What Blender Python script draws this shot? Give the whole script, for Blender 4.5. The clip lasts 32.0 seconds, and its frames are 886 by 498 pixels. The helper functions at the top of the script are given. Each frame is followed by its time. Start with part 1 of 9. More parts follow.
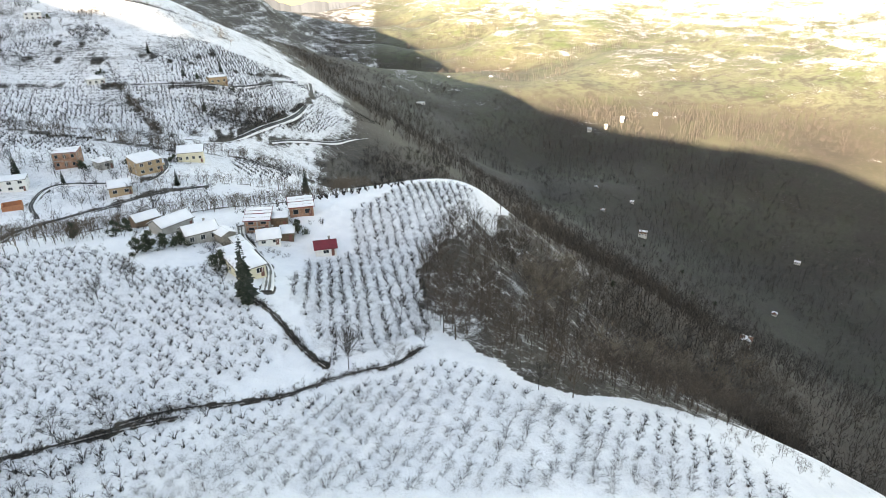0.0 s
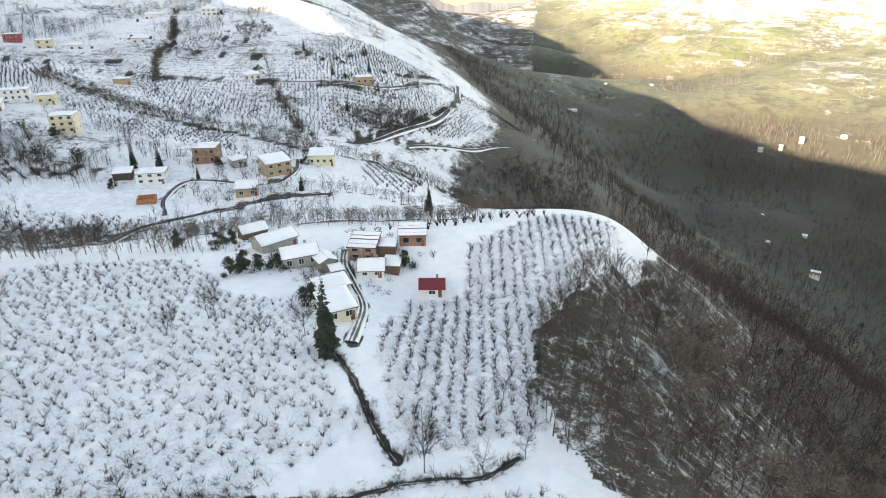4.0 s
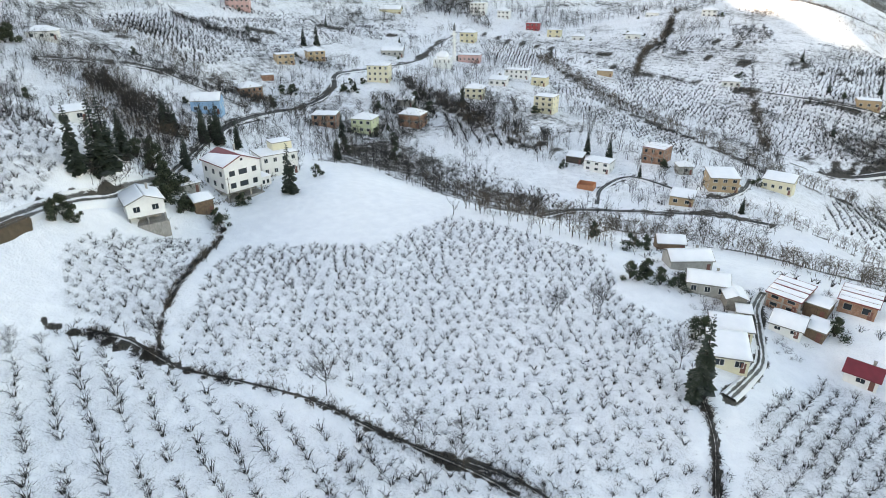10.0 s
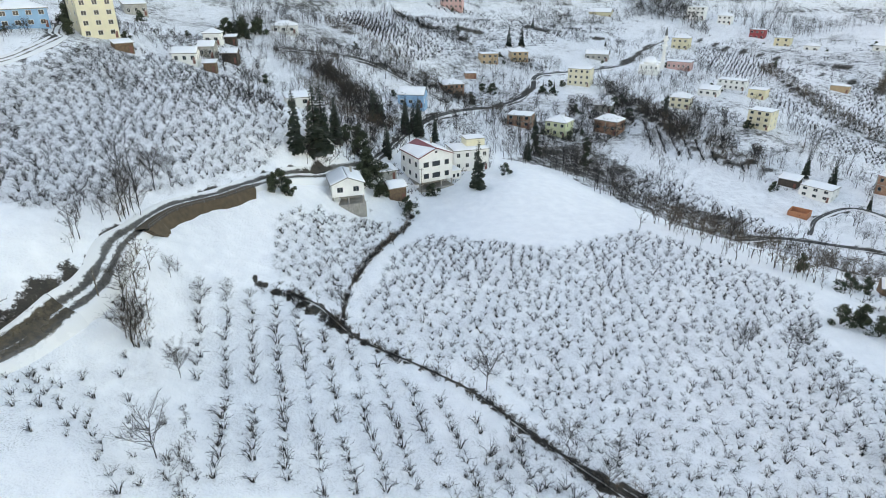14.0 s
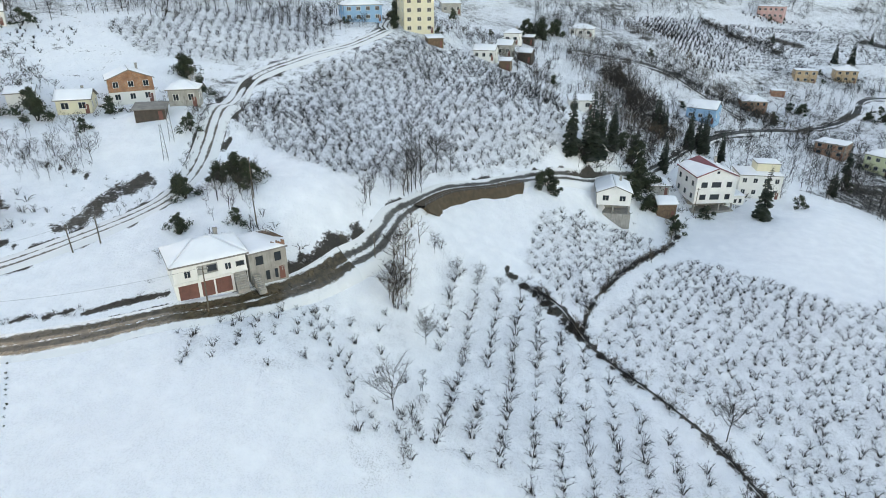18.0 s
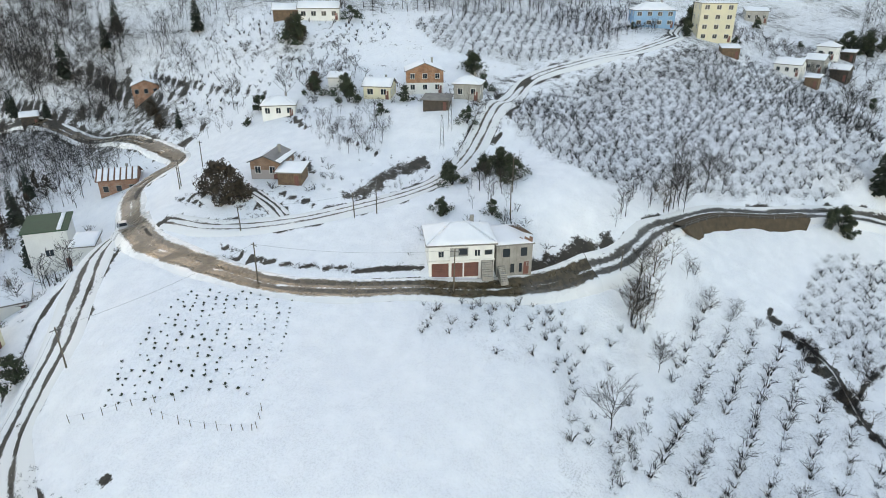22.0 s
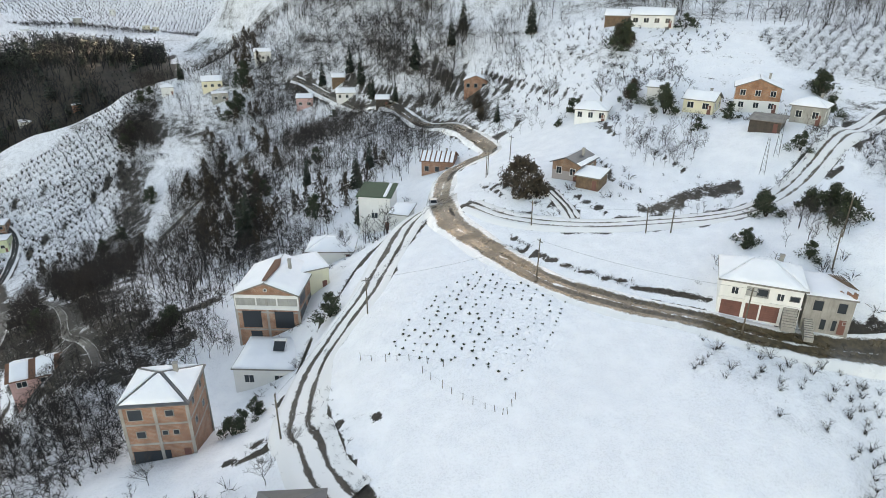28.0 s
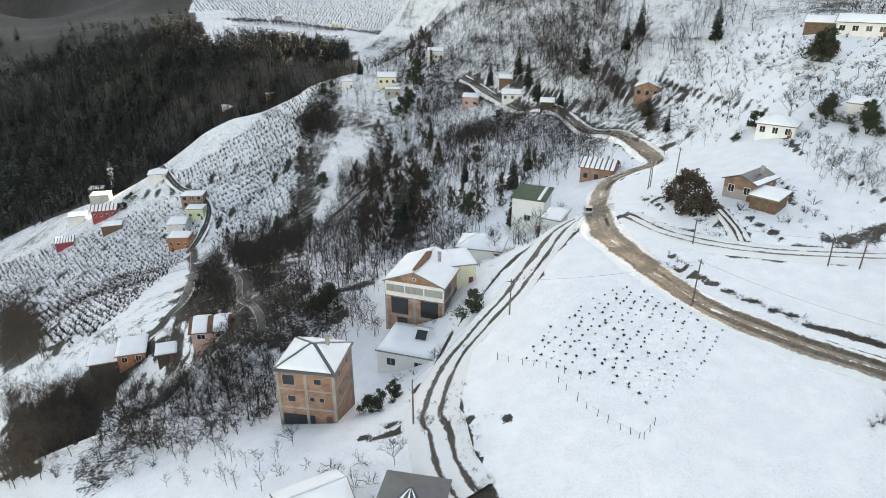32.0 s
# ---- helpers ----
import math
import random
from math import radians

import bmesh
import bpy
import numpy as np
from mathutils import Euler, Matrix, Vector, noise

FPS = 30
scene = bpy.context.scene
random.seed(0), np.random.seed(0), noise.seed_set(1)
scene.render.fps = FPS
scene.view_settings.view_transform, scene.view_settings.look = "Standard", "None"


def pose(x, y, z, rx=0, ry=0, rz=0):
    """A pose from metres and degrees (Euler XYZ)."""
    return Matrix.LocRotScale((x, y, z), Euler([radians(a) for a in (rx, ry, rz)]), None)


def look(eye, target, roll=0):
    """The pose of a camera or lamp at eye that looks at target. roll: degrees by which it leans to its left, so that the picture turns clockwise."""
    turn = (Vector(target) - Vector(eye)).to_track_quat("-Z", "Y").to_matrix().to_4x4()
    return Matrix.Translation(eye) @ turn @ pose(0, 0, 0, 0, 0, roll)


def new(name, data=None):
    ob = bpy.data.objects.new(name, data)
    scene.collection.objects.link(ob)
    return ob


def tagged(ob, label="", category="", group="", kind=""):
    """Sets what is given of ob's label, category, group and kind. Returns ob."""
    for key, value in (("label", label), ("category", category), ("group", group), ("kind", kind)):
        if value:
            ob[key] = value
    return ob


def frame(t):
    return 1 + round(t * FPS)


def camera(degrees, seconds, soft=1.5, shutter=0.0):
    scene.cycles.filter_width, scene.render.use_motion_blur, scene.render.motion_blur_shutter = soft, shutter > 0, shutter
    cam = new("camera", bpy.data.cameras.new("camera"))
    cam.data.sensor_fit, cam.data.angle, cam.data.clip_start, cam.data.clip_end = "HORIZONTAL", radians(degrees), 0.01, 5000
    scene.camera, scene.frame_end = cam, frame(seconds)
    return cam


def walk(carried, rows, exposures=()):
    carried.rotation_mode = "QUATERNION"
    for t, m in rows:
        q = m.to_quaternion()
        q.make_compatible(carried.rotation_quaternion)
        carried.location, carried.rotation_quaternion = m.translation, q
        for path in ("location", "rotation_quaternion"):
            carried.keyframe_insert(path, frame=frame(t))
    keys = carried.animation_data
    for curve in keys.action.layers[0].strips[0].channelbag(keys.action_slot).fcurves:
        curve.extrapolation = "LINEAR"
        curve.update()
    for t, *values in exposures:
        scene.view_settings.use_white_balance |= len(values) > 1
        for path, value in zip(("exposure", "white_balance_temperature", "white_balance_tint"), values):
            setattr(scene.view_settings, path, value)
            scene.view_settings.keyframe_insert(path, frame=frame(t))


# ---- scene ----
# ---------- camera ----------
EYES = [(0, -2.18, -35.03, 101.5), (0.5, -2.01, -31.22, 101.29), (1, -1.84, -27.43, 101.09), (1.5, -1.63, -23.68, 100.89), (2, -1.42, -19.96, 100.72), (2.5, -1.23, -16.31, 100.58), (3, -1.04, -12.76, 100.47), (3.5, -0.86, -9.35, 100.36), (4.2, -0.62, -5.6, 100.25), (5, -0.2, -1.5, 100.08), (5.5, -0.08, -0.4, 100.02), (6, 0, 0, 100), (32, 0, 0, 100)]
TURNS = [
    (0, 0.01, -25.22, -0.05), (0.5, 0.01, -25.19, -0.06), (1, 0.01, -25.22, 0.0), (1.5, 0.36, -25.24, 0.02),
    (2, 1.33, -25.24, 0.04), (2.5, 3.25, -25.21, 0.03), (3, 6.07, -25.19, 0.01), (3.5, 9.85, -25.15, -0.03),
    (5.5, 26.09, -25.1, 0.22), (6, 29.3, -25.13, 0.34), (6.5, 32.96, -25.15, 0.29), (7, 36.56, -25.14, 0.31),
    (7.5, 39.5, -25.14, 0.21), (8, 42.79, -25.14, 0.19), (8.5, 46.38, -25.1, 0.13), (9, 49.88, -25.09, 0.11),
    (9.5, 53.11, -25.1, 0.1), (10, 56.08, -25.08, 0.04), (10.5, 59.24, -25.06, -0.01), (11, 61.88, -25.04, -0.05),
    (11.5, 64.05, -25.02, -0.02), (12, 66.03, -25.01, -0.0), (12.5, 67.67, -25.01, 0.07), (13, 69.1, -24.98, -0.01),
    (13.5, 71.31, -24.96, -0.14), (14, 74.2, -24.91, -0.24), (14.5, 77.45, -24.83, -0.29), (16.5, 90.54, -24.67, -0.18),
    (17, 93.68, -24.63, -0.16), (17.5, 96.74, -24.62, -0.12), (18, 99.84, -24.56, -0.03), (18.5, 102.94, -24.5, -0.07),
    (19, 106.27, -24.48, -0.08), (19.5, 110.3, -24.45, -0.11), (20, 114.11, -24.4, -0.06), (20.5, 117.42, -24.34, 0.04),
    (21, 120.11, -24.31, 0.02), (21.5, 122.37, -24.29, 0.04), (22, 124.62, -24.25, -0.01), (22.5, 126.79, -24.23, -0.08),
    (23, 129.05, -24.2, -0.11), (23.5, 131.23, -24.16, -0.08), (24, 133.53, -24.13, -0.03), (24.5, 135.92, -24.1, -0.01),
    (25, 138.23, -24.05, -0.04), (25.5, 140.39, -24.03, -0.05), (27.5, 150.64, -23.84, 0.04), (28, 152.95, -23.81, 0.1),
    (28.5, 155.12, -23.8, 0.16), (29, 157.26, -23.77, 0.16), (29.5, 159.47, -23.78, 0.21), (30, 161.73, -23.74, 0.22),
    (30.5, 163.93, -23.72, 0.21), (31, 165.81, -23.7, 0.23), (31.5, 167.13, -23.68, 0.2), (32, 168.0, -23.68, 0.19),
]
cam = camera(71.5, 32.0, soft=0.6)


def eye_at(t):
    return [float(np.interp(t, [e[0] for e in EYES], [e[k] for e in EYES])) for k in (1, 2, 3)]


walk(cam, [(t, pose(*eye_at(t), 90 + tilt, 0, turn) @ pose(0, 0, 0, 0, 0, lean)) for t, turn, tilt, lean in TURNS],
     exposures=[(0, 2.95, 10100, 14), (9, 2.95, 9900, 14), (13, 2.90, 9700, 14), (18, 2.80, 9600, 13), (22, 2.76, 9800, 14), (25, 2.78, 9900, 14), (29, 2.85, 10300, 15), (32, 2.88, 10500, 15)])

# ---------- light ----------
SUN_AZIMUTH, SUN_HEIGHT = 147.0, 15.0
world = bpy.data.worlds.new("sky")
scene.world = world
world.use_nodes = True
wn = world.node_tree
sky = wn.nodes.new("ShaderNodeTexSky")
sky.sky_type = "NISHITA"
sky.sun_disc = False
sky.sun_elevation = radians(SUN_HEIGHT)
sky.sun_rotation = radians(-SUN_AZIMUTH)
sky.altitude = 600
sky.air_density, sky.dust_density, sky.ozone_density = 1.0, 0.8, 1.0
wn.nodes["Background"].inputs["Strength"].default_value = 0.08
wn.links.new(sky.outputs[0], wn.nodes["Background"].inputs["Color"])
sun_lamp = bpy.data.lights.new("sun", "SUN")
sun_lamp.energy, sun_lamp.angle, sun_lamp.color = 4.5, radians(0.5), (1.0, 1.0, 1.0)
sa, sh = radians(SUN_AZIMUTH), radians(SUN_HEIGHT)
sun_way = Vector((-math.sin(sa) * math.cos(sh), math.cos(sa) * math.cos(sh), math.sin(sh)))
new("sun", sun_lamp).matrix_world = look(sun_way * 100, (0, 0, 0))


# ---------- materials ----------
def mat(name, rough=0.8, metal=0.0):
    m = bpy.data.materials.new(name)
    m.use_nodes = True
    n = m.node_tree.nodes
    b = n["Principled BSDF"]
    b.inputs["Roughness"].default_value, b.inputs["Metallic"].default_value = rough, metal
    return m, m.node_tree, b


def node(nt, kind, **values):
    n = nt.nodes.new("ShaderNode" + kind)
    for key, value in values.items():
        if key in n.inputs:
            n.inputs[key].default_value = value
        else:
            n.inputs[key.replace("_", " ")].default_value = value
    return n


def where(nt):
    return nt.nodes.new("ShaderNodeTexCoord").outputs["Object"]


def mixed(nt, fac, a, b):
    n = nt.nodes.new("ShaderNodeMix")
    n.data_type = "RGBA"
    for sock, v in ((n.inputs[0], fac), (n.inputs[6], a), (n.inputs[7], b)):
        if isinstance(v, (int, float)):
            sock.default_value = v
        elif isinstance(v, tuple):
            sock.default_value = (*v, 1)
        else:
            nt.links.new(v, sock)
    return n.outputs[2]


def sums(nt, op, a, b=None, c=None, clamp=False):
    n = nt.nodes.new("ShaderNodeMath")
    n.operation, n.use_clamp = op, clamp
    for sock, v in zip(n.inputs, (a, b, c)):
        if v is None:
            continue
        if isinstance(v, (int, float)):
            sock.default_value = v
        else:
            nt.links.new(v, sock)
    return n.outputs[0]


def grain(nt, vec, scale, detail=4.0, rough=0.55):
    n = node(nt, "TexNoise", Scale=scale, Detail=detail, Roughness=rough)
    nt.links.new(vec, n.inputs["Vector"])
    return n.outputs[0]


def bumped(nt, b, h, strength=0.4, dist=0.05):
    n = node(nt, "Bump", Strength=strength, Distance=dist)
    nt.links.new(h, n.inputs["Height"])
    nt.links.new(n.outputs[0], b.inputs["Normal"])


def attr(nt, name):
    n = nt.nodes.new("ShaderNodeAttribute")
    n.attribute_name = name
    return n.outputs["Fac"]


def plain(name, a, b=None, scale=1.2, rough=0.8, metal=0.0, streak=0.0, bump=0.3):
    """Paint, plaster, wood or metal: two colours mixed by grain and stains."""
    m, nt, p = mat(name, rough, metal)
    v = where(nt)
    b = b or tuple(c * 0.72 for c in a)
    g1, g2 = grain(nt, v, scale, 5), grain(nt, v, scale * 9, 3)
    f = sums(nt, "ADD", sums(nt, "MULTIPLY_ADD", g1, 2.4, -0.9), sums(nt, "MULTIPLY", g2, 0.35), clamp=True)
    rnd = nt.nodes.new("ShaderNodeObjectInfo").outputs["Random"]
    col = mixed(nt, f, a, b)
    if streak:
        s = nt.nodes.new("ShaderNodeMapping")
        s.inputs["Scale"].default_value = (2.5, 2.5, 0.25)
        nt.links.new(v, s.inputs["Vector"])
        col = mixed(nt, sums(nt, "MULTIPLY", sums(nt, "MULTIPLY_ADD", grain(nt, s.outputs[0], 2.2, 4), 3.2, -1.6, clamp=True), streak), col, tuple(c * 0.4 for c in b))
    col = mixed(nt, sums(nt, "MULTIPLY", rnd, 0.22), col, tuple(c * 0.6 for c in a))
    nt.links.new(col, p.inputs["Base Color"])
    bumped(nt, p, g2, bump, 0.02)
    return m


def brickwork(name, a, b, mortar, low=None):
    m, nt, p = mat(name, 0.9)
    v = where(nt)
    sep = nt.nodes.new("ShaderNodeSeparateXYZ")
    nt.links.new(v, sep.inputs[0])
    com = nt.nodes.new("ShaderNodeCombineXYZ")
    nt.links.new(sums(nt, "ADD", sep.outputs[0], sep.outputs[1]), com.inputs[0])
    nt.links.new(sep.outputs[2], com.inputs[1])
    br = node(nt, "TexBrick", Scale=1.0)
    br.inputs["Color1"].default_value, br.inputs["Color2"].default_value, br.inputs["Mortar"].default_value = (*a, 1), (*b, 1), (*mortar, 1)
    br.inputs["Mortar Size"].default_value, br.inputs["Brick Width"].default_value, br.inputs["Row Height"].default_value = 0.016, 0.29, 0.2
    nt.links.new(com.outputs[0], br.inputs["Vector"])
    col = mixed(nt, sums(nt, "MULTIPLY_ADD", grain(nt, v, 0.7, 5), 2.2, -0.75, clamp=True), br.outputs[0], tuple(c * 0.5 for c in b))
    if low:
        up = sums(nt, "GREATER_THAN", sep.outputs[2], low[0])
        col = mixed(nt, up, low[1], col)
    nt.links.new(col, p.inputs["Base Color"])
    bumped(nt, p, br.outputs["Fac"], -0.5, 0.02)
    return m


def snow_cover(name, bump=0.5):
    m, nt, p = mat(name, 0.6)
    v = where(nt)
    g1, g2, g3 = grain(nt, v, 0.35, 4), grain(nt, v, 3.0, 5), grain(nt, v, 40, 2)
    nt.links.new(mixed(nt, sums(nt, "MULTIPLY_ADD", g1, 1.6, -0.5, clamp=True), (0.86, 0.87, 0.89), (0.74, 0.76, 0.80)), p.inputs["Base Color"])
    bumped(nt, p, sums(nt, "ADD", g2, sums(nt, "MULTIPLY", g3, 0.15)), bump, 0.12)
    return m


SNOW = snow_cover("snow")
WALL = {
    "white": plain("white_plaster", (0.80, 0.79, 0.76), (0.70, 0.69, 0.66), 0.5, 0.85, streak=0.10),
    "cream": plain("cream_plaster", (0.74, 0.68, 0.50), (0.64, 0.59, 0.45), 0.5, 0.85, streak=0.12),
    "yellow": plain("yellow_plaster", (0.68, 0.61, 0.42), (0.56, 0.50, 0.35), 0.5, 0.85, streak=0.3),
    "tan": plain("tan_plaster", (0.52, 0.38, 0.24), (0.38, 0.27, 0.18), 0.6, 0.88, streak=0.4),
    "pink": plain("pink_plaster", (0.66, 0.40, 0.37), (0.50, 0.32, 0.30), 0.5, 0.85, streak=0.3),
    "crimson": plain("crimson_plaster", (0.40, 0.06, 0.07), (0.26, 0.05, 0.05), 0.6, 0.8, streak=0.3),
    "orange": plain("orange_block", (0.50, 0.20, 0.10), (0.38, 0.16, 0.09), 0.8, 0.88, streak=0.3),
    "palegreen": plain("pale_green_plaster", (0.62, 0.67, 0.44), (0.52, 0.56, 0.38), 0.5, 0.85, streak=0.3),
    "blue": plain("blue_plaster", (0.25, 0.46, 0.66), (0.20, 0.36, 0.54), 0.5, 0.85, streak=0.3),
    "greywash": plain("grey_plaster", (0.42, 0.41, 0.38), (0.28, 0.27, 0.25), 0.6, 0.9, streak=0.5),
    "concrete": plain("raw_concrete", (0.38, 0.36, 0.33), (0.24, 0.22, 0.20), 0.7, 0.92, streak=0.6),
    "stone": plain("field_stone", (0.30, 0.28, 0.25), (0.17, 0.16, 0.14), 2.0, 0.95, bump=0.8),
    "wood": plain("weathered_boards", (0.20, 0.13, 0.08), (0.11, 0.07, 0.05), 1.5, 0.9, streak=0.6),
    "dark": plain("dark_boards", (0.09, 0.07, 0.055), (0.05, 0.04, 0.035), 1.5, 0.9, streak=0.5),
    "brick": brickwork("hollow_brick", (0.40, 0.19, 0.12), (0.32, 0.155, 0.10), (0.38, 0.33, 0.28)),
    "brickframe": brickwork("hollow_brick_pale", (0.42, 0.20, 0.12), (0.34, 0.16, 0.10), (0.42, 0.38, 0.33)),
    "brickwhite": brickwork("brick_over_plaster", (0.46, 0.21, 0.10), (0.36, 0.16, 0.09), (0.36, 0.31, 0.26), (2.7, (0.66, 0.65, 0.62))),
    "brickgrey": brickwork("brick_over_stained_plaster", (0.34, 0.19, 0.12), (0.26, 0.14, 0.09), (0.30, 0.26, 0.22), (1.9, (0.36, 0.32, 0.31))),
}
ROOF = {
    "red": plain("red_sheet", (0.23, 0.022, 0.035), (0.16, 0.018, 0.025), 0.8, 0.5),
    "grey": plain("grey_sheet", (0.12, 0.125, 0.135), (0.08, 0.085, 0.09), 0.8, 0.4, 0.3),
    "green": plain("green_sheet", (0.008, 0.058, 0.020), (0.007, 0.042, 0.016), 0.8, 0.6),
    "brown": plain("brown_tiles", (0.22, 0.10, 0.06), (0.13, 0.07, 0.05), 1.4, 0.85),
    "slab": plain("roof_slab", (0.26, 0.24, 0.22), (0.15, 0.14, 0.13), 1.0, 0.9),
}
FRAME = plain("window_frame", (0.75, 0.74, 0.71), (0.6, 0.59, 0.56), 3, 0.5, bump=0.1)
GARAGE = plain("brown_shutter", (0.20, 0.075, 0.055), (0.13, 0.05, 0.04), 1.2, 0.6, streak=0.4)
# real panes, and black plates that paint the shade inside open bays
GLASS_AND_SHADE, gnt, gp = mat("glass_and_bay_shade", 0.08)
gp.inputs["Base Color"].default_value = (0.025, 0.03, 0.035, 1)
IRON = plain("grey_iron", (0.22, 0.22, 0.22), (0.12, 0.12, 0.12), 4, 0.5, 0.7)
POLE = plain("pole_wood", (0.16, 0.13, 0.10), (0.09, 0.075, 0.06), 3, 0.9, streak=0.5)
CONCRETE = WALL["concrete"]

# ---------- lie of the land: east, north and height of the chief points ----------
HOME_FIELD = [
    (-34, 117, 27.4), (-54, 124, 32), (-43, 131, 33.3), (-45, 81, 35.9), (-24, 59, 33), (-56, 40, 36),
    (-76, 33, 37), (-106, 47, 38), (-73, 70, 36), (-122, 84, 36), (-165, 68, 37), (-173, 87, 36),
    (-126, 105, 35), (-95, 114, 34.5), (-32, 156, 32), (-9, 174, 30), (9, 173, 27), (-7, 111, 29),
    (4, 148, 26), (-20, 56, 33), (-17, 42, 36), (0, 59, 36), (17, 41, 34), (43, 37, 30),
    (52, 35, 27), (-9, 26, 38),
]
LOWER_FIELDS = [
    (-81, 1, 41), (-75, 13, 38), (-81, -11, 43), (-66, 10, 39), (-78, -24, 49), (-74, 28, 38.5),
    (-102, 56, 37), (-111, 20, 41), (-175, 44, 36.4), (-157, 17, 41.0), (-150, 18, 41.0), (-123, -15, 52.6), (-111, -27, 56.8),
    (-141, -3, 53.9), (-68, -49, 58), (-79, -38, 56.7), (-61, -16, 48), (-112, -9, 48), (-61, -28, 54),
    (-46, -46, 56), (-32, -47, 56), (-165, 66, 38.1), (-154, 99, 32.2),
]
TERRACE = [
    (-41, -40, 56.5), (-38, -69, 57.5), (-32, -80, 56), (-21, -54, 54.5), (-28, -35, 55), (-52, -69, 58),
    (-52, -90, 57.5), (-57, -110, 57.4), (-96, -41, 65.7), (-76, -73, 61), (-106, -68, 63.3), (-144, -80, 69.2),
    (-191, -74, 76.6), (-240, -48, 77.6), (-230, -68, 82.2), (-128, -93, 71.2), (-122, -78, 72.7), (-77, -94, 62.5),
    (-101, -89, 65.8), (-103, -122, 66.4), (-138, -151, 82.3), (-109, -191, 64.1), (-202, -121, 87.5), (-218, -96, 83),
    (-162, -29, 65.1), (-157, -59, 65.9), (-178, 0, 63.6), (-165, 11, 55.3),
]
HILL = [
    (-136, -176, 82.8), (-143, -223, 91.9), (-203, -166, 92.8), (-114, -236, 79.2), (-218, -335, 185), (-354, -545, 275),
    (-364, -210, 140), (-606, -350, 270), (-126, -411, 105), (-181, -676, 230), (-697, -61, 245), (-448, -39, 110),
    (-940, -342, 350), (-869, 233, 225), (-766, 643, 200), (-919, -771, 370),
]
RAVINE = [
    (-14, -91, 43.5), (-14, -77, 44), (3, -69, 44.5), (-47, -128, 43.4), (-53, -125.5, 45.0), (-14, -64, 51.5), (-24, -77, 54),
    (-40, -97, 55), (-69, -133, 53.1), (-85, -141, 56.3), (-96, -198, 52.9), (-88, -247, 50.2), (-43, -144, 42.9),
    (-28, -142, 37), (-7, -140, 35), (14, -97, 39.3), (23, -108, 36.3), (-39, -232, 33.8), (-9, -205, 19.7),
    (15, -235, 4.1), (-73, -202, 49.3), (-86, -298, 52.5), (-63, -339, 54.1),
]
MINARET_SPUR = [
    (62, -268, -9.9), (17, -300, 6.5), (75, -326, 1.6), (106, -281, -19.3), (160, -356, -35), (141, -448, -32.6),
    (53, -396, 11), (-4, -385, 41.9), (47, -134, 16.9), (27, -119, 28.4), (91, -206, -5.5), (83, -148, 3.1),
    (49, -80, 34), (40, -79, 38), (21, -66, 44), (7, -63, 47), (-3, -53, 48.5),
]
DARK_HILL = [
    (136, -707, 48.1), (275, -772, -8.5), (178, -594, -39.1), (31, -569, 34.2), (301, -654, -70.3), (568, -1388, 12.2),
    (-40, -819, 23.9), (-136, -991, 55.4), (30, -950, 50.9), (475, -1423, 40.2), (295, -1674, 220), (-52, -1499, 260),
    (803, -1722, 180), (45, -428, -60), (-45.3, -648.4, 30), (0, -650, 34), (45.3, -648.4, 40), (-78, -555, 44),
    (-100, -640, 40), (-60, -780, 10), (70, -760, 22), (-170, -840, 40),
]
VILLAGE = [
    (-331, 98, 33.1), (-321, 170, 36.9), (-378, 158, 43.2), (-256, 126, 27.3), (-365, 246, 34), (-241, 225, 27.1),
    (-280, 209, 30.2), (-310, 261, 32.4), (-379, 66, 62.3), (-460, 138, 63.9), (-510, 255, 57.3), (-428, 37, 72.2),
    (-322, 72, 48), (-230, -27, 69.4), (-215, 9, 56.6), (-178, 115, 24.7), (-155, 135, 20.3), (-119, 154, 19),
    (-87, 169, 20.7), (-55, 174, 21.5),
]
HAMLET = [
    (-158, 174, 18.2), (-124, 213, 19.9), (-115, 235, 16.4), (-163, 223, 19.8), (-170, 197, 17.6), (-127, 192, 17.5),
    (-241, 225, 27.2), (-228, 180, 24.3), (-203, 145, 20.4),
]
FAR_SPUR = [
    (-156, 396, 23.9), (-233, 349, 24.7), (-300, 315, 34.8), (-206, 307, 17), (-143, 333, 6), (-110, 467, -2.7),
    (-50, 523, -44.4), (-69, 399, -33), (-67, 292, -19.9), (-87, 277, -0.5), (-247, 514, 55.9), (-264, 437, 47.7),
    (-330, 415, 45.9), (-438, 467, 55.8), (-201, 533, 38.1), (-169, 586, 15), (-288, 572, 65.7), (-136, 890, -64.3),
]
VALLEY = [
    (245, 662, -209.4), (209, 768, -189.4), (137, 712, -194), (115, 872, -194.7), (187, 289, -119.1), (370, 439, -251.8),
    (28, 117, 10.4), (15, 154, 13.1), (92, 286, -63.1), (103, 229, -50.2), (108, 171, -60.7), (140, 161, -82),
    (40, 103, 3.1), (354, 697, -239.9), (462, 632, -244.7), (3, 400, -47.2), (26, 279, -26.2), (19, 600, -99.2),
    (310, 113, -170), (295, -52, -150), (193, -230, -60), (104, -60, -15), (41, -113, 5), (141, -141, -50),
    (104, 60, -10), (14, 38, 36), (26, 15, 35), (0, -20, 50), (-13, -7, 50), (0, 5, 44),
    (59, -10, 15),
]
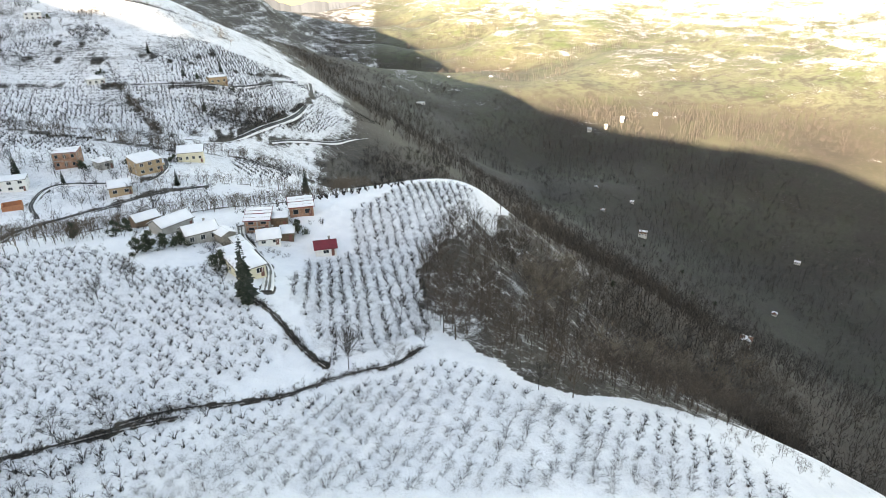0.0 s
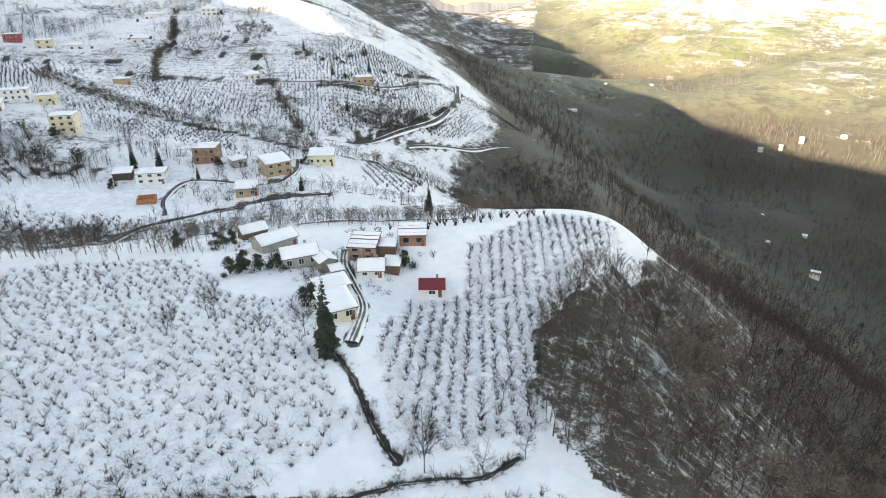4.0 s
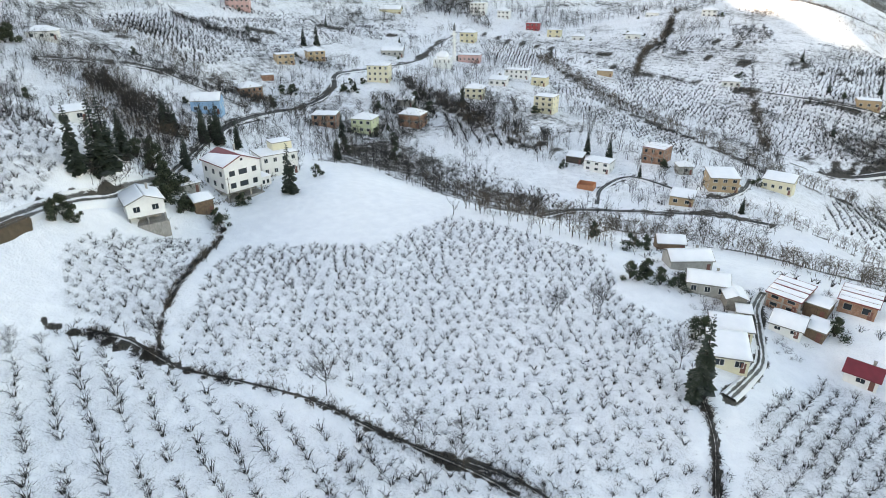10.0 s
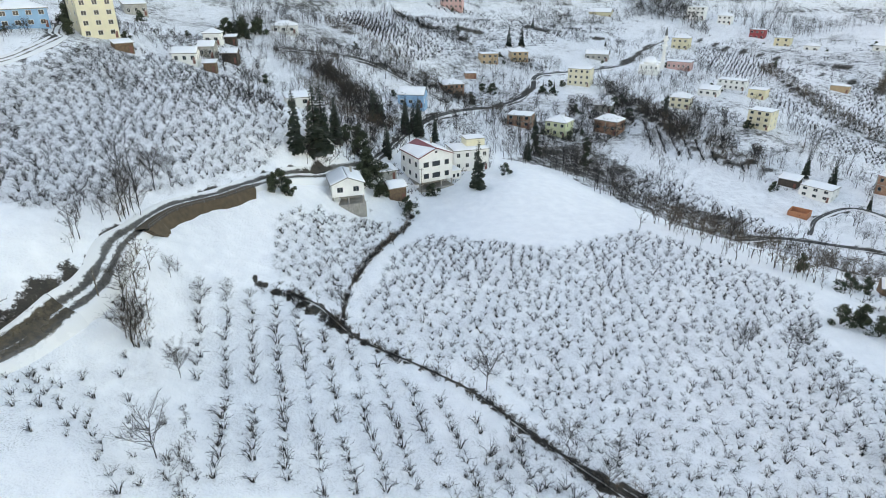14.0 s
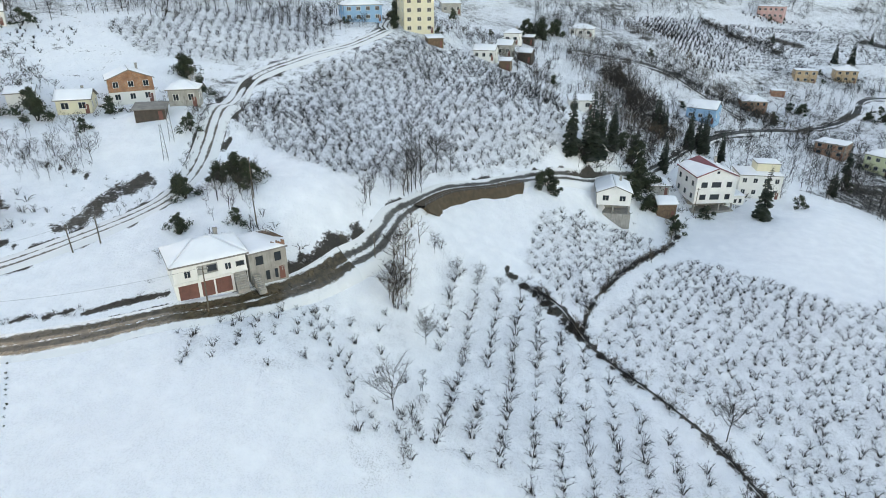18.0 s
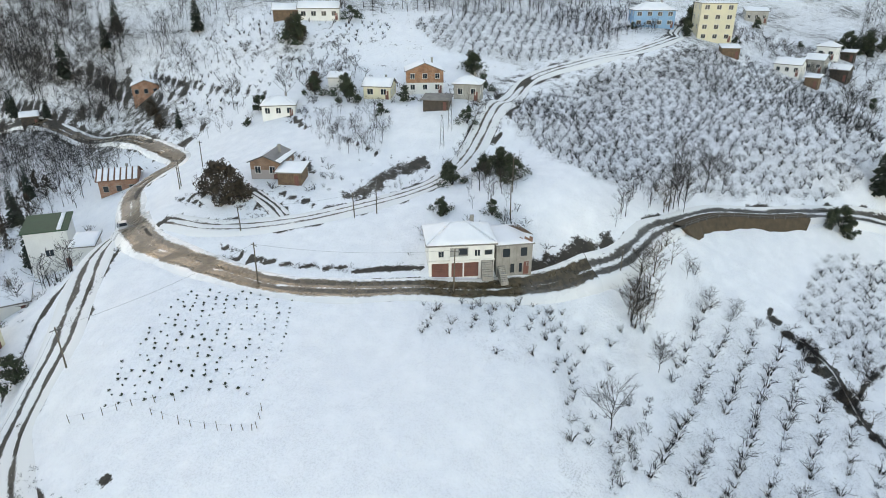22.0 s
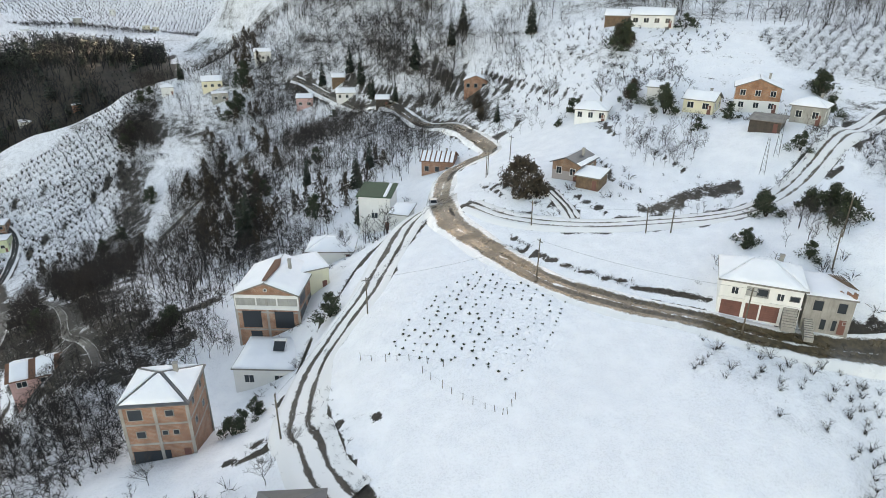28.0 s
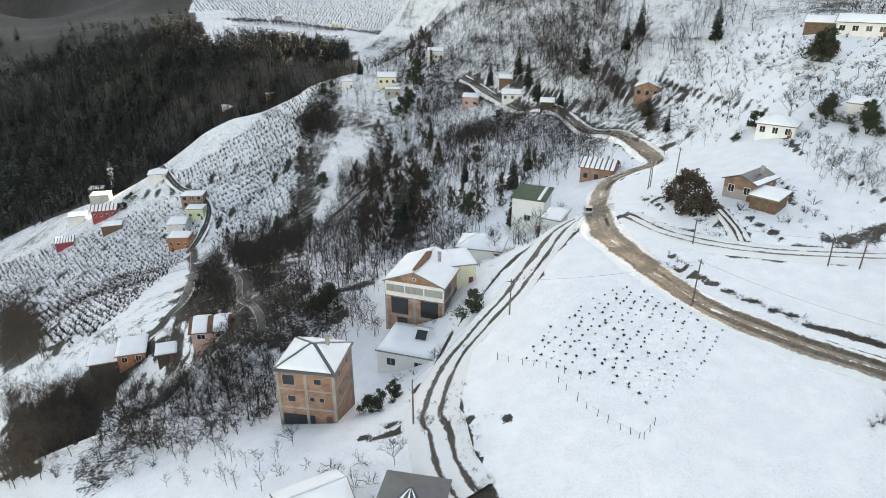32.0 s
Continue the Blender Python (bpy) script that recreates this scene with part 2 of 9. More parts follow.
FAR_SLOPE = [
    (466, 807, -186.5), (355, 968, -148.1), (209, 1212, -121.6), (-14, 1330, -120.3), (603, 1131, -104.9), (540, 1591, -65.6),
    (900, 1538, 15.6), (234, 1966, -41.1), (-150, 1473, -170.5), (-592, 1574, 10.7), (-649, 3521, -194.8), (-867, 4177, -212.2),
    (-637, 4218, -208.6), (-540, 1891, 7.2), (-446, 1915, -56.3), (-344, 1936, -129.4), (-587, 1773, 44.1), (-365, 3547, -91.3),
    (-196, 3560, -13.4), (-348, 2542, -166.3), (889, 2443, 190), (1061, 1061, 60), (1838, 1838, 300), (1477, -260, 100),
    (750, -1299, 200), (-602, 669, 150), (-900, 1072, 210),
]
RIM = [
    (0, 4900, -380), (-1993, 4476, -150), (-3641, 3279, 460), (-4660, 1514, 460), (-4873, -512, 460), (-4244, -2450, 460),
    (-2880, -3964, 460), (-1019, -4793, 460), (1019, -4793, 460), (2880, -3964, 460), (4244, -2450, 460), (4873, -512, 460),
    (4660, 1514, 460), (3641, 3279, 460), (1993, 4476, 460),
]

LAND = np.array(sum([HOME_FIELD, LOWER_FIELDS, TERRACE, HILL, RAVINE, MINARET_SPUR, DARK_HILL, VILLAGE, HAMLET, FAR_SPUR, VALLEY, FAR_SLOPE, RIM], []), float)


def swell(d2):
    return np.sqrt(d2 + 196.0)


def fit_land():
    n = len(LAND)
    a = np.zeros((n + 3, n + 3))
    a[:n, :n] = swell(((LAND[:, None, :2] - LAND[None, :, :2]) ** 2).sum(-1)) - 0.6 * np.eye(n)
    a[:n, n], a[:n, n + 1:] = 1, LAND[:, :2] / 1000
    a[n:, :n] = a[:n, n:].T
    return np.linalg.solve(a, np.r_[LAND[:, 2], 0, 0, 0])


LAND_W = fit_land()


def heights(x, y):
    x, y = np.asarray(x, float).ravel(), np.asarray(y, float).ravel()
    out = np.empty(len(x))
    for i in range(0, len(x), 20000):
        a, b = x[i:i + 20000], y[i:i + 20000]
        d = (a[:, None] - LAND[:, 0]) ** 2 + (b[:, None] - LAND[:, 1]) ** 2
        out[i:i + 20000] = swell(d) @ LAND_W[:-3] + LAND_W[-3] + a / 1000 * LAND_W[-2] + b / 1000 * LAND_W[-1]
    return out


def height(x, y):
    return float(heights([x], [y])[0])


def rough(x, y, seed=0):
    """Smooth value noise between 0 and 1 over the plan."""
    xi, yi = np.floor(x).astype(np.int64), np.floor(y).astype(np.int64)
    fx, fy = x - xi, y - yi
    fx, fy = fx * fx * (3 - 2 * fx), fy * fy * (3 - 2 * fy)

    def h(i, j):
        k = (i * 374761393 + j * 668265263 + seed * 974711) & 0x7FFFFFFF
        k = ((k ^ (k >> 13)) * 1274126177) & 0x7FFFFFFF
        return ((k ^ (k >> 16)) & 0xFFFF) / 65535.0

    a, b, c, d = h(xi, yi), h(xi + 1, yi), h(xi, yi + 1), h(xi + 1, yi + 1)
    return (a * (1 - fx) + b * fx) * (1 - fy) + (c * (1 - fx) + d * fx) * fy


def along(points, step):
    """A smooth line through plan points, in even steps."""
    p = np.array(points, float)
    q = [p[0]]
    for i in range(len(p) - 1):
        a, b, c, d = p[max(i - 1, 0)], p[i], p[i + 1], p[min(i + 2, len(p) - 1)]
        k = max(2, int(np.linalg.norm(c - b) / step))
        for s in range(1, k + 1):
            t = s / k
            q.append(0.5 * (2 * b + (c - a) * t + (2 * a - 5 * b + 4 * c - d) * t * t + (3 * b - a - 3 * c + d) * t ** 3))
    return np.array(q)


def off_line(x, y, line):
    """Distance of plan points from a line."""
    best = np.full(len(x), 1e9)
    for a, b in zip(line[:-1], line[1:]):
        ab = b - a
        t = np.clip(((x - a[0]) * ab[0] + (y - a[1]) * ab[1]) / max(ab @ ab, 1e-9), 0, 1)
        best = np.minimum(best, np.hypot(x - a[0] - t * ab[0], y - a[1] - t * ab[1]))
    return best


def inside(x, y, poly):
    r = np.zeros(len(x), bool)
    n = len(poly)
    for i in range(n):
        (x1, y1), (x2, y2) = poly[i], poly[(i + 1) % n]
        r ^= ((y1 > y) != (y2 > y)) & (x < (x2 - x1) * (y - y1) / (y2 - y1 + 1e-12) + x1)
    return r


ROADS = {
    "muddy_road": (3.9, [(-57.8, -115.8), (-51.5, -99.4), (-50.3, -88.3), (-51.4, -69.0), (-56.5, -58.0), (-63.1, -49.5), (-69.4, -41.7), (-78.6, -35.3), (-87.3, -30.9)]),
    "bend_road": (3.9, [(-87.3, -30.9), (-94.3, -27.9), (-109.6, -26.7), (-124.9, -21.7), (-134.9, -10.6), (-144.8, -0.9), (-151.0, 4.1), (-164.5, 16.3), (-180.2, 28.1), (-215.7, 46.7)]),
    "village_road": (3.6, [(-215.7, 46.7), (-255.8, 70.6), (-303.3, 111.4), (-325.0, 143.3), (-347.6, 156.8), (-353.6, 180.7), (-371.1, 216.9), (-393.2, 247.8), (-428.2, 286.6), (-442.3, 319.4)]),
    "hairpin_road": (4.5, [(-57.8, -115.8), (-70.0, -135.2), (-78.4, -138.5), (-85.1, -138.7), (-89.1, -152.7), (-92.7, -179.2), (-91.6, -209.0), (-87.2, -245.5), (-82.8, -296.5), (-77.3, -316.3)]),
    "upper_lane": (4.2, [(-56.8, -99.3), (-59.6, -89.3), (-66.9, -79.3), (-76.2, -72.9), (-90.2, -66.8), (-102.6, -67.3), (-113.1, -68.7), (-125.0, -71.9), (-161.6, -82.5), (-182.8, -75.4), (-201.7, -65.5), (-226.0, -59.6), (-228.5, -61.0), (-258.1, -64.7)]),
    "snowy_lane": (5.4, [(-55.8, -115.9), (-45.5, -105.0), (-37.2, -93.7), (-28.5, -82.1), (-22.0, -77.1), (-17.4, -73.8), (-14.0, -67.1), (-11.3, -59.6), (-11.6, -57.1), (-11.3, -50.3), (-12.4, -45.3)]),
    "farm_track": (2.0, [(-41.4, 84.7), (-42.8, 91.2), (-46.4, 103.5), (-51.7, 111.7), (-57.5, 119.6), (-60.3, 126.7)]),
    "yard_track": (2.4, [(-67.9, -81.4), (-69.7, -86.4), (-71.2, -92.9)]),
    "spur_road": (2.6, [(-99.9, 202.9), (-125.2, 185.4), (-139.0, 168.2), (-146.7, 152.3), (-141.3, 133.4)]),
    "hamlet_lane": (1.9, [(-146.5, 167.6), (-157.9, 183.1), (-159.7, 202.5), (-126.1, 203.6), (-122.2, 220.2), (-133.4, 245.8)]),
    "terrace_road": (3.0, [(-125.9, 548.3), (-112.8, 488.0), (-110.1, 439.0), (-114.6, 400.3), (-124.1, 360.7), (-134.4, 322.7), (-149.9, 309.6)]),
    "terrace_lane": (2.4, [(-54.6, 626.2), (-55.2, 490.9), (-77.2, 429.4), (-96.1, 394.2), (-113.8, 353.8)]),
    "hill_lane": (2.2, [(-274.1, 335.6), (-241.1, 361.5), (-203.9, 374.4), (-154.7, 395.2), (-141.5, 439.8), (-131.0, 509.8)]),
    "orchard_lane": (2.2, [(-298.5, 7.2), (-309.5, 28.0), (-316.0, 50.5), (-303.2, 67.6), (-290.5, 84.2)]),
    "ravine_path": (3.2, [(-3.5, -230.5), (-12.8, -238.8), (-25.5, -250.3), (-43.0, -268.1)]),
    "lower_lane": (3.0, [(56.3, -264.9), (52.1, -293.0), (57.4, -308.1), (68.4, -319.9), (76.3, -335.2), (86.2, -363.8)]),
    "wood_track": (2.2, [(43.3, -139.0), (38.6, -144.1), (37.7, -165.1), (56.3, -264.9)]),
    "wood_path": (1.3, [(41.9, -239.3), (23.8, -160.4), (19.5, -131.3), (12.9, -107.7), (12.6, -102.0)]),
}

BANKS = [
    ([(-105.3, -0.6), (-100.9, 5.2), (-91.5, 10.7), (-83.9, 18.9), (-75.0, 25.9), (-65.1, 30.8), (-58.2, 35.0), (-51.5, 39.0), (-44.3, 42.0)], 1.7),
    ([(-22.2, 55.0), (-30.9, 48.5), (-45.4, 44.0), (-52.6, 40.0)], 1.8),
    ([(-42.8, 79.7), (-36.3, 73.8), (-30.0, 65.3), (-23.9, 59.2)], 1.5),
    ([(-158.2, 35.9), (-129.0, 22.1), (-106.8, 11.2), (-97.8, 8.7)], 0.7),
    ([(-107.8, -5.6), (-102.4, 0.6), (-94.6, 8.2)], 2.0),
    ([(-22.2, 55.0), (-16.2, 56.8), (-10.8, 57.6), (-6.5, 62.4)], 1.5),
    ([(-50.6, -88.2), (-55.0, -75.6), (-59.2, -64.3), (-62.5, -57.9), (-67.2, -52.7)], 1.0),
    ([(-80.8, -37.6), (-87.6, -34.2), (-94.8, -30.5)], 4.2),
    ([(-125.5, -69.2), (-114.4, -66.4)], 1.2),
    ([(-16.3, -69.9), (-14.6, -59.6), (-14.1, -49.1), (-14.3, -44.6)], 1.4),
    ([(-5.7, -62.7), (-12.9, -57.7), (-19.8, -53.5)], 0.7),
    ([(-65.7, -103.9), (-66.7, -89.2), (-69.2, -83.9)], 1.6),
    ([(-80.3, -75.6), (-91.6, -77.2), (-99.4, -74.9)], 7),
    ([(-272.0, 333.0), (-304.2, 381.0), (-318.7, 418.2), (-364.4, 493.1)], 5),
    ([(-164.5, 313.0), (-180.3, 331.4), (-212.6, 370.3)], 5),
    ([(-332.3, 322.1), (-272.4, 339.6)], 3),
    ([(-157.8, 310.7), (-115.8, 359.1), (-86.3, 417.0)], 4),
    ([(-333.7, 307.6), (-244.6, 282.1), (-189.8, 283.2), (-133.1, 275.4), (-98.3, 310.3), (-64.3, 317.4)], 7),
    ([(-279.7, 187.2), (-230.7, 183.4), (-200.1, 193.8)], 6),
    ([(-121.5, 196.0), (-89.5, 212.1), (-60.6, 202.1)], 5),
    ([(-184.4, 116.1), (-157.1, 136.7), (-123.0, 152.8), (-89.5, 167.2), (-56.9, 179.9), (-33.5, 162.0)], 5),
    ([(-201.1, 533.0), (-187.0, 667.9), (-151.9, 775.7), (-120.5, 801.6)], 5),
    ([(-163.3, 352.1), (-135.6, 369.6), (-116.3, 405.0)], 5),
    ([(-379.1, 40.8), (-345.0, 71.1), (-329.6, 97.9), (-287.7, 108.6)], 4),
    ([(-315.2, 185.1), (-268.8, 185.7), (-214.8, 195.6), (-179.0, 203.4)], 6),
    ([(-449.5, 79.6), (-433.8, 155.4)], 3),
    ([(-483.2, 145.8), (-445.4, 274.0)], 3),
    ([(-449.0, 323.7), (-346.9, 341.2), (-299.1, 364.3)], 3),
    ([(-285.7, 391.3), (-239.3, 404.3), (-192.7, 442.1)], 2.5),
    ([(-288.9, 426.7), (-246.9, 425.7)], 2.5),
    ([(-186.7, 428.9), (-152.2, 456.8), (-137.0, 531.0)], 3),
    ([(90.9, -332.3), (65.7, -320.5), (22.5, -325.6)], 2),
    ([(57.3, -271.6), (25.5, -303.8), (-14.1, -334.8)], 2),
    ([(133.0, -253.5), (114.4, -281.9), (89.0, -293.6)], 3),
    ([(-13.1, -56.7), (-13.1, -51.8), (-13.6, -46.9), (-14.4, -43.2)], 2.2),
    ([(-11.8, -72.8), (-10.0, -58.6), (-9.8, -51.4)], 1.6),
    ([(-56.1, -84.4), (-56.3, -74.8), (-57.7, -67.8), (-62.8, -59.0)], 0.9),
    ([(-65.8, -55.3), (-67.9, -50.9)], 1.5),
    ([(-55.9, -99.2), (-60.9, -91.1), (-66.5, -84.6)], 1.1),
    ([(-73.5, -87.1), (-74.1, -80.4)], 2.2),
    ([(-63.8, -107.1), (-63.2, -98.2)], 2.2),
    ([(-89.0, -99.4), (-83.9, -90.2)], 1.8),
    ([(-100.1, -101.0), (-98.6, -92.2), (-98.0, -85.0)], 1.4),
    ([(-13.6, -60.4), (-15.3, -67.5), (-18.8, -74.4), (-23.8, -80.5), (-30.1, -85.4), (-37.9, -91.5), (-48.9, -102.2)], 0.9),
    ([(-12.7, -68.6), (-15.6, -78.1), (-19.9, -83.9), (-25.9, -89.6), (-34.6, -98.6), (-46.5, -110.0)], 0.9),
    ([(-93.7, -281.5), (-94.8, -223.2), (-104.0, -202.7)], 3),
    ([(-87.7, -159.1), (-92.1, -147.4), (-100.5, -146.5)], 2.5),
    ([(-108.7, -222.4), (-107.9, -206.3), (-107.7, -181.2), (-110.9, -169.4)], 2.2),
    ([(-100.9, -169.1), (-109.3, -191.8), (-112.8, -204.8)], 4),
    ([(-115.6, -194.4), (-112.5, -161.4), (-112.3, -137.9), (-100.4, -107.7)], 1.8),
    ([(-2.6, -61.2), (-6.6, -59.9), (-10.5, -61.8)], 0.8),
    ([(56.8, -125.2), (48.2, -127.9), (42.1, -127.9), (37.5, -126.9), (36.0, -131.6), (34.8, -154.8)], 5.0),
    ([(23.7, -110.0), (12.7, -107.5), (1.9, -111.5), (-9.8, -118.2)], 4.5),
    ([(-149.3, -83.7), (-124.0, -73.8), (-115.4, -71.7), (-105.8, -69.7), (-97.8, -67.4)], 1.2),
    ([(-181.9, -76.6), (-170.5, -80.7), (-159.1, -81.7), (-133.5, -71.2), (-121.4, -66.4), (-114.0, -65.2)], 0.9),
    ([(-271.3, 340.1), (-242.2, 358.4), (-212.1, 370.6), (-183.5, 379.1), (-155.7, 392.2), (-140.3, 438.7), (-129.1, 503.1)], 2.2),
    ([(-138.6, 315.6), (-132.4, 341.1), (-124.7, 366.7), (-116.6, 409.7), (-111.5, 451.5)], 3.0),
    ([(-301.7, 376.0), (-307.3, 403.7), (-352.9, 472.9)], 3.0),
    ([(-290.6, 393.4), (-260.7, 395.8), (-235.0, 402.5)], 3.0),
    ([(-212.3, 408.6), (-194.5, 429.3), (-185.0, 479.2)], 2.6),
    ([(-153.4, 324.0), (-140.6, 337.7), (-127.7, 358.2)], 2.2),
    ([(-439.6, 91.4), (-427.9, 112.6), (-414.7, 133.3)], 3.0),
    ([(-283.1, 24.9), (-266.0, 31.1), (-249.6, 40.3)], 3.0),
    ([(-310.0, 28.0), (-314.5, 45.8), (-318.9, 59.0), (-297.3, 70.5), (-294.5, 78.5)], 2.6),
]

WOODS = [
    ([(-8, 116), (6, 150), (18, 172), (40, 230), (80, 300), (150, 300), (190, 240), (170, 190), (110, 110), (54, 64), (34, 55.5), (20, 52), (16, 54), (7, 58.5), (1, 63), (-4, 76)], 0.37),
    ([(7.6, -334.9), (-4.8, -363.6), (-18.5, -503.6), (-15.9, -344.0), (-7.5, -317.2), (0.3, -284.6), (6.3, -225.6), (11.4, -137.9), (15.2, -110.9), (27.2, -135.5), (40.6, -186.8), (31.9, -246.8), (18.5, -260.7), (8.0, -298.5)], 0.42),
    ([(70.7, -134.6), (44.8, -135.5), (25.9, -125.8), (44.2, -129.5), (56.6, -126.7), (40.1, -71.3)], 0.22),
    ([(-87.8, 366.3), (9.8, 533.9), (0.6, 397.4), (-40.6, 212.6)], 0.3),
    ([(-157.8, 348.9), (-115.6, 422.1), (-101.4, 425.0), (-130.3, 347.7)], 0.42),
    ([(-206.4, 80.2), (-244.7, 125.2), (-235.3, 137.5), (-148.3, 152.5), (-118.0, 112.2), (-177.2, 114.0), (-200.4, 98.3)], 0.5),
    ([(-109.7, -303.4), (-130.7, -270.0), (-117.4, -209.0), (-101.1, -200.1), (-96.7, -237.0)], 0.55),
    ([(-9.6, -270.5), (-33.5, -293.8), (-40.7, -215.9), (-45.5, -180.3), (-35.4, -139.9), (-24.8, -149.6), (-13.9, -134.6), (-0.0, -114.5), (9.7, -107.5), (7.9, -149.2)], 0.66),
    ([(82.7, -147.1), (61.6, -134.5), (43.5, -129.8), (53.5, -124.7), (37.4, -69.8), (42.8, -69.9)], 0.12),
    ([(145.4, -282.8), (107.5, -231.1), (71.7, -151.6), (98.3, -179.5)], 0.2),
    ([(36.1, -68.0), (51.6, -125.6), (38.7, -126.3), (20.6, -100.1), (10.6, -100.7), (6.9, -70.0), (18.9, -69.0), (26.0, -64.3)], 0.62),
    ([(45.2, -203.2), (10.8, -141.3), (-2.0, -103.6), (7.6, -95.7), (22.6, -106.3), (33.4, -133.7)], 0.36),
    ([(-32.3, -492.1), (-71.0, -426.6), (-119.2, -327.1), (-111.0, -298.8), (-73.5, -234.9), (-52.0, -193.7), (-55.8, -160.7), (-40.2, -134.2), (-22.4, -129.1), (-4.7, -217.7), (-18.9, -290.5), (-47.6, -314.5)], 0.66),
]

BIG_TREES = [
    ([(19.7, 133.0), (43.8, 173.7), (50.9, 150.5), (20.8, 96.9)], 40, 9.0),
    ([(27.0, 76.5), (95.4, 186.0), (148.3, 215.0), (128.1, 167.3), (32.3, 61.9)], 60, 9.0),
    ([(18.9, 167.1), (86.7, 460.6), (88.7, 361.2), (30.3, 163.2)], 24, 8.0),
]
ORCHARDS = [
    ('home', [(-143.1, 34.9), (-122.9, 63.4), (-130.2, 90.5), (-112.2, 97.7), (-88.9, 106.9), (-72.1, 93.4), (-59.5, 97.2), (-44.5, 77.3), (-31.2, 62.2), (-44.2, 44.0), (-60.6, 35.7), (-76.3, 31.1), (-94.2, 11.4), (-104.3, 13.3)], 2.3, 2.1, 65, 0.8, 0.72),
    ('farm', [(-35.1, 82.4), (-38.8, 97.3), (-37.9, 112.6), (-27.0, 118.9), (-29.8, 135.9), (-11.9, 165.3), (9.2, 173.3), (3.5, 142.5), (-6.8, 111.3), (-5.3, 87.6), (-3.0, 70.6), (-22.9, 59.8)], 2.7, 1.7, 101, 0.6, 0.84),
    ('knoll', [(-4.6, 55.9), (9.3, 53.0), (18.2, 46.7), (35.5, 53.9), (49.6, 36.7), (51.8, 29.0), (-59.5, 18.9), (-65.0, 32.3), (-45.3, 41.2), (-20.3, 51.2)], 2.7, 2.0, 68, 0.6, 0.72),
    ('rows', [(-106.8, -19.2), (-104.6, -8.4), (-92.3, 7.8), (-75.6, 20.9), (-57.2, 31.6), (-50.9, 32.5), (-57.8, -11.5), (-80.5, -14.8)], 3.9, 2.3, -180, 0.5, 1.02),
    ('cottage', [(-131.0, -1.0), (-140.6, 8.9), (-150.8, 27.8), (-119.2, 16.7), (-103.1, 7.5), (-111.7, -3.5)], 2.3, 2.2, 40, 0.9, 0.75),
    ('slope', [(-148.5, -78.1), (-182.3, -68.2), (-220.8, -50.7), (-237.4, -22.4), (-218.4, 2.9), (-168.1, 5.4), (-145.7, -3.8), (-127.8, -27.4), (-107.9, -41.1), (-120.3, -63.9)], 2.5, 2.2, -140, 1.25, 0.86),
    ('upper', [(-172.5, -133.1), (-206.7, -118.9), (-247.9, -87.2), (-198.8, -70.2), (-176.1, -85.8), (-159.6, -111.5)], 2.9, 2.5, 20, 1.0, 0.85),
    ('verge', [(-60.9, -46.2), (-78.3, -33.1), (-72.3, -29.5), (-54.3, -40.7)], 2.6, 2.2, 20, 0.9, 0.6),
    ('strip', [(-73.9, -33.2), (-77.7, -30.9), (-56.9, -18.1), (-52.3, -19.3)], 2.2, 2.0, 20, 0.7, 0.62),
    ('gully', [(-94.6, -27.7), (-99.5, -25.0), (-85.4, -20.6), (-81.6, -22.3)], 1.8, 1.7, 20, 0.6, 0.8),
    ('corner', [(-58.6, -16.5), (-66.6, -14.5), (-55.8, -11.9), (-51.5, -14.3)], 1.9, 1.7, 20, 0.6, 0.7),
    ('scrub', [(-60.7, -45.7), (-78.6, -30.7), (-83.8, -21.5), (-52.2, -11.9), (-44.8, -15.8), (-63.9, -26.1), (-57.0, -33.1)], 4.6, 4.2, 10, 1.6, 0.75),
    ('brick_scrub', [(36.1, -68.0), (51.6, -125.6), (38.7, -126.3), (20.6, -100.1), (10.6, -100.7), (6.9, -70.0), (18.9, -69.0), (26.0, -64.3)], 3.2, 3.0, 20, 1.6, 0.7),
]
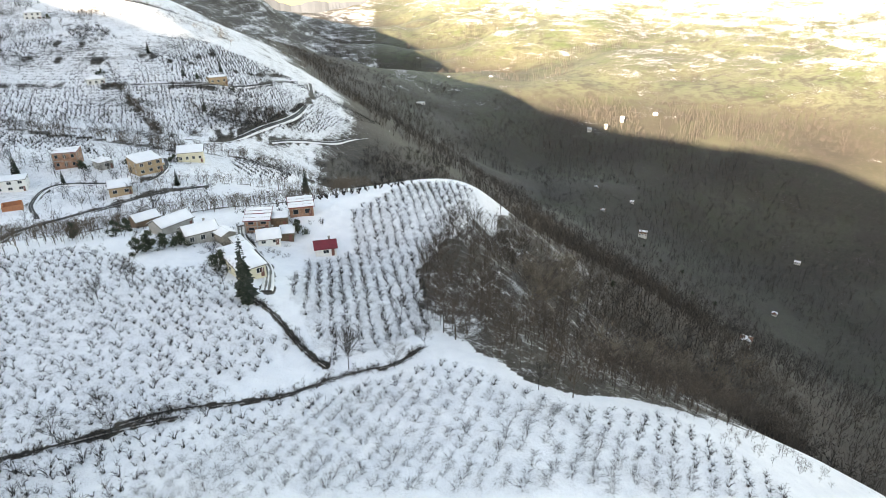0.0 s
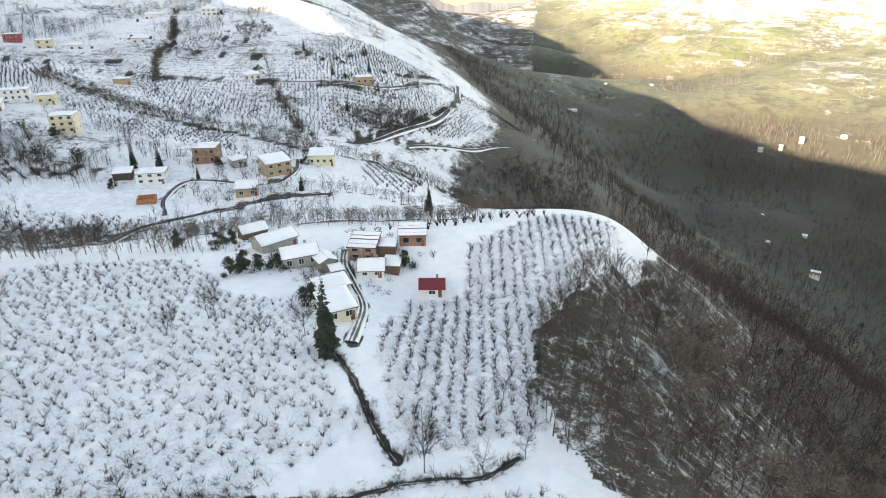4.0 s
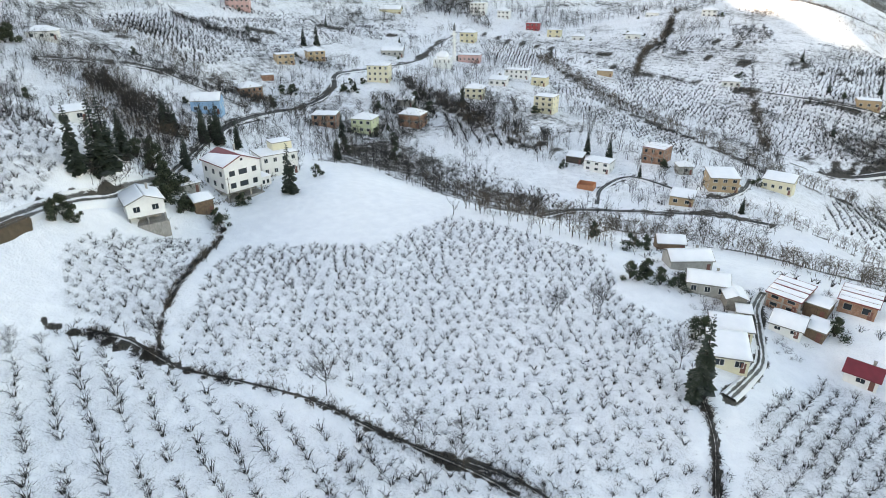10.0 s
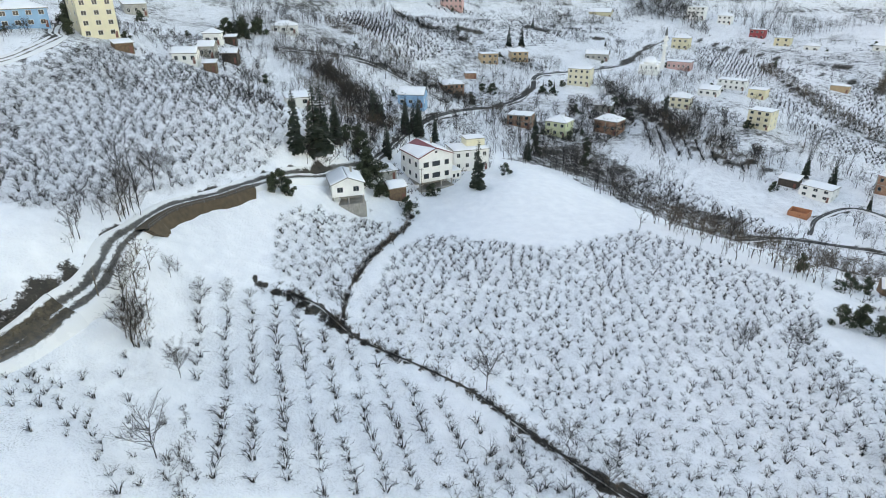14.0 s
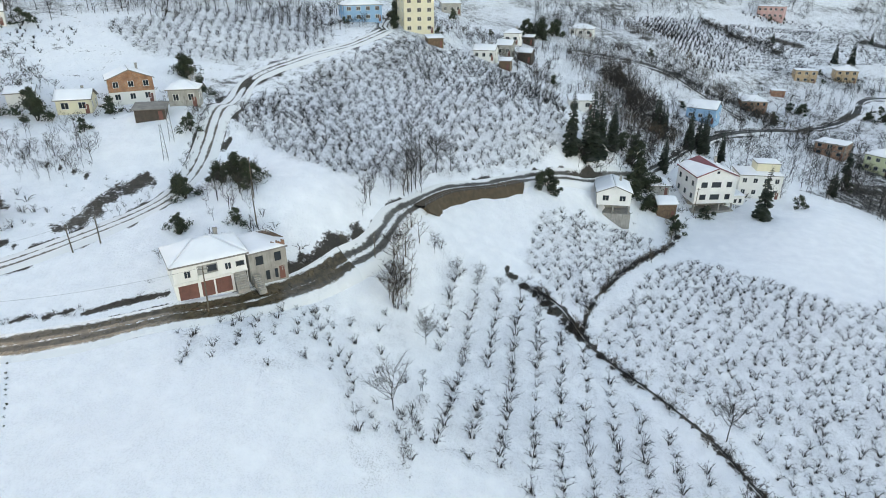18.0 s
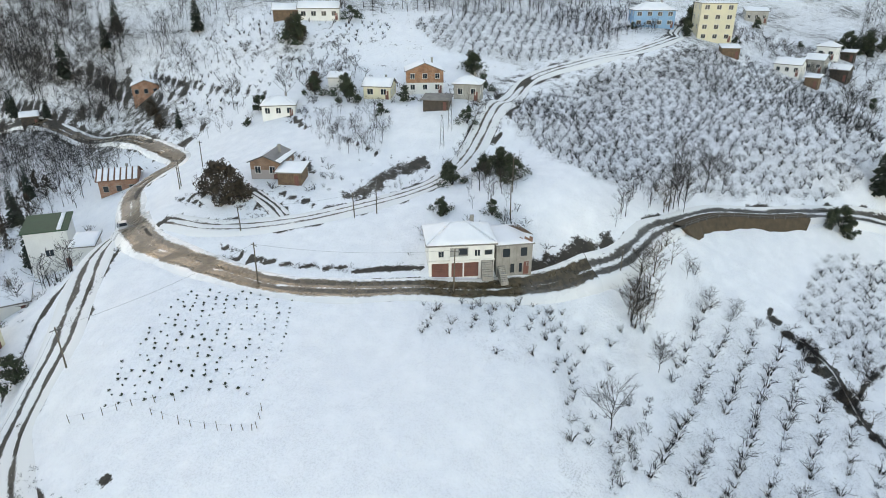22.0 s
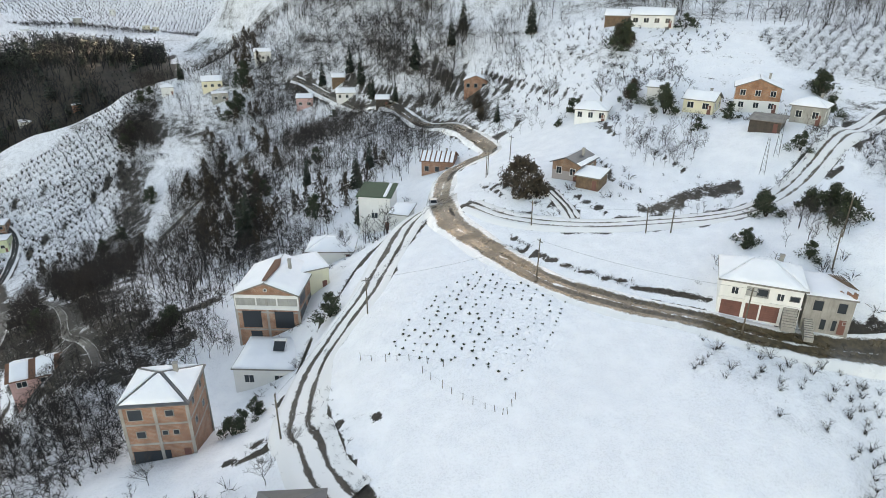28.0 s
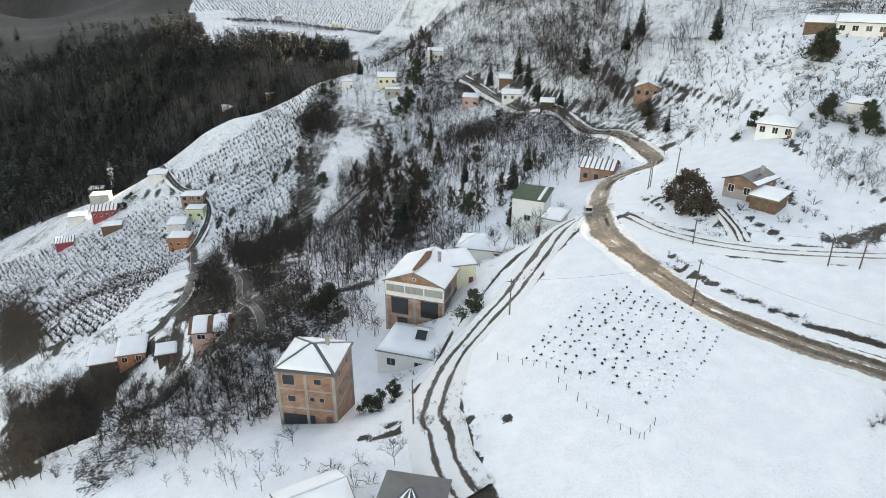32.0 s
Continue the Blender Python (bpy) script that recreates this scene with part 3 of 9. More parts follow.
FAR_ORCHARDS = [
    ('spur', [(-392.0, 370.8), (-311.7, 420.1), (-236.6, 492.5), (-190.1, 505.4), (-127.2, 514.2), (-58.6, 546.8), (-96.6, 409.4), (-155.7, 321.3), (-246.9, 306.4)], 4.2, 2.4, 24, 0.5, 1.1),
    ('village_upper', [(-431.5, 47.4), (-467.1, 167.4), (-469.6, 235.8), (-421.0, 202.8), (-392.6, 140.5), (-353.6, 73.0)], 4.0, 2.5, 108, 0.5, 1.2),
    ('village_top', [(-475.9, 117.8), (-485.3, 297.2), (-457.1, 280.8), (-474.9, 238.4), (-466.2, 140.5)], 4.6, 3.2, 20, 0.5, 1.1),
    ('terraces', [(-436.4, 315.4), (-359.8, 352.9), (-291.2, 356.1), (-223.1, 284.1), (-270.6, 265.5), (-360.0, 289.8)], 4.2, 2.6, 14, 0.5, 1.0),
    ('rowfield', [(-271.5, 173.4), (-225.2, 195.5), (-201.4, 188.7), (-228.5, 163.6)], 5, 2.2, -25, 0.3, 1.1),
    ('bank', [(-258.8, 259.6), (-190.5, 287.6), (-163.9, 244.9), (-210.4, 245.2)], 3.8, 2.8, 16, 0.5, 0.95),
    ('below', [(-208.7, 149.0), (-170.8, 160.4), (-137.1, 163.1), (-159.9, 139.1), (-192.9, 124.1)], 4, 3.2, 30, 0.8, 1.0),
    ('hamlet', [(-117.2, 298.3), (-97.2, 337.6), (-71.7, 229.0), (-98.7, 232.9)], 3.8, 2.8, -57, 0.4, 0.9),
    ('crest', [(-68.9, 144.2), (-12.8, 173.0), (-13.2, 164.1), (-44.2, 144.4)], 3, 2.6, 10, 0.6, 1.0),
    ('spur_orchard', [(76.0, -333.3), (46.8, -344.3), (-3.7, -371.6), (-14.7, -341.8), (11.3, -308.5), (43.8, -289.3), (57.3, -271.6)], 4.2, 2.0, -165, 0.35, 1.0),
    ('lower_orchard', [(125.9, -237.5), (167.5, -335.6), (115.9, -314.0), (73.7, -316.2), (59.1, -266.9), (53.6, -158.4), (66.7, -152.3)], 4.0, 2.0, -126, 0.35, 0.95),
    ('opposite_slope', [(31.0, -569.1), (-28.9, -564.5), (-82.5, -455.8), (-49.7, -368.2), (-5.6, -514.7)], 6, 4, 10, 0.8, 1.2),
    ('far_fields', [(150, -960), (-30, -900), (-150, -820), (-200, -1000), (-60, -1080), (170, -1120)], 9, 5, 15, 0.8, 1.6),
    ('far_fields_upper', [(90, -760), (-20, -740), (-110, -730), (-140, -800), (-20, -860), (110, -880)], 8, 5, -20, 0.8, 1.5),
    ('wood_edge', [(27.8, -343.9), (-7.8, -344.9), (4.4, -306.8), (23.1, -258.8), (28.8, -149.4), (37.1, -151.3), (48.1, -280.5), (39.3, -313.9)], 3.8, 2.4, -140, 0.5, 0.95),
    ('sunny', [(-366, 535), (-330, 600), (-300, 720), (-224, 690), (-229, 503), (-273, 504)], 5.0, 2.8, 24, 0.5, 1.1),
    ('hillside', [(-119.4, -203.9), (-161.2, -156.5), (-167.8, -128.8), (-123.8, -122.6), (-107.8, -137.2), (-101.7, -156.1)], 3.6, 3.2, 20, 1.8, 0.6),
]
TREE_STANDS = [
    ('hanger', [(-8, 116), (6, 150), (18, 172), (40, 230), (80, 300), (150, 300), (190, 240), (170, 190), (110, 110), (54, 64), (34, 55.5), (20, 52), (16, 54), (7, 58.5), (1, 63), (-4, 76)], 1900, 8.0),
    ('hanger_edge', [(-9, 112), (5, 150), (18, 172), (30, 165), (12, 120), (18, 80), (36, 74), (60, 84), (58, 64), (34, 55), (20, 51), (7, 58), (1, 62), (-6, 78)], 260, 6.5),
    ('hanger_foot', [(47.2, 74.0), (54.3, 64.5), (61.9, 62.2), (69.4, 58.0), (74.9, 51.6), (62.7, 40.6), (52.9, 40.5), (42.4, 45.7), (36.9, 57.7)], 90, 2.2),
    ('lower_corner', [(82.7, -147.1), (61.6, -134.5), (43.5, -129.8), (53.5, -124.7), (37.4, -69.8), (42.8, -69.9)], 420, 5.0),
    ('lower_edge', [(145.4, -282.8), (107.5, -231.1), (71.7, -151.6), (98.3, -179.5)], 260, 6.0),
    ('lane_clump', [(41.0, -259.0), (24.1, -264.1), (1.9, -232.8), (5.2, -160.8), (20.1, -142.2), (36.9, -213.5)], 260, 7.0),
    ('spur_clump', [(7.0, -340.0), (-8.6, -342.5), (-9.5, -314.9), (3.6, -317.4)], 60, 8.0),
    ('lane_wood', [(-9.6, -270.5), (-33.5, -293.8), (-40.7, -215.9), (-45.5, -180.3), (-35.4, -139.9), (-24.8, -149.6), (-13.9, -134.6), (-0.0, -114.5), (9.7, -107.5), (7.9, -149.2)], 560, 7.0),
    ('ravine', [(7.6, -334.9), (-4.8, -363.6), (-18.5, -503.6), (-15.9, -344.0), (-7.5, -317.2), (0.3, -284.6), (6.3, -225.6), (11.4, -137.9), (15.2, -110.9), (27.2, -135.5), (40.6, -186.8), (31.9, -246.8), (18.5, -260.7), (8.0, -298.5)], 520, 6.5),
    ('lower_wood', [(70.7, -134.6), (44.8, -135.5), (25.9, -125.8), (44.2, -129.5), (56.6, -126.7), (40.1, -71.3)], 420, 5.5),
    ('upper_ravine', [(-21.1, -506.4), (-39.4, -465.0), (-58.7, -479.3), (-64.3, -368.3), (-35.0, -304.3), (-24.1, -308.7), (-15.0, -334.7)], 130, 6.5),
    ('hill_side', [(-72.4, -414.4), (-99.9, -392.1), (-119.2, -327.1), (-111.0, -298.8), (-85.6, -304.8), (-73.5, -234.9), (-52.0, -193.7), (-58.9, -302.9), (-54.1, -342.3)], 260, 6.0),
    ('brick_slope', [(34.6, -67.2), (51.5, -124.7), (38.7, -126.3), (20.6, -100.1), (10.6, -100.7), (6.9, -70.0), (18.9, -69.0), (26.2, -65.5)], 120, 5.0),
    ('left_slope', [(45.2, -203.2), (10.8, -141.3), (-2.0, -103.6), (7.6, -95.7), (22.6, -106.3), (33.4, -133.7)], 420, 4.5),
    ('scrub_band', [(-87.8, 366.3), (9.8, 533.9), (0.6, 397.4), (-40.6, 212.6)], 160, 5.5),
    ('spur_scrub', [(-157.8, 348.9), (-115.6, 422.1), (-101.4, 425.0), (-130.3, 347.7)], 90, 4.5),
    ('villa_wood', [(-206.4, 80.2), (-244.7, 125.2), (-235.3, 137.5), (-148.3, 152.5), (-118.0, 112.2), (-177.2, 114.0), (-200.4, 98.3)], 150, 6.5),
    ('hill_wood', [(-109.7, -303.4), (-130.7, -270.0), (-117.4, -209.0), (-101.1, -200.1), (-96.7, -237.0)], 150, 9.0),
    ('band_upper', [(-313.0, 7.8), (-304.5, 34.3), (-257.9, 43.6), (-236.4, 37.2), (-243.9, 23.0), (-280.8, 5.3)], 170, 5.0),
    ('road_brush', [(-272.3, 70.5), (-276.1, 112.8), (-236.3, 90.9), (-222.6, 56.0)], 90, 3.6),
    ('grove', [(-263.7, 103.4), (-256.7, 126.7), (-204.6, 137.6), (-168.9, 113.6), (-195.3, 97.9), (-202.6, 81.5)], 210, 6.0),
    ('band_lane', [(-315.2, 4.7), (-328.4, 32.9), (-259.5, 37.0), (-235.0, 21.8), (-262.0, 7.2)], 140, 4.5),
    ('lower_hamlet', [(-138.4, 154.4), (-126.5, 182.5), (-101.2, 184.6), (-94.7, 161.9), (-92.5, 112.7)], 110, 4.0),
    ('corner_trees', [(-196.9, 24.2), (-206.9, 36.0), (-171.2, 28.8), (-159.3, 22.9), (-166.6, 19.6)], 45, 4.5),
    ('store_trees', [(-106.9, -63.9), (-104.5, -53.8), (-92.2, -47.6), (-96.2, -57.6)], 16, 3.6),
    ('grove_house', [(-273.1, 183.6), (-244.5, 190.6), (-218.7, 170.8), (-233.3, 156.8)], 90, 5.0),
    ('rust_bank', [(-83.7, -301.6), (-99.5, -240.4), (-102.0, -199.4), (-80.9, -154.1), (-74.4, -173.8), (-58.4, -156.9), (-43.7, -186.9)], 400, 4.5),
    ('rust_hill', [(-110.9, -356.9), (-169.4, -172.5), (-124.1, -139.4), (-110.3, -171.1), (-102.2, -182.1), (-87.8, -309.9)], 700, 2.6),
    ('yard_brush', [(34.6, -67.2), (27.2, -69.2), (18.9, -69.0), (5.9, -64.1), (7.6, -54.7)], 45, 2.6),
    ('lane_brush', [(-105.3, -168.5), (-109.9, -140.0), (-95.8, -121.1), (-91.1, -139.2)], 30, 3.0),
    ('garden_brush', [(-102.3, -108.4), (-109.5, -93.5), (-98.8, -84.3), (-91.2, -92.2)], 40, 2.6),
    ('ravine_head', [(-32.3, -492.1), (-71.0, -426.6), (-119.2, -327.1), (-111.0, -298.8), (-73.5, -234.9), (-52.0, -193.7), (-55.8, -160.7), (-40.2, -134.2), (-22.4, -129.1), (-4.7, -217.7), (-18.9, -290.5), (-47.6, -314.5)], 260, 6.5),
    ('roadside', [(26.1, -131.1), (6.8, -119.5), (-11.1, -119.1), (-9.3, -95.0), (7.8, -92.8), (10.0, -77.2), (18.7, -74.1)], 320, 4.4),
    ('villa_back', [(-244.7, 19.3), (-281.7, 46.5), (-254.2, 78.7), (-212.4, 77.7), (-221.2, 51.0), (-168.2, 10.1)], 110, 6.5),
    ('wall_trees', [(-110.4, -33.8), (-123.4, -34.0), (-128.7, -25.0), (-124.5, -25.4), (-104.0, -28.6), (-94.1, -32.0)], 34, 5.0),
    ('bluff', [(-95.8, -61.3), (-93.3, -49.4), (-86.0, -44.1), (-83.2, -54.0)], 20, 4.0),
    ('scar', [(-128.6, -207.6), (-123.9, -159.5), (-103.7, -159.4), (-110.4, -196.1)], 26, 5.5),
    ('knoll_brush', [(-96.2, -108.9), (-120.8, -109.6), (-107.6, -87.1), (-97.2, -85.7), (-92.1, -93.2)], 46, 3.4),
]
HEDGES = [
    ([(-184.4, 116.1), (-157.1, 136.7), (-123.0, 152.8), (-89.5, 167.2), (-56.9, 179.9), (-33.5, 162.0)], 7, 4.2),
    ([(-272.0, 333.0), (-304.2, 381.0), (-318.7, 418.2), (-364.4, 493.1)], 5, 4.0),
    ([(-164.5, 313.0), (-180.3, 331.4), (-212.6, 370.3)], 5, 4.0),
    ([(-333.7, 307.6), (-244.6, 282.1), (-189.8, 283.2), (-133.1, 275.4), (-98.3, 310.3), (-64.3, 317.4)], 7, 5.0),
    ([(-279.7, 187.2), (-230.7, 183.4), (-200.1, 193.8)], 6, 5),
    ([(-121.5, 196.0), (-89.5, 212.1), (-60.6, 202.1)], 6, 4),
    ([(-184.4, 116.1), (-157.1, 136.7), (-123.0, 152.8), (-89.5, 167.2), (-56.9, 179.9), (-33.5, 162.0)], 5, 4),
    ([(-163.3, 352.1), (-135.6, 369.6), (-116.3, 405.0)], 5, 4),
    ([(-379.1, 40.8), (-345.0, 71.1), (-329.6, 97.9), (-287.7, 108.6)], 7, 5),
    ([(-105.3, -0.6), (-100.9, 5.2), (-91.5, 10.7), (-83.9, 18.9), (-75.0, 25.9), (-65.1, 30.8), (-58.2, 35.0), (-51.5, 39.0), (-44.3, 42.0)], 2.5, 2.2),
    ([(-22.2, 55.0), (-30.9, 48.5), (-45.4, 44.0), (-52.6, 40.0)], 2, 2.0),
    ([(-158.2, 35.9), (-129.0, 22.1), (-106.8, 11.2), (-97.8, 8.7)], 1.6, 2.4),
    ([(-135.1, 99.2), (-112.8, 108.0), (-92.1, 115.0)], 8, 4.5),
    ([(-76.4, 163.9), (-42.6, 187.0), (-15.2, 357.4)], 6, 4),
    ([(-245.6, 15.5), (-213.5, 30.6), (-217.1, 47.0)], 7, 5),
    ([(-153.5, -94.0), (-116.0, -71.1), (-104.3, -67.5)], 2, 2.5),
    ([(-118.2, -28.1), (-101.2, -23.2), (-84.8, -22.7)], 2, 4),
    ([(-95.8, -25.8), (-85.9, -22.1)], 2, 5),
]
DARK_HEDGES = [
    ([(-319.6, 181.1), (-279.4, 186.3), (-244.7, 189.6), (-219.7, 195.6), (-208.4, 200.6)], 7, 5),
    ([(-341.6, 312.4), (-298.4, 294.5), (-261.8, 287.2), (-236.5, 286.7), (-227.5, 290.8)], 2.7, 2.8),
    ([(-493.5, 158.9), (-477.9, 185.4), (-467.3, 216.6), (-445.8, 258.6), (-428.1, 270.9)], 2.5, 2.4),
    ([(-523.4, 241.3), (-477.8, 265.8), (-422.3, 267.5)], 2.5, 2.2),
    ([(-243.7, 236.6), (-230.6, 240.6), (-221.3, 246.4)], 3, 2.4),
    ([(-213.2, 204.5), (-213.8, 219.1), (-217.0, 240.2)], 3, 2.4),
    ([(-320.7, 17.9), (-320.2, 39.6), (-311.5, 57.0), (-304.8, 80.7)], 4, 3.2),
    ([(-270.4, 23.0), (-250.2, 29.8), (-225.4, 34.7)], 8, 4.5),
    ([(-109.6, 56.0), (-104.4, 58.6), (-100.4, 57.5)], 1.4, 0.9),
    ([(-96.4, -25.3), (-86.8, -22.8), (-80.0, -17.8), (-69.2, -15.2), (-60.8, -13.7), (-49.6, -13.0)], 1.5, 1.4),
    ([(61.5, -320.9), (36.6, -317.4), (12.3, -326.5), (-6.3, -343.6)], 2.6, 2.2),
    ([(50.3, -281.8), (27.3, -298.0), (4.0, -301.8)], 2.6, 2.2),
    ([(-273.4, 332.1), (-240.7, 356.3), (-211.7, 369.9), (-176.6, 375.6), (-149.2, 399.1), (-128.2, 500.2)], 1.6, 1.8),
    ([(-239.3, 411.8), (-209.4, 366.5), (-178.3, 333.2), (-165.3, 311.9)], 2.7, 2.5),
    ([(-378.0, 357.4), (-335.2, 364.5), (-301.3, 370.5), (-267.4, 326.3)], 1.8, 1.9),
    ([(-265.2, 422.4), (-239.5, 455.5), (-215.7, 477.7), (-196.7, 502.8)], 2.2, 2.0),
    ([(-153.9, 318.9), (-131.7, 333.3), (-119.8, 377.4), (-110.4, 448.8)], 1.8, 1.8),
    ([(-356.0, 472.3), (-320.8, 424.9), (-288.5, 381.7)], 2.2, 2.1),
    ([(-323.4, 423.9), (-304.5, 456.9), (-268.9, 457.0)], 2.2, 2.1),
    ([(-341.4, 317.4), (-270.2, 295.8), (-230.5, 292.7), (-195.8, 295.1), (-162.8, 299.3)], 2.7, 2.5),
    ([(-329.2, 32.8), (-323.1, 53.7), (-303.0, 72.1), (-327.7, 103.5)], 4, 3.0),
    ([(-446.4, 90.3), (-400.9, 132.5), (-353.3, 163.8)], 4, 2.6),
    ([(56.5, -313.9), (31.2, -312.0), (11.1, -312.3), (-11.9, -308.6)], 3, 2.4),
    ([(138.8, -432.0), (75.8, -332.1), (56.2, -309.6)], 2.4, 1.8),
    ([(83.4, -148.8), (64.7, -146.1), (45.2, -142.0)], 3, 2.4),
    ([(200, -1000), (60, -930), (-60, -900), (-180, -880)], 8, 4),
    ([(120, -800), (20, -780), (-90, -790)], 7, 4),
    ([(-149.3, -83.7), (-124.0, -73.8), (-115.4, -71.7), (-105.8, -69.7), (-97.8, -67.4)], 1.6, 1.6),
    ([(-181.9, -76.6), (-170.5, -80.7), (-159.1, -81.7), (-133.5, -71.2), (-121.4, -66.4), (-114.0, -65.2)], 1.2, 1.0),
    ([(26.6, -70.4), (21.0, -68.4), (15.8, -68.5)], 1.6, 0.9),
    ([(-365, 540), (-310, 560), (-262, 600), (-226, 640)], 3, 2.6),
    ([(-340, 640), (-290, 660), (-230, 705)], 3, 2.6),
    ([(-300, 505), (-285, 600), (-290, 700)], 3, 2.4),
    ([(-271.3, 340.1), (-242.2, 358.4), (-212.1, 370.6), (-183.5, 379.1), (-155.7, 392.2), (-140.3, 438.7), (-129.1, 503.1)], 2.2, 1.8),
    ([(-138.6, 315.6), (-132.4, 341.1), (-124.7, 366.7), (-116.6, 409.7), (-111.5, 451.5)], 3.0, 2.2),
    ([(-301.7, 376.0), (-307.3, 403.7), (-352.9, 472.9)], 3.0, 3.0),
    ([(-290.6, 393.4), (-260.7, 395.8), (-235.0, 402.5)], 3.0, 2.4),
    ([(-212.3, 408.6), (-194.5, 429.3), (-185.0, 479.2)], 2.6, 2.4),
    ([(-153.4, 324.0), (-140.6, 337.7), (-127.7, 358.2)], 2.2, 1.6),
    ([(-439.6, 91.4), (-427.9, 112.6), (-414.7, 133.3)], 7.0, 3.6),
    ([(-283.1, 24.9), (-266.0, 31.1), (-249.6, 40.3)], 8.0, 4.0),
    ([(-310.0, 28.0), (-314.5, 45.8), (-318.9, 59.0), (-297.3, 70.5), (-294.5, 78.5)], 2.6, 1.4),
]
SCRUBS = [
    ([(-525.2, 319.8), (-508.4, 373.3), (-426.2, 338.7), (-475.6, 330.4), (-503.0, 308.8)], 220, 6.5),
    ([(-299.6, 154.9), (-284.9, 184.6), (-256.4, 167.7), (-233.8, 137.4), (-248.5, 128.1)], 170, 5.5),
    ([(-284.6, 217.5), (-252.5, 223.8), (-232.9, 206.8), (-251.3, 197.0)], 70, 5),
    ([(-184.0, 11.7), (-223.8, 32.5), (-240.7, 54.7), (-204.3, 46.1), (-178.2, 25.6), (-172.6, 25.3), (-160.2, 12.9), (-152.8, 6.1)], 260, 3.0),
    ([(-285.8, 67.1), (-355.3, 124.8), (-327.7, 159.0), (-267.8, 135.4), (-248.8, 92.5), (-247.5, 70.6)], 160, 4.5),
    ([(-169.0, 362.7), (-142.3, 400.4), (-121.7, 421.6), (-124.6, 365.9), (-148.3, 333.1)], 260, 3.2),
    ([(-287.5, 454.9), (-270.3, 474.7), (-242.9, 445.9), (-260.5, 422.6)], 160, 3.4),
    ([(-101.5, 268.1), (-88.8, 373.3), (-41.6, 462.0), (6.8, 553.0), (-6.8, 164.2), (-60.3, 331.0)], 420, 5.0),
    ([(-126.3, -141.7), (-114.3, -123.5), (-122.0, -121.5), (-130.5, -114.6), (-139.7, -131.3), (-133.5, -137.0)], 60, 3.0),
    ([(-106.2, -117.2), (-98.2, -100.3), (-96.5, -85.1), (-101.3, -84.3), (-105.0, -99.5), (-109.0, -112.9)], 36, 1.5),
    ([(-79.6, -77.5), (-87.1, -78.4), (-98.4, -77.3), (-101.5, -69.4), (-91.0, -68.7), (-79.9, -70.7)], 70, 0.9),
    ([(31.9, -73.5), (39.4, -124.4), (20.9, -102.0), (9.2, -104.0), (9.6, -88.1), (7.8, -71.6), (16.2, -66.7)], 420, 2.4),
    ([(-251.5, 19.5), (-172.0, 8.2), (-177.2, 24.2), (-214.8, 44.2), (-228.5, 69.7), (-261.6, 81.3), (-254.4, 52.9), (-264.1, 39.1)], 260, 3.4),
    ([(-198.3, -84.7), (-214.1, -70.6), (-232.2, -65.5), (-246, -50), (-240, -20), (-226, 4), (-262, 0), (-275, -50)], 240, 3.2),
]
BROWN_BUSHES = [
    (-67.0, -95.5, 8.0), (-69.0, -101.6, 6), (-67.9, -92.8, 5), (-136.1, -149.9, 7), (-136.7, -145.6, 5), (-96.6, -163.9, 5),
    (-102.5, -176.0, 5), (-119.2, -123.7, 5),
]
FIRS_A = [
    (-16.7, -519.7, 11), (-23.6, -508.1, 9), (48.2, -603.2, 9), (40.2, -590.3, 9), (-57.4, -470.5, 10), (-26.4, -180.8, 10),
    (-91.4, -243.0, 9), (-223.1, 36.7, 9), (-221.4, 39.2, 8), (-219.4, 48.0, 11), (-218.1, 52.4, 12), (-192.7, 35.7, 9),
    (-296.0, -9.4, 9), (-299.9, -5.1, 8), (-167.5, 13.5, 16), (-178.2, 18.0, 11), (-226.1, 52.4, 9),
    (-230.8, 40.2, 8), (-160.5, 6.0, 14), (-163.8, 11.2, 17), (-179.0, 18.3, 12), (-189.3, 35.3, 7), (-170.5, 59.5, 13),
]
FIRS_B = [
    (-218.1, 47.6, 11), (-220.6, 53.2, 12), (-232.9, 38.6, 11), (-230.0, 41.1, 8), (-409.2, 162.9, 12),
    (-412.2, 173.4, 13), (-465.1, 204.5, 8), (-431.4, 133.7, 7), (-428.5, 247.7, 6), (-190.4, 207.4, 9.5), (-181.7, 212.4, 9),
    (-44.8, 81.3, 12), (-43.6, 77.9, 7), (-157.7, 204.6, 5), (-110.3, 202.6, 6), (-216.8, 431.1, 8), (-154.5, 358.6, 7),
    (-165.4, 429.6, 8), (-179.8, 396.5, 7), (-247.5, 112.6, 10), (-56.9, 196.8, 9), (-272.9, 196.2, 9), (-208.4, 92.2, 9),
]
FIRS_C = [
    (-315.9, 153.4, 6), (-320.2, 148.9, 6), (-23.0, -160.3, 12), (-54.2, -160.1, 10), (-104.0, -228.0, 14), (-94.5, -264.7, 12),
    (-62.7, -171.8, 8), (-97.7, -156.0, 6), (-20.9, -159.0, 11), (-46.1, -183.5, 8), (-47.8, -138.8, 10), (-92.6, -221.7, 7),
    (-116.3, -220.5, 10), (-133.3, -192.3, 12), (-122.2, -222.2, 12), (-86.1, -296.1, 11), (-92.8, -250.2, 7), (-22.1, -510.8, 12),
    (-31.3, -486.3, 12), (-14.5, -519.0, 11), (-28.8, -368.1, 10), (-96.1, -283.9, 12), (-215.3, 58.0, 9), (-339.3, 322.0, 7),
]
FIRS = FIRS_A + FIRS_B + FIRS_C
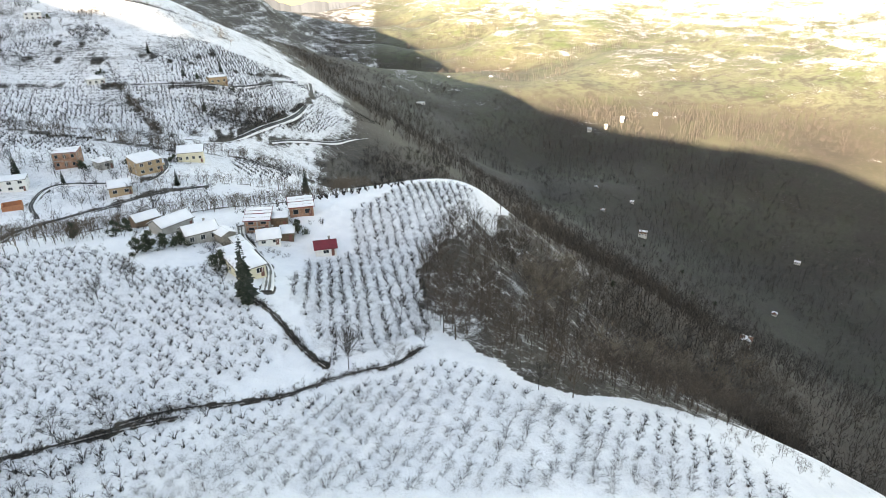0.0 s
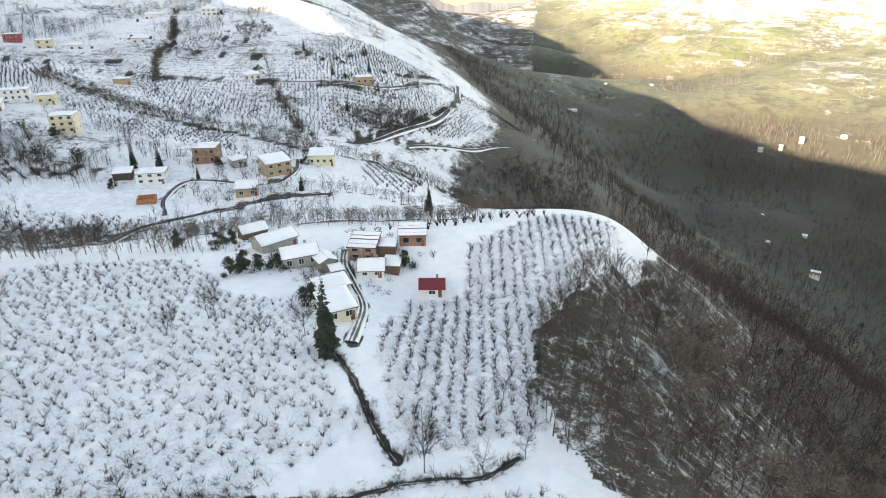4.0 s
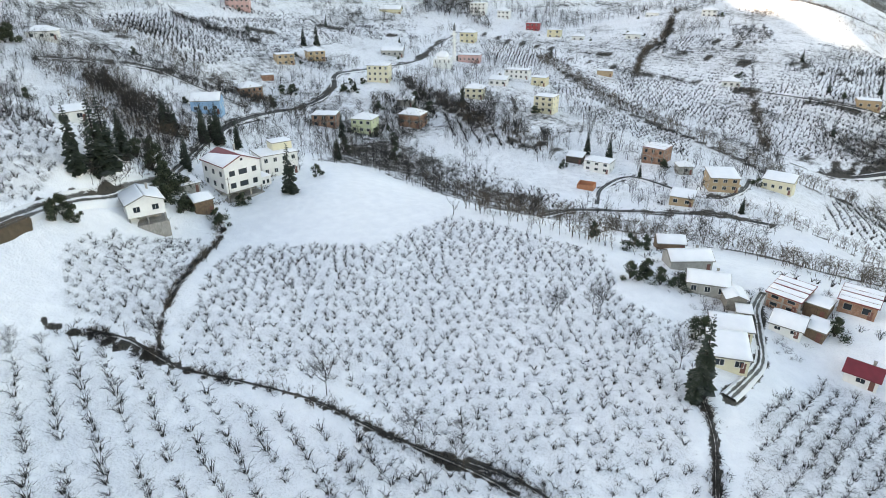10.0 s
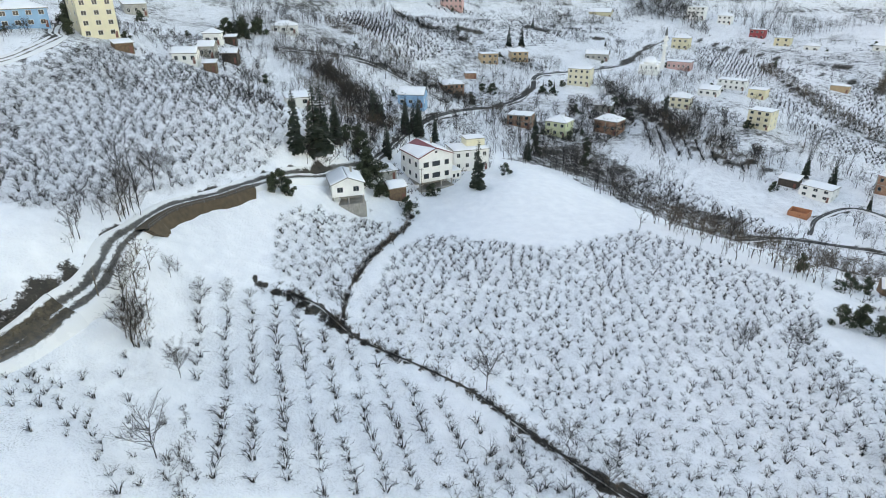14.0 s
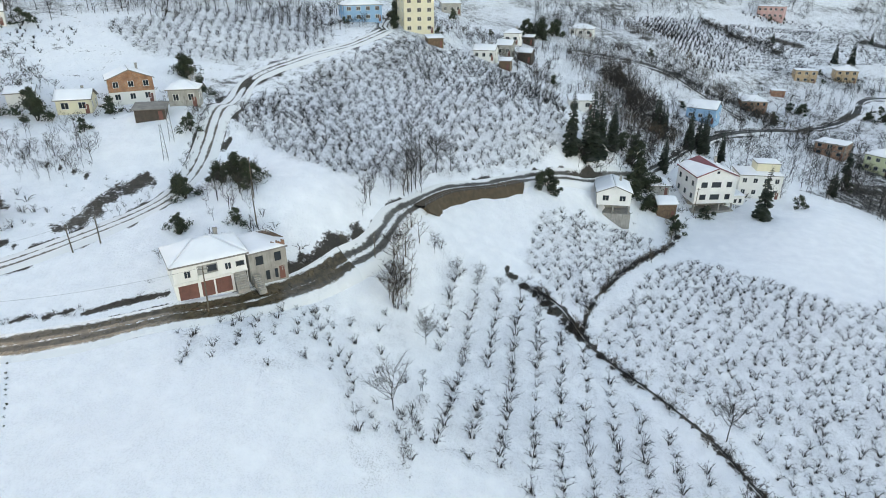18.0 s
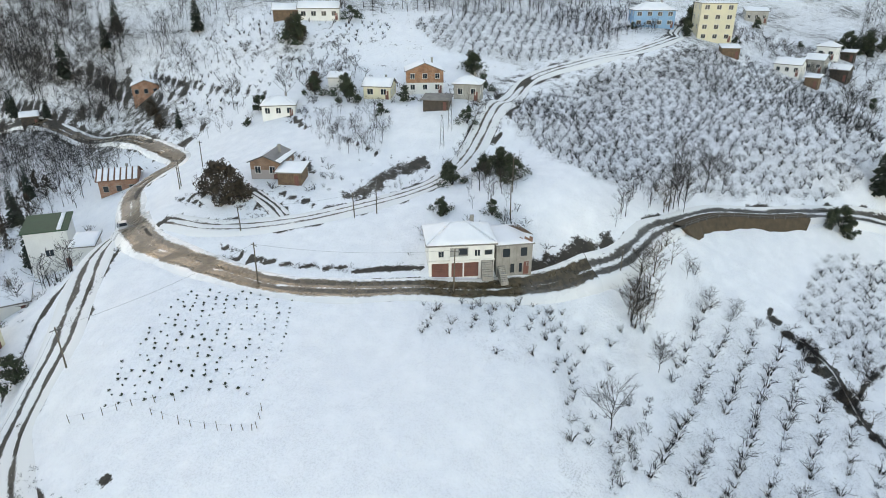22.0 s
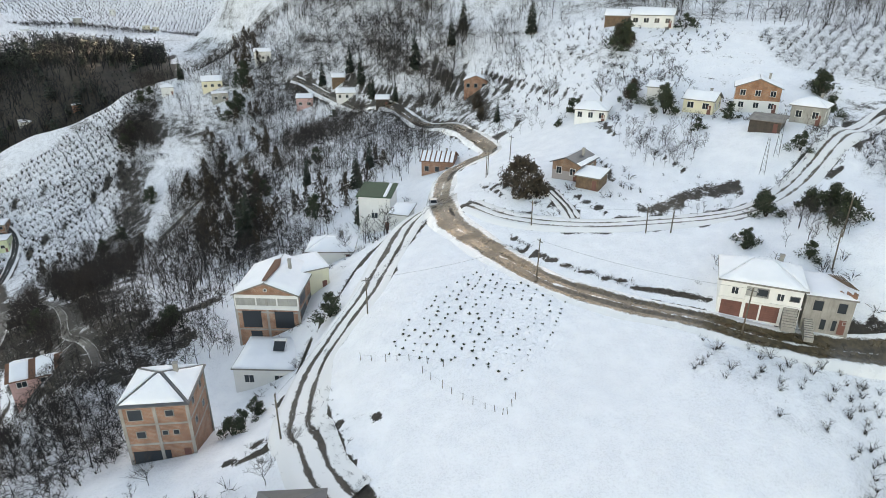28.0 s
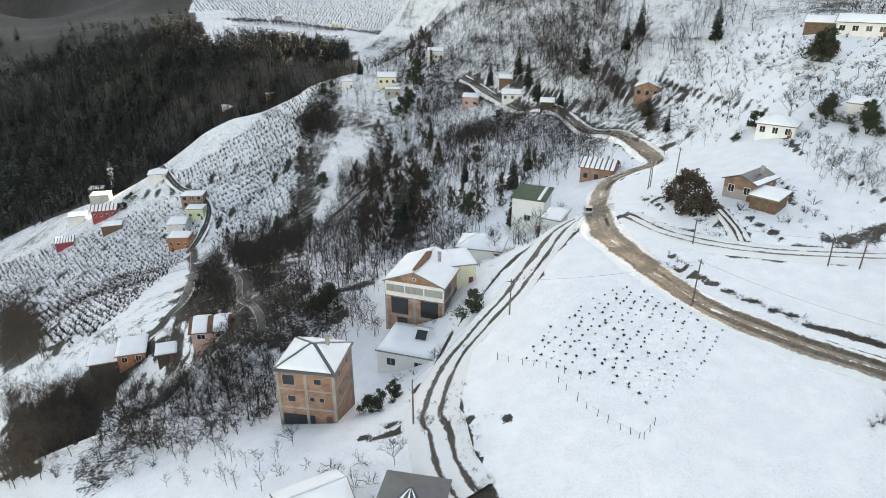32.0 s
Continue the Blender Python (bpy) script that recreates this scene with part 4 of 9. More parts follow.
EVERGREENS_A = [
    (165.6, 502.5, 4), (235.7, 626.5, 4), (242.6, 586.6, 5), (265.1, 576.6, 5), (135.8, 364.9, 4), (249.3, 506.7, 4),
    (123.5, 298.0, 4), (271.9, 503.3, 5), (72.3, 203.1, 3.5), (141.8, 306.5, 4), (3.5, -328.4, 7), (0.1, -334.9, 7),
    (-7.4, -354.9, 7), (-54.5, -332.5, 9), (-49.2, -319.9, 8), (-57.8, -342.0, 8), (18.3, -253.7, 6), (11.1, -258.3, 6),
    (-2.3, -281.3, 7), (24.2, -194.6, 5), (26.2, -148.4, 5), (-24.6, -167.8, 8), (-28.9, -183.5, 7), (-0.4, -108.9, 5),
]
EVERGREENS_B = [
    (-33.1, -271.3, 6), (-35.1, -196.2, 6), (-34.9, -214.1, 6), (-53.5, -198.6, 6), (-307.9, -7.3, 8), (-315.4, 0.6, 8),
    (-303.2, -13.7, 6), (-336.1, 47.7, 4), (-119.1, -113.1, 6), (-156.0, -97.6, 6), (-116.0, -73.5, 4), (-95.9, -65.3, 4),
    (-102.3, -57.1, 4.5), (-96.3, -51.4, 4), (-102.1, -61.0, 3), (-82.6, -57.4, 3), (-180.4, 24.5, 6), (-173.3, 25.5, 6),
    (-170.5, 26.0, 5), (-167.1, 29.0, 4), (-162.8, 35.4, 4), (-142.3, 0.5, 5), (-140.7, 2.5, 4), (-338.0, 119.5, 5),
]
EVERGREENS_C = [
    (-329.2, 109.7, 4), (-338.6, 126.5, 4), (-180.6, 72.2, 4), (-215.2, 121.0, 6), (-286.5, 174.6, 6), (-284.3, 150.8, 5),
    (-326.6, 155.8, 4), (-78.7, 103.9, 4.5), (-77.2, 107.5, 5), (-73.9, 108.5, 4.5), (-71.0, 111.5, 4), (-92.2, 119.9, 4.5),
    (-92.5, 126.8, 4), (-101.8, 116.5, 4.5), (-43.2, 124.5, 4.5), (-56.3, 98.2, 5), (-177.4, 201.2, 4), (-184.1, 187.0, 4),
    (-165.8, 23.3, 7), (-173.5, 26.8, 6), (-165.9, 29.0, 4), (-159.7, 35.4, 4), (-139.4, -0.9, 5), (-235.6, 131.9, 6),
]
EVERGREENS_D = [
    (-248.9, 130.2, 5), (-317.1, 146.8, 5), (-313.5, 152.1, 5), (-333.0, 122.4, 6), (-308.2, 103.7, 5), (-270.2, 173.1, 6),
    (-289.6, 181.2, 5), (-285.3, 205.4, 5), (-116.0, -109.2, 6), (-154.3, -95.8, 6), (-93.4, -62.4, 4.5), (-100.1, -56.0, 5),
    (-96.4, -51.5, 5), (-100.6, -59.4, 4), (-81.5, -56.3, 3), (-85.0, -48.6, 3), (-135.2, -147.1, 9), (-6.0, -69.9, 3.2),
    (-4.5, -69.7, 2.8), (-8.4, -73.3, 3), (-23.0, -84.8, 4.5), (0.5, -106.9, 5), (-25.8, -187.4, 7), (-39.6, -152.0, 7),
]
EVERGREENS_E = [
    (-299.5, -12.5, 7), (-301.1, -6.8, 8), (-312.7, -1.4, 7), (-283.5, -14.5, 5), (-245.7, -60.0, 9), (-231.7, -58.3, 6), (-235.1, 0.3, 4),
    (-176.0, 30.5, 5), (-171.5, 28.0, 5), (-164.5, 27.5, 4.5), (-180.5, 27.0, 6), (-186, 22, 6), (-193, 27, 6),
    (-116.6, -121.5, 5), (-222.3, 101.3, 6), (-272.6, 165.7, 5), (-112.1, -95.2, 3), (-146.0, -87.8, 5), (-44.3, -312.3, 9),
    (-49.3, -315.6, 8), (-28.8, -113.6, 5),
]
EVERGREENS = EVERGREENS_A + EVERGREENS_B + EVERGREENS_C + EVERGREENS_D + EVERGREENS_E
BARE_TREES_A = [
    (-74.9, 28.4, 8), (-59.5, 35.0, 6), (-52.4, 37.5, 5), (-98.7, 8.8, 5.5), (-60.9, -16.9, 7.5), (-80.7, -16.9, 5),
    (-75.9, 79.3, 5), (-71.4, 86.4, 6), (-119.4, -27.3, 17), (-124.7, -26.4, 17), (-117.4, -27.7, 13), (-131.7, -24.4, 8),
    (-133.8, -21.5, 7), (-81.4, -16.7, 5.5), (-84.8, -22.7, 8), (-92.3, -24.5, 7), (-118.2, -28.1, 15), (-121.4, -26.8, 13),
    (-131.1, -24.1, 9), (-102.4, -19.3, 4), (-216.0, -5.5, 6), (-71.2, 83.9, 6), (-74.9, 77.8, 5), (-57.8, 80.5, 5),
]
BARE_TREES_B = [
    (-50.1, 83.2, 7), (-94.0, 195.8, 5), (-197.9, 239.1, 8), (-11.0, 74.8, 6), (-6.7, 73.9, 7), (-19.8, 62.7, 5),
    (-19.5, 57.7, 9), (-10.7, 56.1, 6), (-5.6, 62.3, 5), (-55.7, 40.7, 5), (14.4, 51.1, 6), (-110.5, -126.1, 9),
    (-105.8, -141.9, 9), (-117.8, -214.4, 10), (-107.2, -206.8, 7), (-160.3, -150.2, 10), (-167.9, -144.4, 10), (-96.9, -96.3, 4),
    (-94.5, -89.8, 4), (-102.3, -86.8, 4), (-120.1, -25.7, 7), (-122.5, -27.6, 8), (-166.8, -157.2, 11), (-173.2, -153.6, 11),
]
BARE_TREES_C = [
    (-119.5, -214.9, 11), (-118.6, -181.6, 8), (-109.4, -180.7, 5), (-5.9, -53.8, 4.5), (5.6, -63.1, 4), (-9.8, -56.4, 3.5),
    (11.9, -75.0, 5), (5.1, -81.5, 4.5), (-33.9, -110.0, 6), (-124.2, 192.0, 5), (-136.4, 178.8, 5), (-54.1, -156.0, 8),
    (-54.3, -188.5, 8), (-86.3, -21.9, 6), (-89.6, -142.6, 6), (-130.5, 249.0, 5),
]
BARE_TREES = BARE_TREES_A + BARE_TREES_B + BARE_TREES_C
POLES = [
    (-51.2, -68.7, 6.5), (-26.1, -75.5, 6), (-9.0, -59.2, 7), (-60.6, -84.0, 5), (-74.2, -70.1, 4.5), (-77.4, -67.7, 4.5),
    (-66.6, -44.1, 7), (-85.5, -45.3, 6), (-90.7, -27.4, 5), (-69.2, -114.3, 5), (-80.1, -121.5, 6), (-237.5, 101.3, 9),
    (-171.9, 42.0, 8), (-324.0, 200.5, 9), (-70.6, -115.9, 6), (-213.1, 227.2, 8), (-91.5, -48.4, 7),
]
PYLONS = [
    (-112.4, -75.7, 9), (-107.4, -74.4, 7),
]
CABBAGE_BED = [(-43.0, -76.5), (-53.5, -62.1), (-35.2, -48.6), (-23.3, -64.3)]
FENCE_LINE = [(-26.3, -56.9), (-27.1, -53.2), (-28.8, -48.9), (-30.3, -46.5), (-31.3, -45.5), (-33.3, -47.1)]
FENCE_LINE_TWO = [(-21.3, -65.4), (-23.5, -62.0), (-25.9, -60.0), (-28.9, -56.5)]
CAR_AT = (-54.7, -111.7)
MOSQUE_AT = (-361.2, 242.9)
MINARET_AT = (-371.0, 258.8)
LOWER_MINARET_AT = (134.5, -433.1)
BANK_WALL = [(-113.2, -23.1), (-116.1, -19.9), (-121.0, -16.0), (-127.8, -9.6), (-135.3, -2.8)]


# ---------- ground ----------
def ease(v, a, b):
    t = np.clip((v - a) / (b - a), 0, 1)
    return t * t * (3 - 2 * t)


def make_ground():
    az = np.radians(np.r_[np.arange(-45, 212, 0.42), np.arange(213, 314.5, 2.0)])
    rr = 6 * 1.0175 ** np.arange(0, 389)
    A, RR = np.meshgrid(az, rr)
    x, y = (-np.sin(A) * RR).ravel(), (np.cos(A) * RR).ravel()
    x, y = np.r_[0, x], np.r_[0, y]
    z = heights(x, y)
    r = np.hypot(x, y)
    far = np.clip(r / 700, 0.15, 6)
    z += (rough(x / 9, y / 9) - 0.5) * 0.9 * np.clip(r / 250, 0.25, 1)
    z += (rough(x / 60, y / 60, 5) - 0.5) * 9 * ease(r, 230, 900)
    z += (rough(x / 190, y / 190, 3) - 0.5) * (60 * ease(r, 600, 1600) - 35 * ease(r, 2400, 3600)) + (rough(x / 80, y / 80, 4) - 0.5) * 22 * ease(r, 600, 1800)
    na, nr = len(az), len(rr)
    i = np.arange(nr - 1)[:, None] * na + np.arange(na)[None, :] + 1
    j = np.arange(nr - 1)[:, None] * na + (np.arange(na)[None, :] + 1) % na + 1
    quads = np.stack([i, i + na, j + na, j], -1).reshape(-1, 4)[:, ::-1]
    tris = np.stack([np.zeros(na, int), np.arange(na) + 1, (np.arange(na) + 1) % na + 1], 1)
    me = bpy.data.meshes.new("ground")
    me.from_pydata(np.stack([x, y, z], 1).tolist(), [], quads.tolist() + tris.tolist())
    me.polygons.foreach_set("use_smooth", np.ones(len(me.polygons), bool))
    turn = np.degrees(np.arctan2(-x, y))
    turn = np.where(turn < -120, turn + 360, turn)
    # snow lies above a line that drops from the open valley towards the ravine
    line = np.interp(turn, [-120, 5, 25, 60, 120, 170, 240], [-12, -12, -40, -80, -150, -150, -110])
    line = line + ease(r, 700, 1500) * 70
    spread = 22 + 50 * ease(r, 500, 1500)
    snow = np.clip(0.5 + (z - line) / spread * 0.5, 0, 1.15)
    green = np.maximum(ease(r, 950, 1250) * ease(z, -175, -110), 0.5 * ease(r, 250, 500) * rough(x / 70, y / 70, 42)) * ease(-turn, -10, -3)
    jx, jy = (rough(x / 7, y / 7, 21) - 0.5) * 9, (rough(x / 7, y / 7, 22) - 0.5) * 9
    snow = np.minimum(snow, 1.1 - (0.41 + 0.05 * ease(turn, 90, 110) - 0.14 * ease(turn, 150, 160)) * ease(r, 185, 300) * (turn > 8) - 0.10 * ease(turn, 150, 165) * ease(r, 90, 130) - 0.36 * ease(r, 140, 185) * (1 - ease(r, 185, 300)) * ease(turn, 100, 120))
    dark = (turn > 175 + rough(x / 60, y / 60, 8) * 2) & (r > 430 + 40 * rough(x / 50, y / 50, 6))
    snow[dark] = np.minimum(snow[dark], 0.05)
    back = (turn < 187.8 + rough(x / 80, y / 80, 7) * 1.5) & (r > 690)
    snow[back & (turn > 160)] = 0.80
    ridge = (turn >= 6) & (turn < 30) & (r > 1250)
    snow[ridge] = 0.36
    hill = (turn > 100) & (turn <= 174) & (r > 165) & (r < 700)
    snow[hill] = np.minimum(snow[hill], 0.80 - 0.26 * rough(x[hill] / 26, y[hill] / 26, 44) * ease(r[hill], 165, 200))
    spur = (turn > 172) & (r > 120) & (r < 440)
    snow[spur] = np.minimum(snow[spur], 0.86 - 0.22 * rough(x[spur] / 30, y[spur] / 30, 41))
    lit = (turn < 6) & (r > 1000)
    snow[lit] = np.clip(0.16 + (z[lit] + 120) / 330, 0.1, 0.62)
    for poly, cover in WOODS:
        k = inside(x + jx, y + jy, poly)
        snow[k] = np.minimum(snow[k], cover)
    dirt = np.zeros(len(x))
    near = r < 620
    for pts, wide in BANKS:
        d = off_line(x[near], y[near], along(pts, 6))
        d = d / (0.4 + 1.15 * rough(x[near] / 6, y[near] / 6, 43)) if wide < 3 else d
        snow[near] = np.minimum(snow[near], (0.08 if wide < 4 else 0.34) + 0.95 * ease(d + (rough(x[near] / 1.6, y[near] / 1.6, 31) - 0.45) * wide * 0.5, wide * 0.15, wide * 0.66))
    for k_name, (wide, pts) in ROADS.items():
        d = off_line(x[near], y[near], along(pts, 6))
        snow[near] = np.minimum(snow[near], 0.16 + 0.85 * ease(d + (rough(x[near] / 3, y[near] / 3, 33) - 0.5) * 1.6, wide * 0.5, wide * 0.5 + 0.8))
        dirt[near] = np.maximum(dirt[near], 1 - ease(d, wide * 0.5, wide * 0.5 + 2.0))
    wild = np.maximum(ease(r, 185, 300), ease(r, 125, 170) * ease(turn, 95, 112))
    tilled_shade = 0.12 * (r < 230) + (0.6 + 0.3 * ease(turn, 60, 90)) * (r >= 230) * (turn > 10)
    for plot in ORCHARDS:
        k = inside(x + jx * 0.3, y + jy * 0.3, plot[1])
        # stalk density per plot; the slope's is raised to paint its dimmer light
        tilled_shade[k] = {"slope": 1.0, "upper": 1.0, "cottage": 0.8, "home": 0.55, "farm": 0.9, "rows": 0.45}.get(plot[0], 0.35)
        snow[k] = np.minimum(snow[k], 0.94)
    for name, data in (("snow", snow), ("green", green), ("tilled_shade", tilled_shade), ("wild", wild)):
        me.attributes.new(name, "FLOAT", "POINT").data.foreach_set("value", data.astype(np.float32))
    return me


m, nt, p = mat("snowy_ground", 0.75)
v = where(nt)
n1, n2, n3, n4 = grain(nt, v, 0.045, 6, 0.6), grain(nt, v, 0.35, 6, 0.6), grain(nt, v, 2.2, 4), grain(nt, v, 0.012, 5)
n5 = grain(nt, v, 5.5, 3, 0.7)
level = nt.nodes.new("ShaderNodeMapping")
level.inputs["Scale"].default_value = (0.006, 0.006, 0.075)
nt.links.new(v, level.inputs["Vector"])
n6 = grain(nt, level.outputs[0], 1.0, 7, 0.7)
soil = mixed(nt, sums(nt, "MULTIPLY_ADD", n2, 2.2, -0.6, clamp=True), (0.022, 0.017, 0.014), (0.048, 0.036, 0.029))
soil = mixed(nt, sums(nt, "MULTIPLY_ADD", n3, 2.0, -0.7, clamp=True), soil, (0.030, 0.028, 0.016))
grass = mixed(nt, sums(nt, "MULTIPLY_ADD", n1, 2.6, -0.8, clamp=True), (0.090, 0.100, 0.055), (0.150, 0.152, 0.105))
grass = mixed(nt, sums(nt, "MULTIPLY_ADD", n4, 4.0, -1.9, clamp=True), grass, (0.060, 0.086, 0.032))
grass = mixed(nt, sums(nt, "MULTIPLY", sums(nt, "MULTIPLY_ADD", n1, 8.0, -3.8, clamp=True), 0.8), grass, (0.036, 0.032, 0.022))
grass = mixed(nt, sums(nt, "MULTIPLY_ADD", n6, 5.0, -2.4, clamp=True), grass, (0.075, 0.068, 0.040))
n7 = grain(nt, v, 0.11, 6, 0.75)
grass = mixed(nt, sums(nt, "MULTIPLY", sums(nt, "MULTIPLY_ADD", n7, 7.0, -3.5, clamp=True), 0.75), grass, (0.034, 0.030, 0.020))
soil = mixed(nt, sums(nt, "MULTIPLY_ADD", n7, 8.0, -4.2, clamp=True), soil, (0.074, 0.064, 0.046))
soil = mixed(nt, sums(nt, "MULTIPLY_ADD", n1, 5.0, -2.3, clamp=True), soil, (0.048, 0.037, 0.029))
soil = mixed(nt, attr(nt, "green"), soil, grass)
white = mixed(nt, sums(nt, "MULTIPLY_ADD", n2, 1.8, -0.5, clamp=True), (0.90, 0.91, 0.93), (0.80, 0.82, 0.86))
k = sums(nt, "ADD", attr(nt, "snow"), sums(nt, "MULTIPLY_ADD", n2, 0.9, -0.45))
k = sums(nt, "ADD", k, sums(nt, "MULTIPLY_ADD", n3, 0.8, -0.4))
k = sums(nt, "ADD", k, sums(nt, "MULTIPLY_ADD", n5, 0.5, -0.25))
k = sums(nt, "ADD", k, sums(nt, "MULTIPLY_ADD", n1, 0.7, -0.35))
k = sums(nt, "ADD", k, sums(nt, "MULTIPLY", sums(nt, "MULTIPLY_ADD", n6, 1.25, -0.62), attr(nt, "wild")))
k = sums(nt, "MULTIPLY_ADD", k, 5.0, -2.1, clamp=True)
# blades and stalks that poke through the orchard plots' snow, plus painted slope shade
fleck = sums(nt, "MULTIPLY", sums(nt, "MULTIPLY_ADD", n5, 11.0, -5.6, clamp=True), sums(nt, "MULTIPLY_ADD", n2, 5.0, -1.7, clamp=True))
fleck = sums(nt, "MULTIPLY", fleck, attr(nt, "tilled_shade"))
white = mixed(nt, fleck, white, (0.045, 0.037, 0.028))
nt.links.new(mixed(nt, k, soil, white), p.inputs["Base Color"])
bumped(nt, p, sums(nt, "ADD", sums(nt, "MULTIPLY", n2, 1.0), sums(nt, "ADD", sums(nt, "MULTIPLY", n3, 0.45), sums(nt, "MULTIPLY", n5, 0.12))), 0.9, 0.55)
GROUND = m
ground_mesh = make_ground()
ground_mesh.materials.append(GROUND)
tagged(new("ground", ground_mesh), "snow-covered mountain fields falling to a bare brown valley", "ground", kind="structure")


def distant_ridge():
    """The end of the valley: a far mountain chain, its haze painted as a glow."""
    a = np.radians(np.linspace(-6, 40, 160))
    top = np.interp(np.degrees(a), [-6, 3, 7, 9, 11, 13, 16, 40], [60, -20, -150, -185, -170, -200, -60, 90])
    top = top + 26 * (rough(np.degrees(a) * 1.3, a * 0, 51) - 0.5) + 12 * (rough(np.degrees(a) * 4, a * 0, 52) - 0.5)
    v, f = [], []
    for i, (t, z) in enumerate(zip(a, top)):
        for q, (r, low) in enumerate(((4300, 0.0), (4450, 0.45), (4600, 0.8), (4700, 1.0))):
            r += 60 * (float(rough(np.array([i / 5.0]), np.array([q * 1.7]), 53)[0]) - 0.5)
            v.append((-math.sin(t) * r, math.cos(t) * r, -480 + (z + 480) * low))
        if i:
            k = i * 4
            f += [(k - 4 + j, k + j, k + j + 1, k - 3 + j) for j in range(3)]
    me = bpy.data.meshes.new("backdrop")
    me.from_pydata(v, [], f)
    # the blue haze is painted as a faint emission over a near-black base
    m, nt, p = mat("mountain_haze_glow", 1.0)
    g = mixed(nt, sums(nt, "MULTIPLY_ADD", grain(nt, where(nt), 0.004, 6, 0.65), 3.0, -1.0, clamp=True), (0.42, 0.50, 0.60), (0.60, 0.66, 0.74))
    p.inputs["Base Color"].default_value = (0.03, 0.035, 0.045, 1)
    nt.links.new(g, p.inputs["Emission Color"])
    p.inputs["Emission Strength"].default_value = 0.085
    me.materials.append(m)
    tagged(new("backdrop", me), "far mountains closing the valley, pale blue haze painted in as a faint glow", "mountains", kind="structure")


distant_ridge()


def road_stuff(name, mud, snowy, wet, steep=2.6):
    m, nt, p = mat(name, 0.5)
    v = where(nt)
    a = attr(nt, "across")
    g1, g2, g3 = grain(nt, v, 0.22, 5, 0.6), grain(nt, v, 1.3, 5, 0.6), grain(nt, v, 6, 3)
    col = mixed(nt, sums(nt, "MULTIPLY_ADD", g2, 2.8, -0.8, clamp=True), tuple(c * 1.35 for c in mud), tuple(c * 0.42 for c in mud))
    col = mixed(nt, sums(nt, "MULTIPLY_ADD", g1, 4.0, -2.1, clamp=True), col, tuple(c * 0.34 for c in mud))
    # wheel tracks stay bare, the crown and the edges hold snow
    sway = sums(nt, "ADD", a, sums(nt, "MULTIPLY_ADD", grain(nt, v, 0.10, 3), 0.7, -0.35))
    rut = sums(nt, "MINIMUM", sums(nt, "ABSOLUTE", sums(nt, "SUBTRACT", sums(nt, "ABSOLUTE", a), 0.42)), sums(nt, "ABSOLUTE", sums(nt, "SUBTRACT", sums(nt, "ABSOLUTE", sway), 0.38)))
    f = sums(nt, "MULTIPLY_ADD", rut, steep, snowy)
    f = sums(nt, "ADD", f, sums(nt, "MULTIPLY_ADD", g1, 1.5, -0.75))
    f = sums(nt, "ADD", f, sums(nt, "MULTIPLY_ADD", g2, 1.2, -0.6))
    f = sums(nt, "ADD", f, sums(nt, "MULTIPLY_ADD", g3, 0.7, -0.35))
    f = sums(nt, "MULTIPLY_ADD", f, 3.0, -1.0, clamp=True)
    nt.links.new(mixed(nt, f, col, (0.76, 0.76, 0.76)), p.inputs["Base Color"])
    nt.links.new(sums(nt, "MULTIPLY_ADD", g1, -wet, 0.85, clamp=True), p.inputs["Roughness"])
    bumped(nt, p, sums(nt, "ADD", g2, sums(nt, "MULTIPLY", g3, 0.3)), 0.6, 0.08)
    return m


ROAD_MATS = {"mud": road_stuff("wet_muddy_road", (0.088, 0.066, 0.038), -0.56, 1.2),
             "dirty": road_stuff("dirty_snow_road", (0.105, 0.080, 0.058), 0.24, 0.5, 3.8),
             "tracks": road_stuff("snow_tracked_road", (0.060, 0.049, 0.039), 0.02, 0.4, 4.6),
             "slush": road_stuff("slushy_road", (0.085, 0.076, 0.064), -0.06, 0.8, 2.4),
             "bed": road_stuff("wet_brook_bed", (0.040, 0.031, 0.025), -0.14, 0.8, 0.9),
             "tar": road_stuff("wet_asphalt", (0.046, 0.044, 0.043), -0.56, 0.3)}


ROAD_ENDS = {"muddy_road": (6.6, 4.3), "bend_road": (4.3, 3.5), "hairpin_road": (5.6, 3.2)}


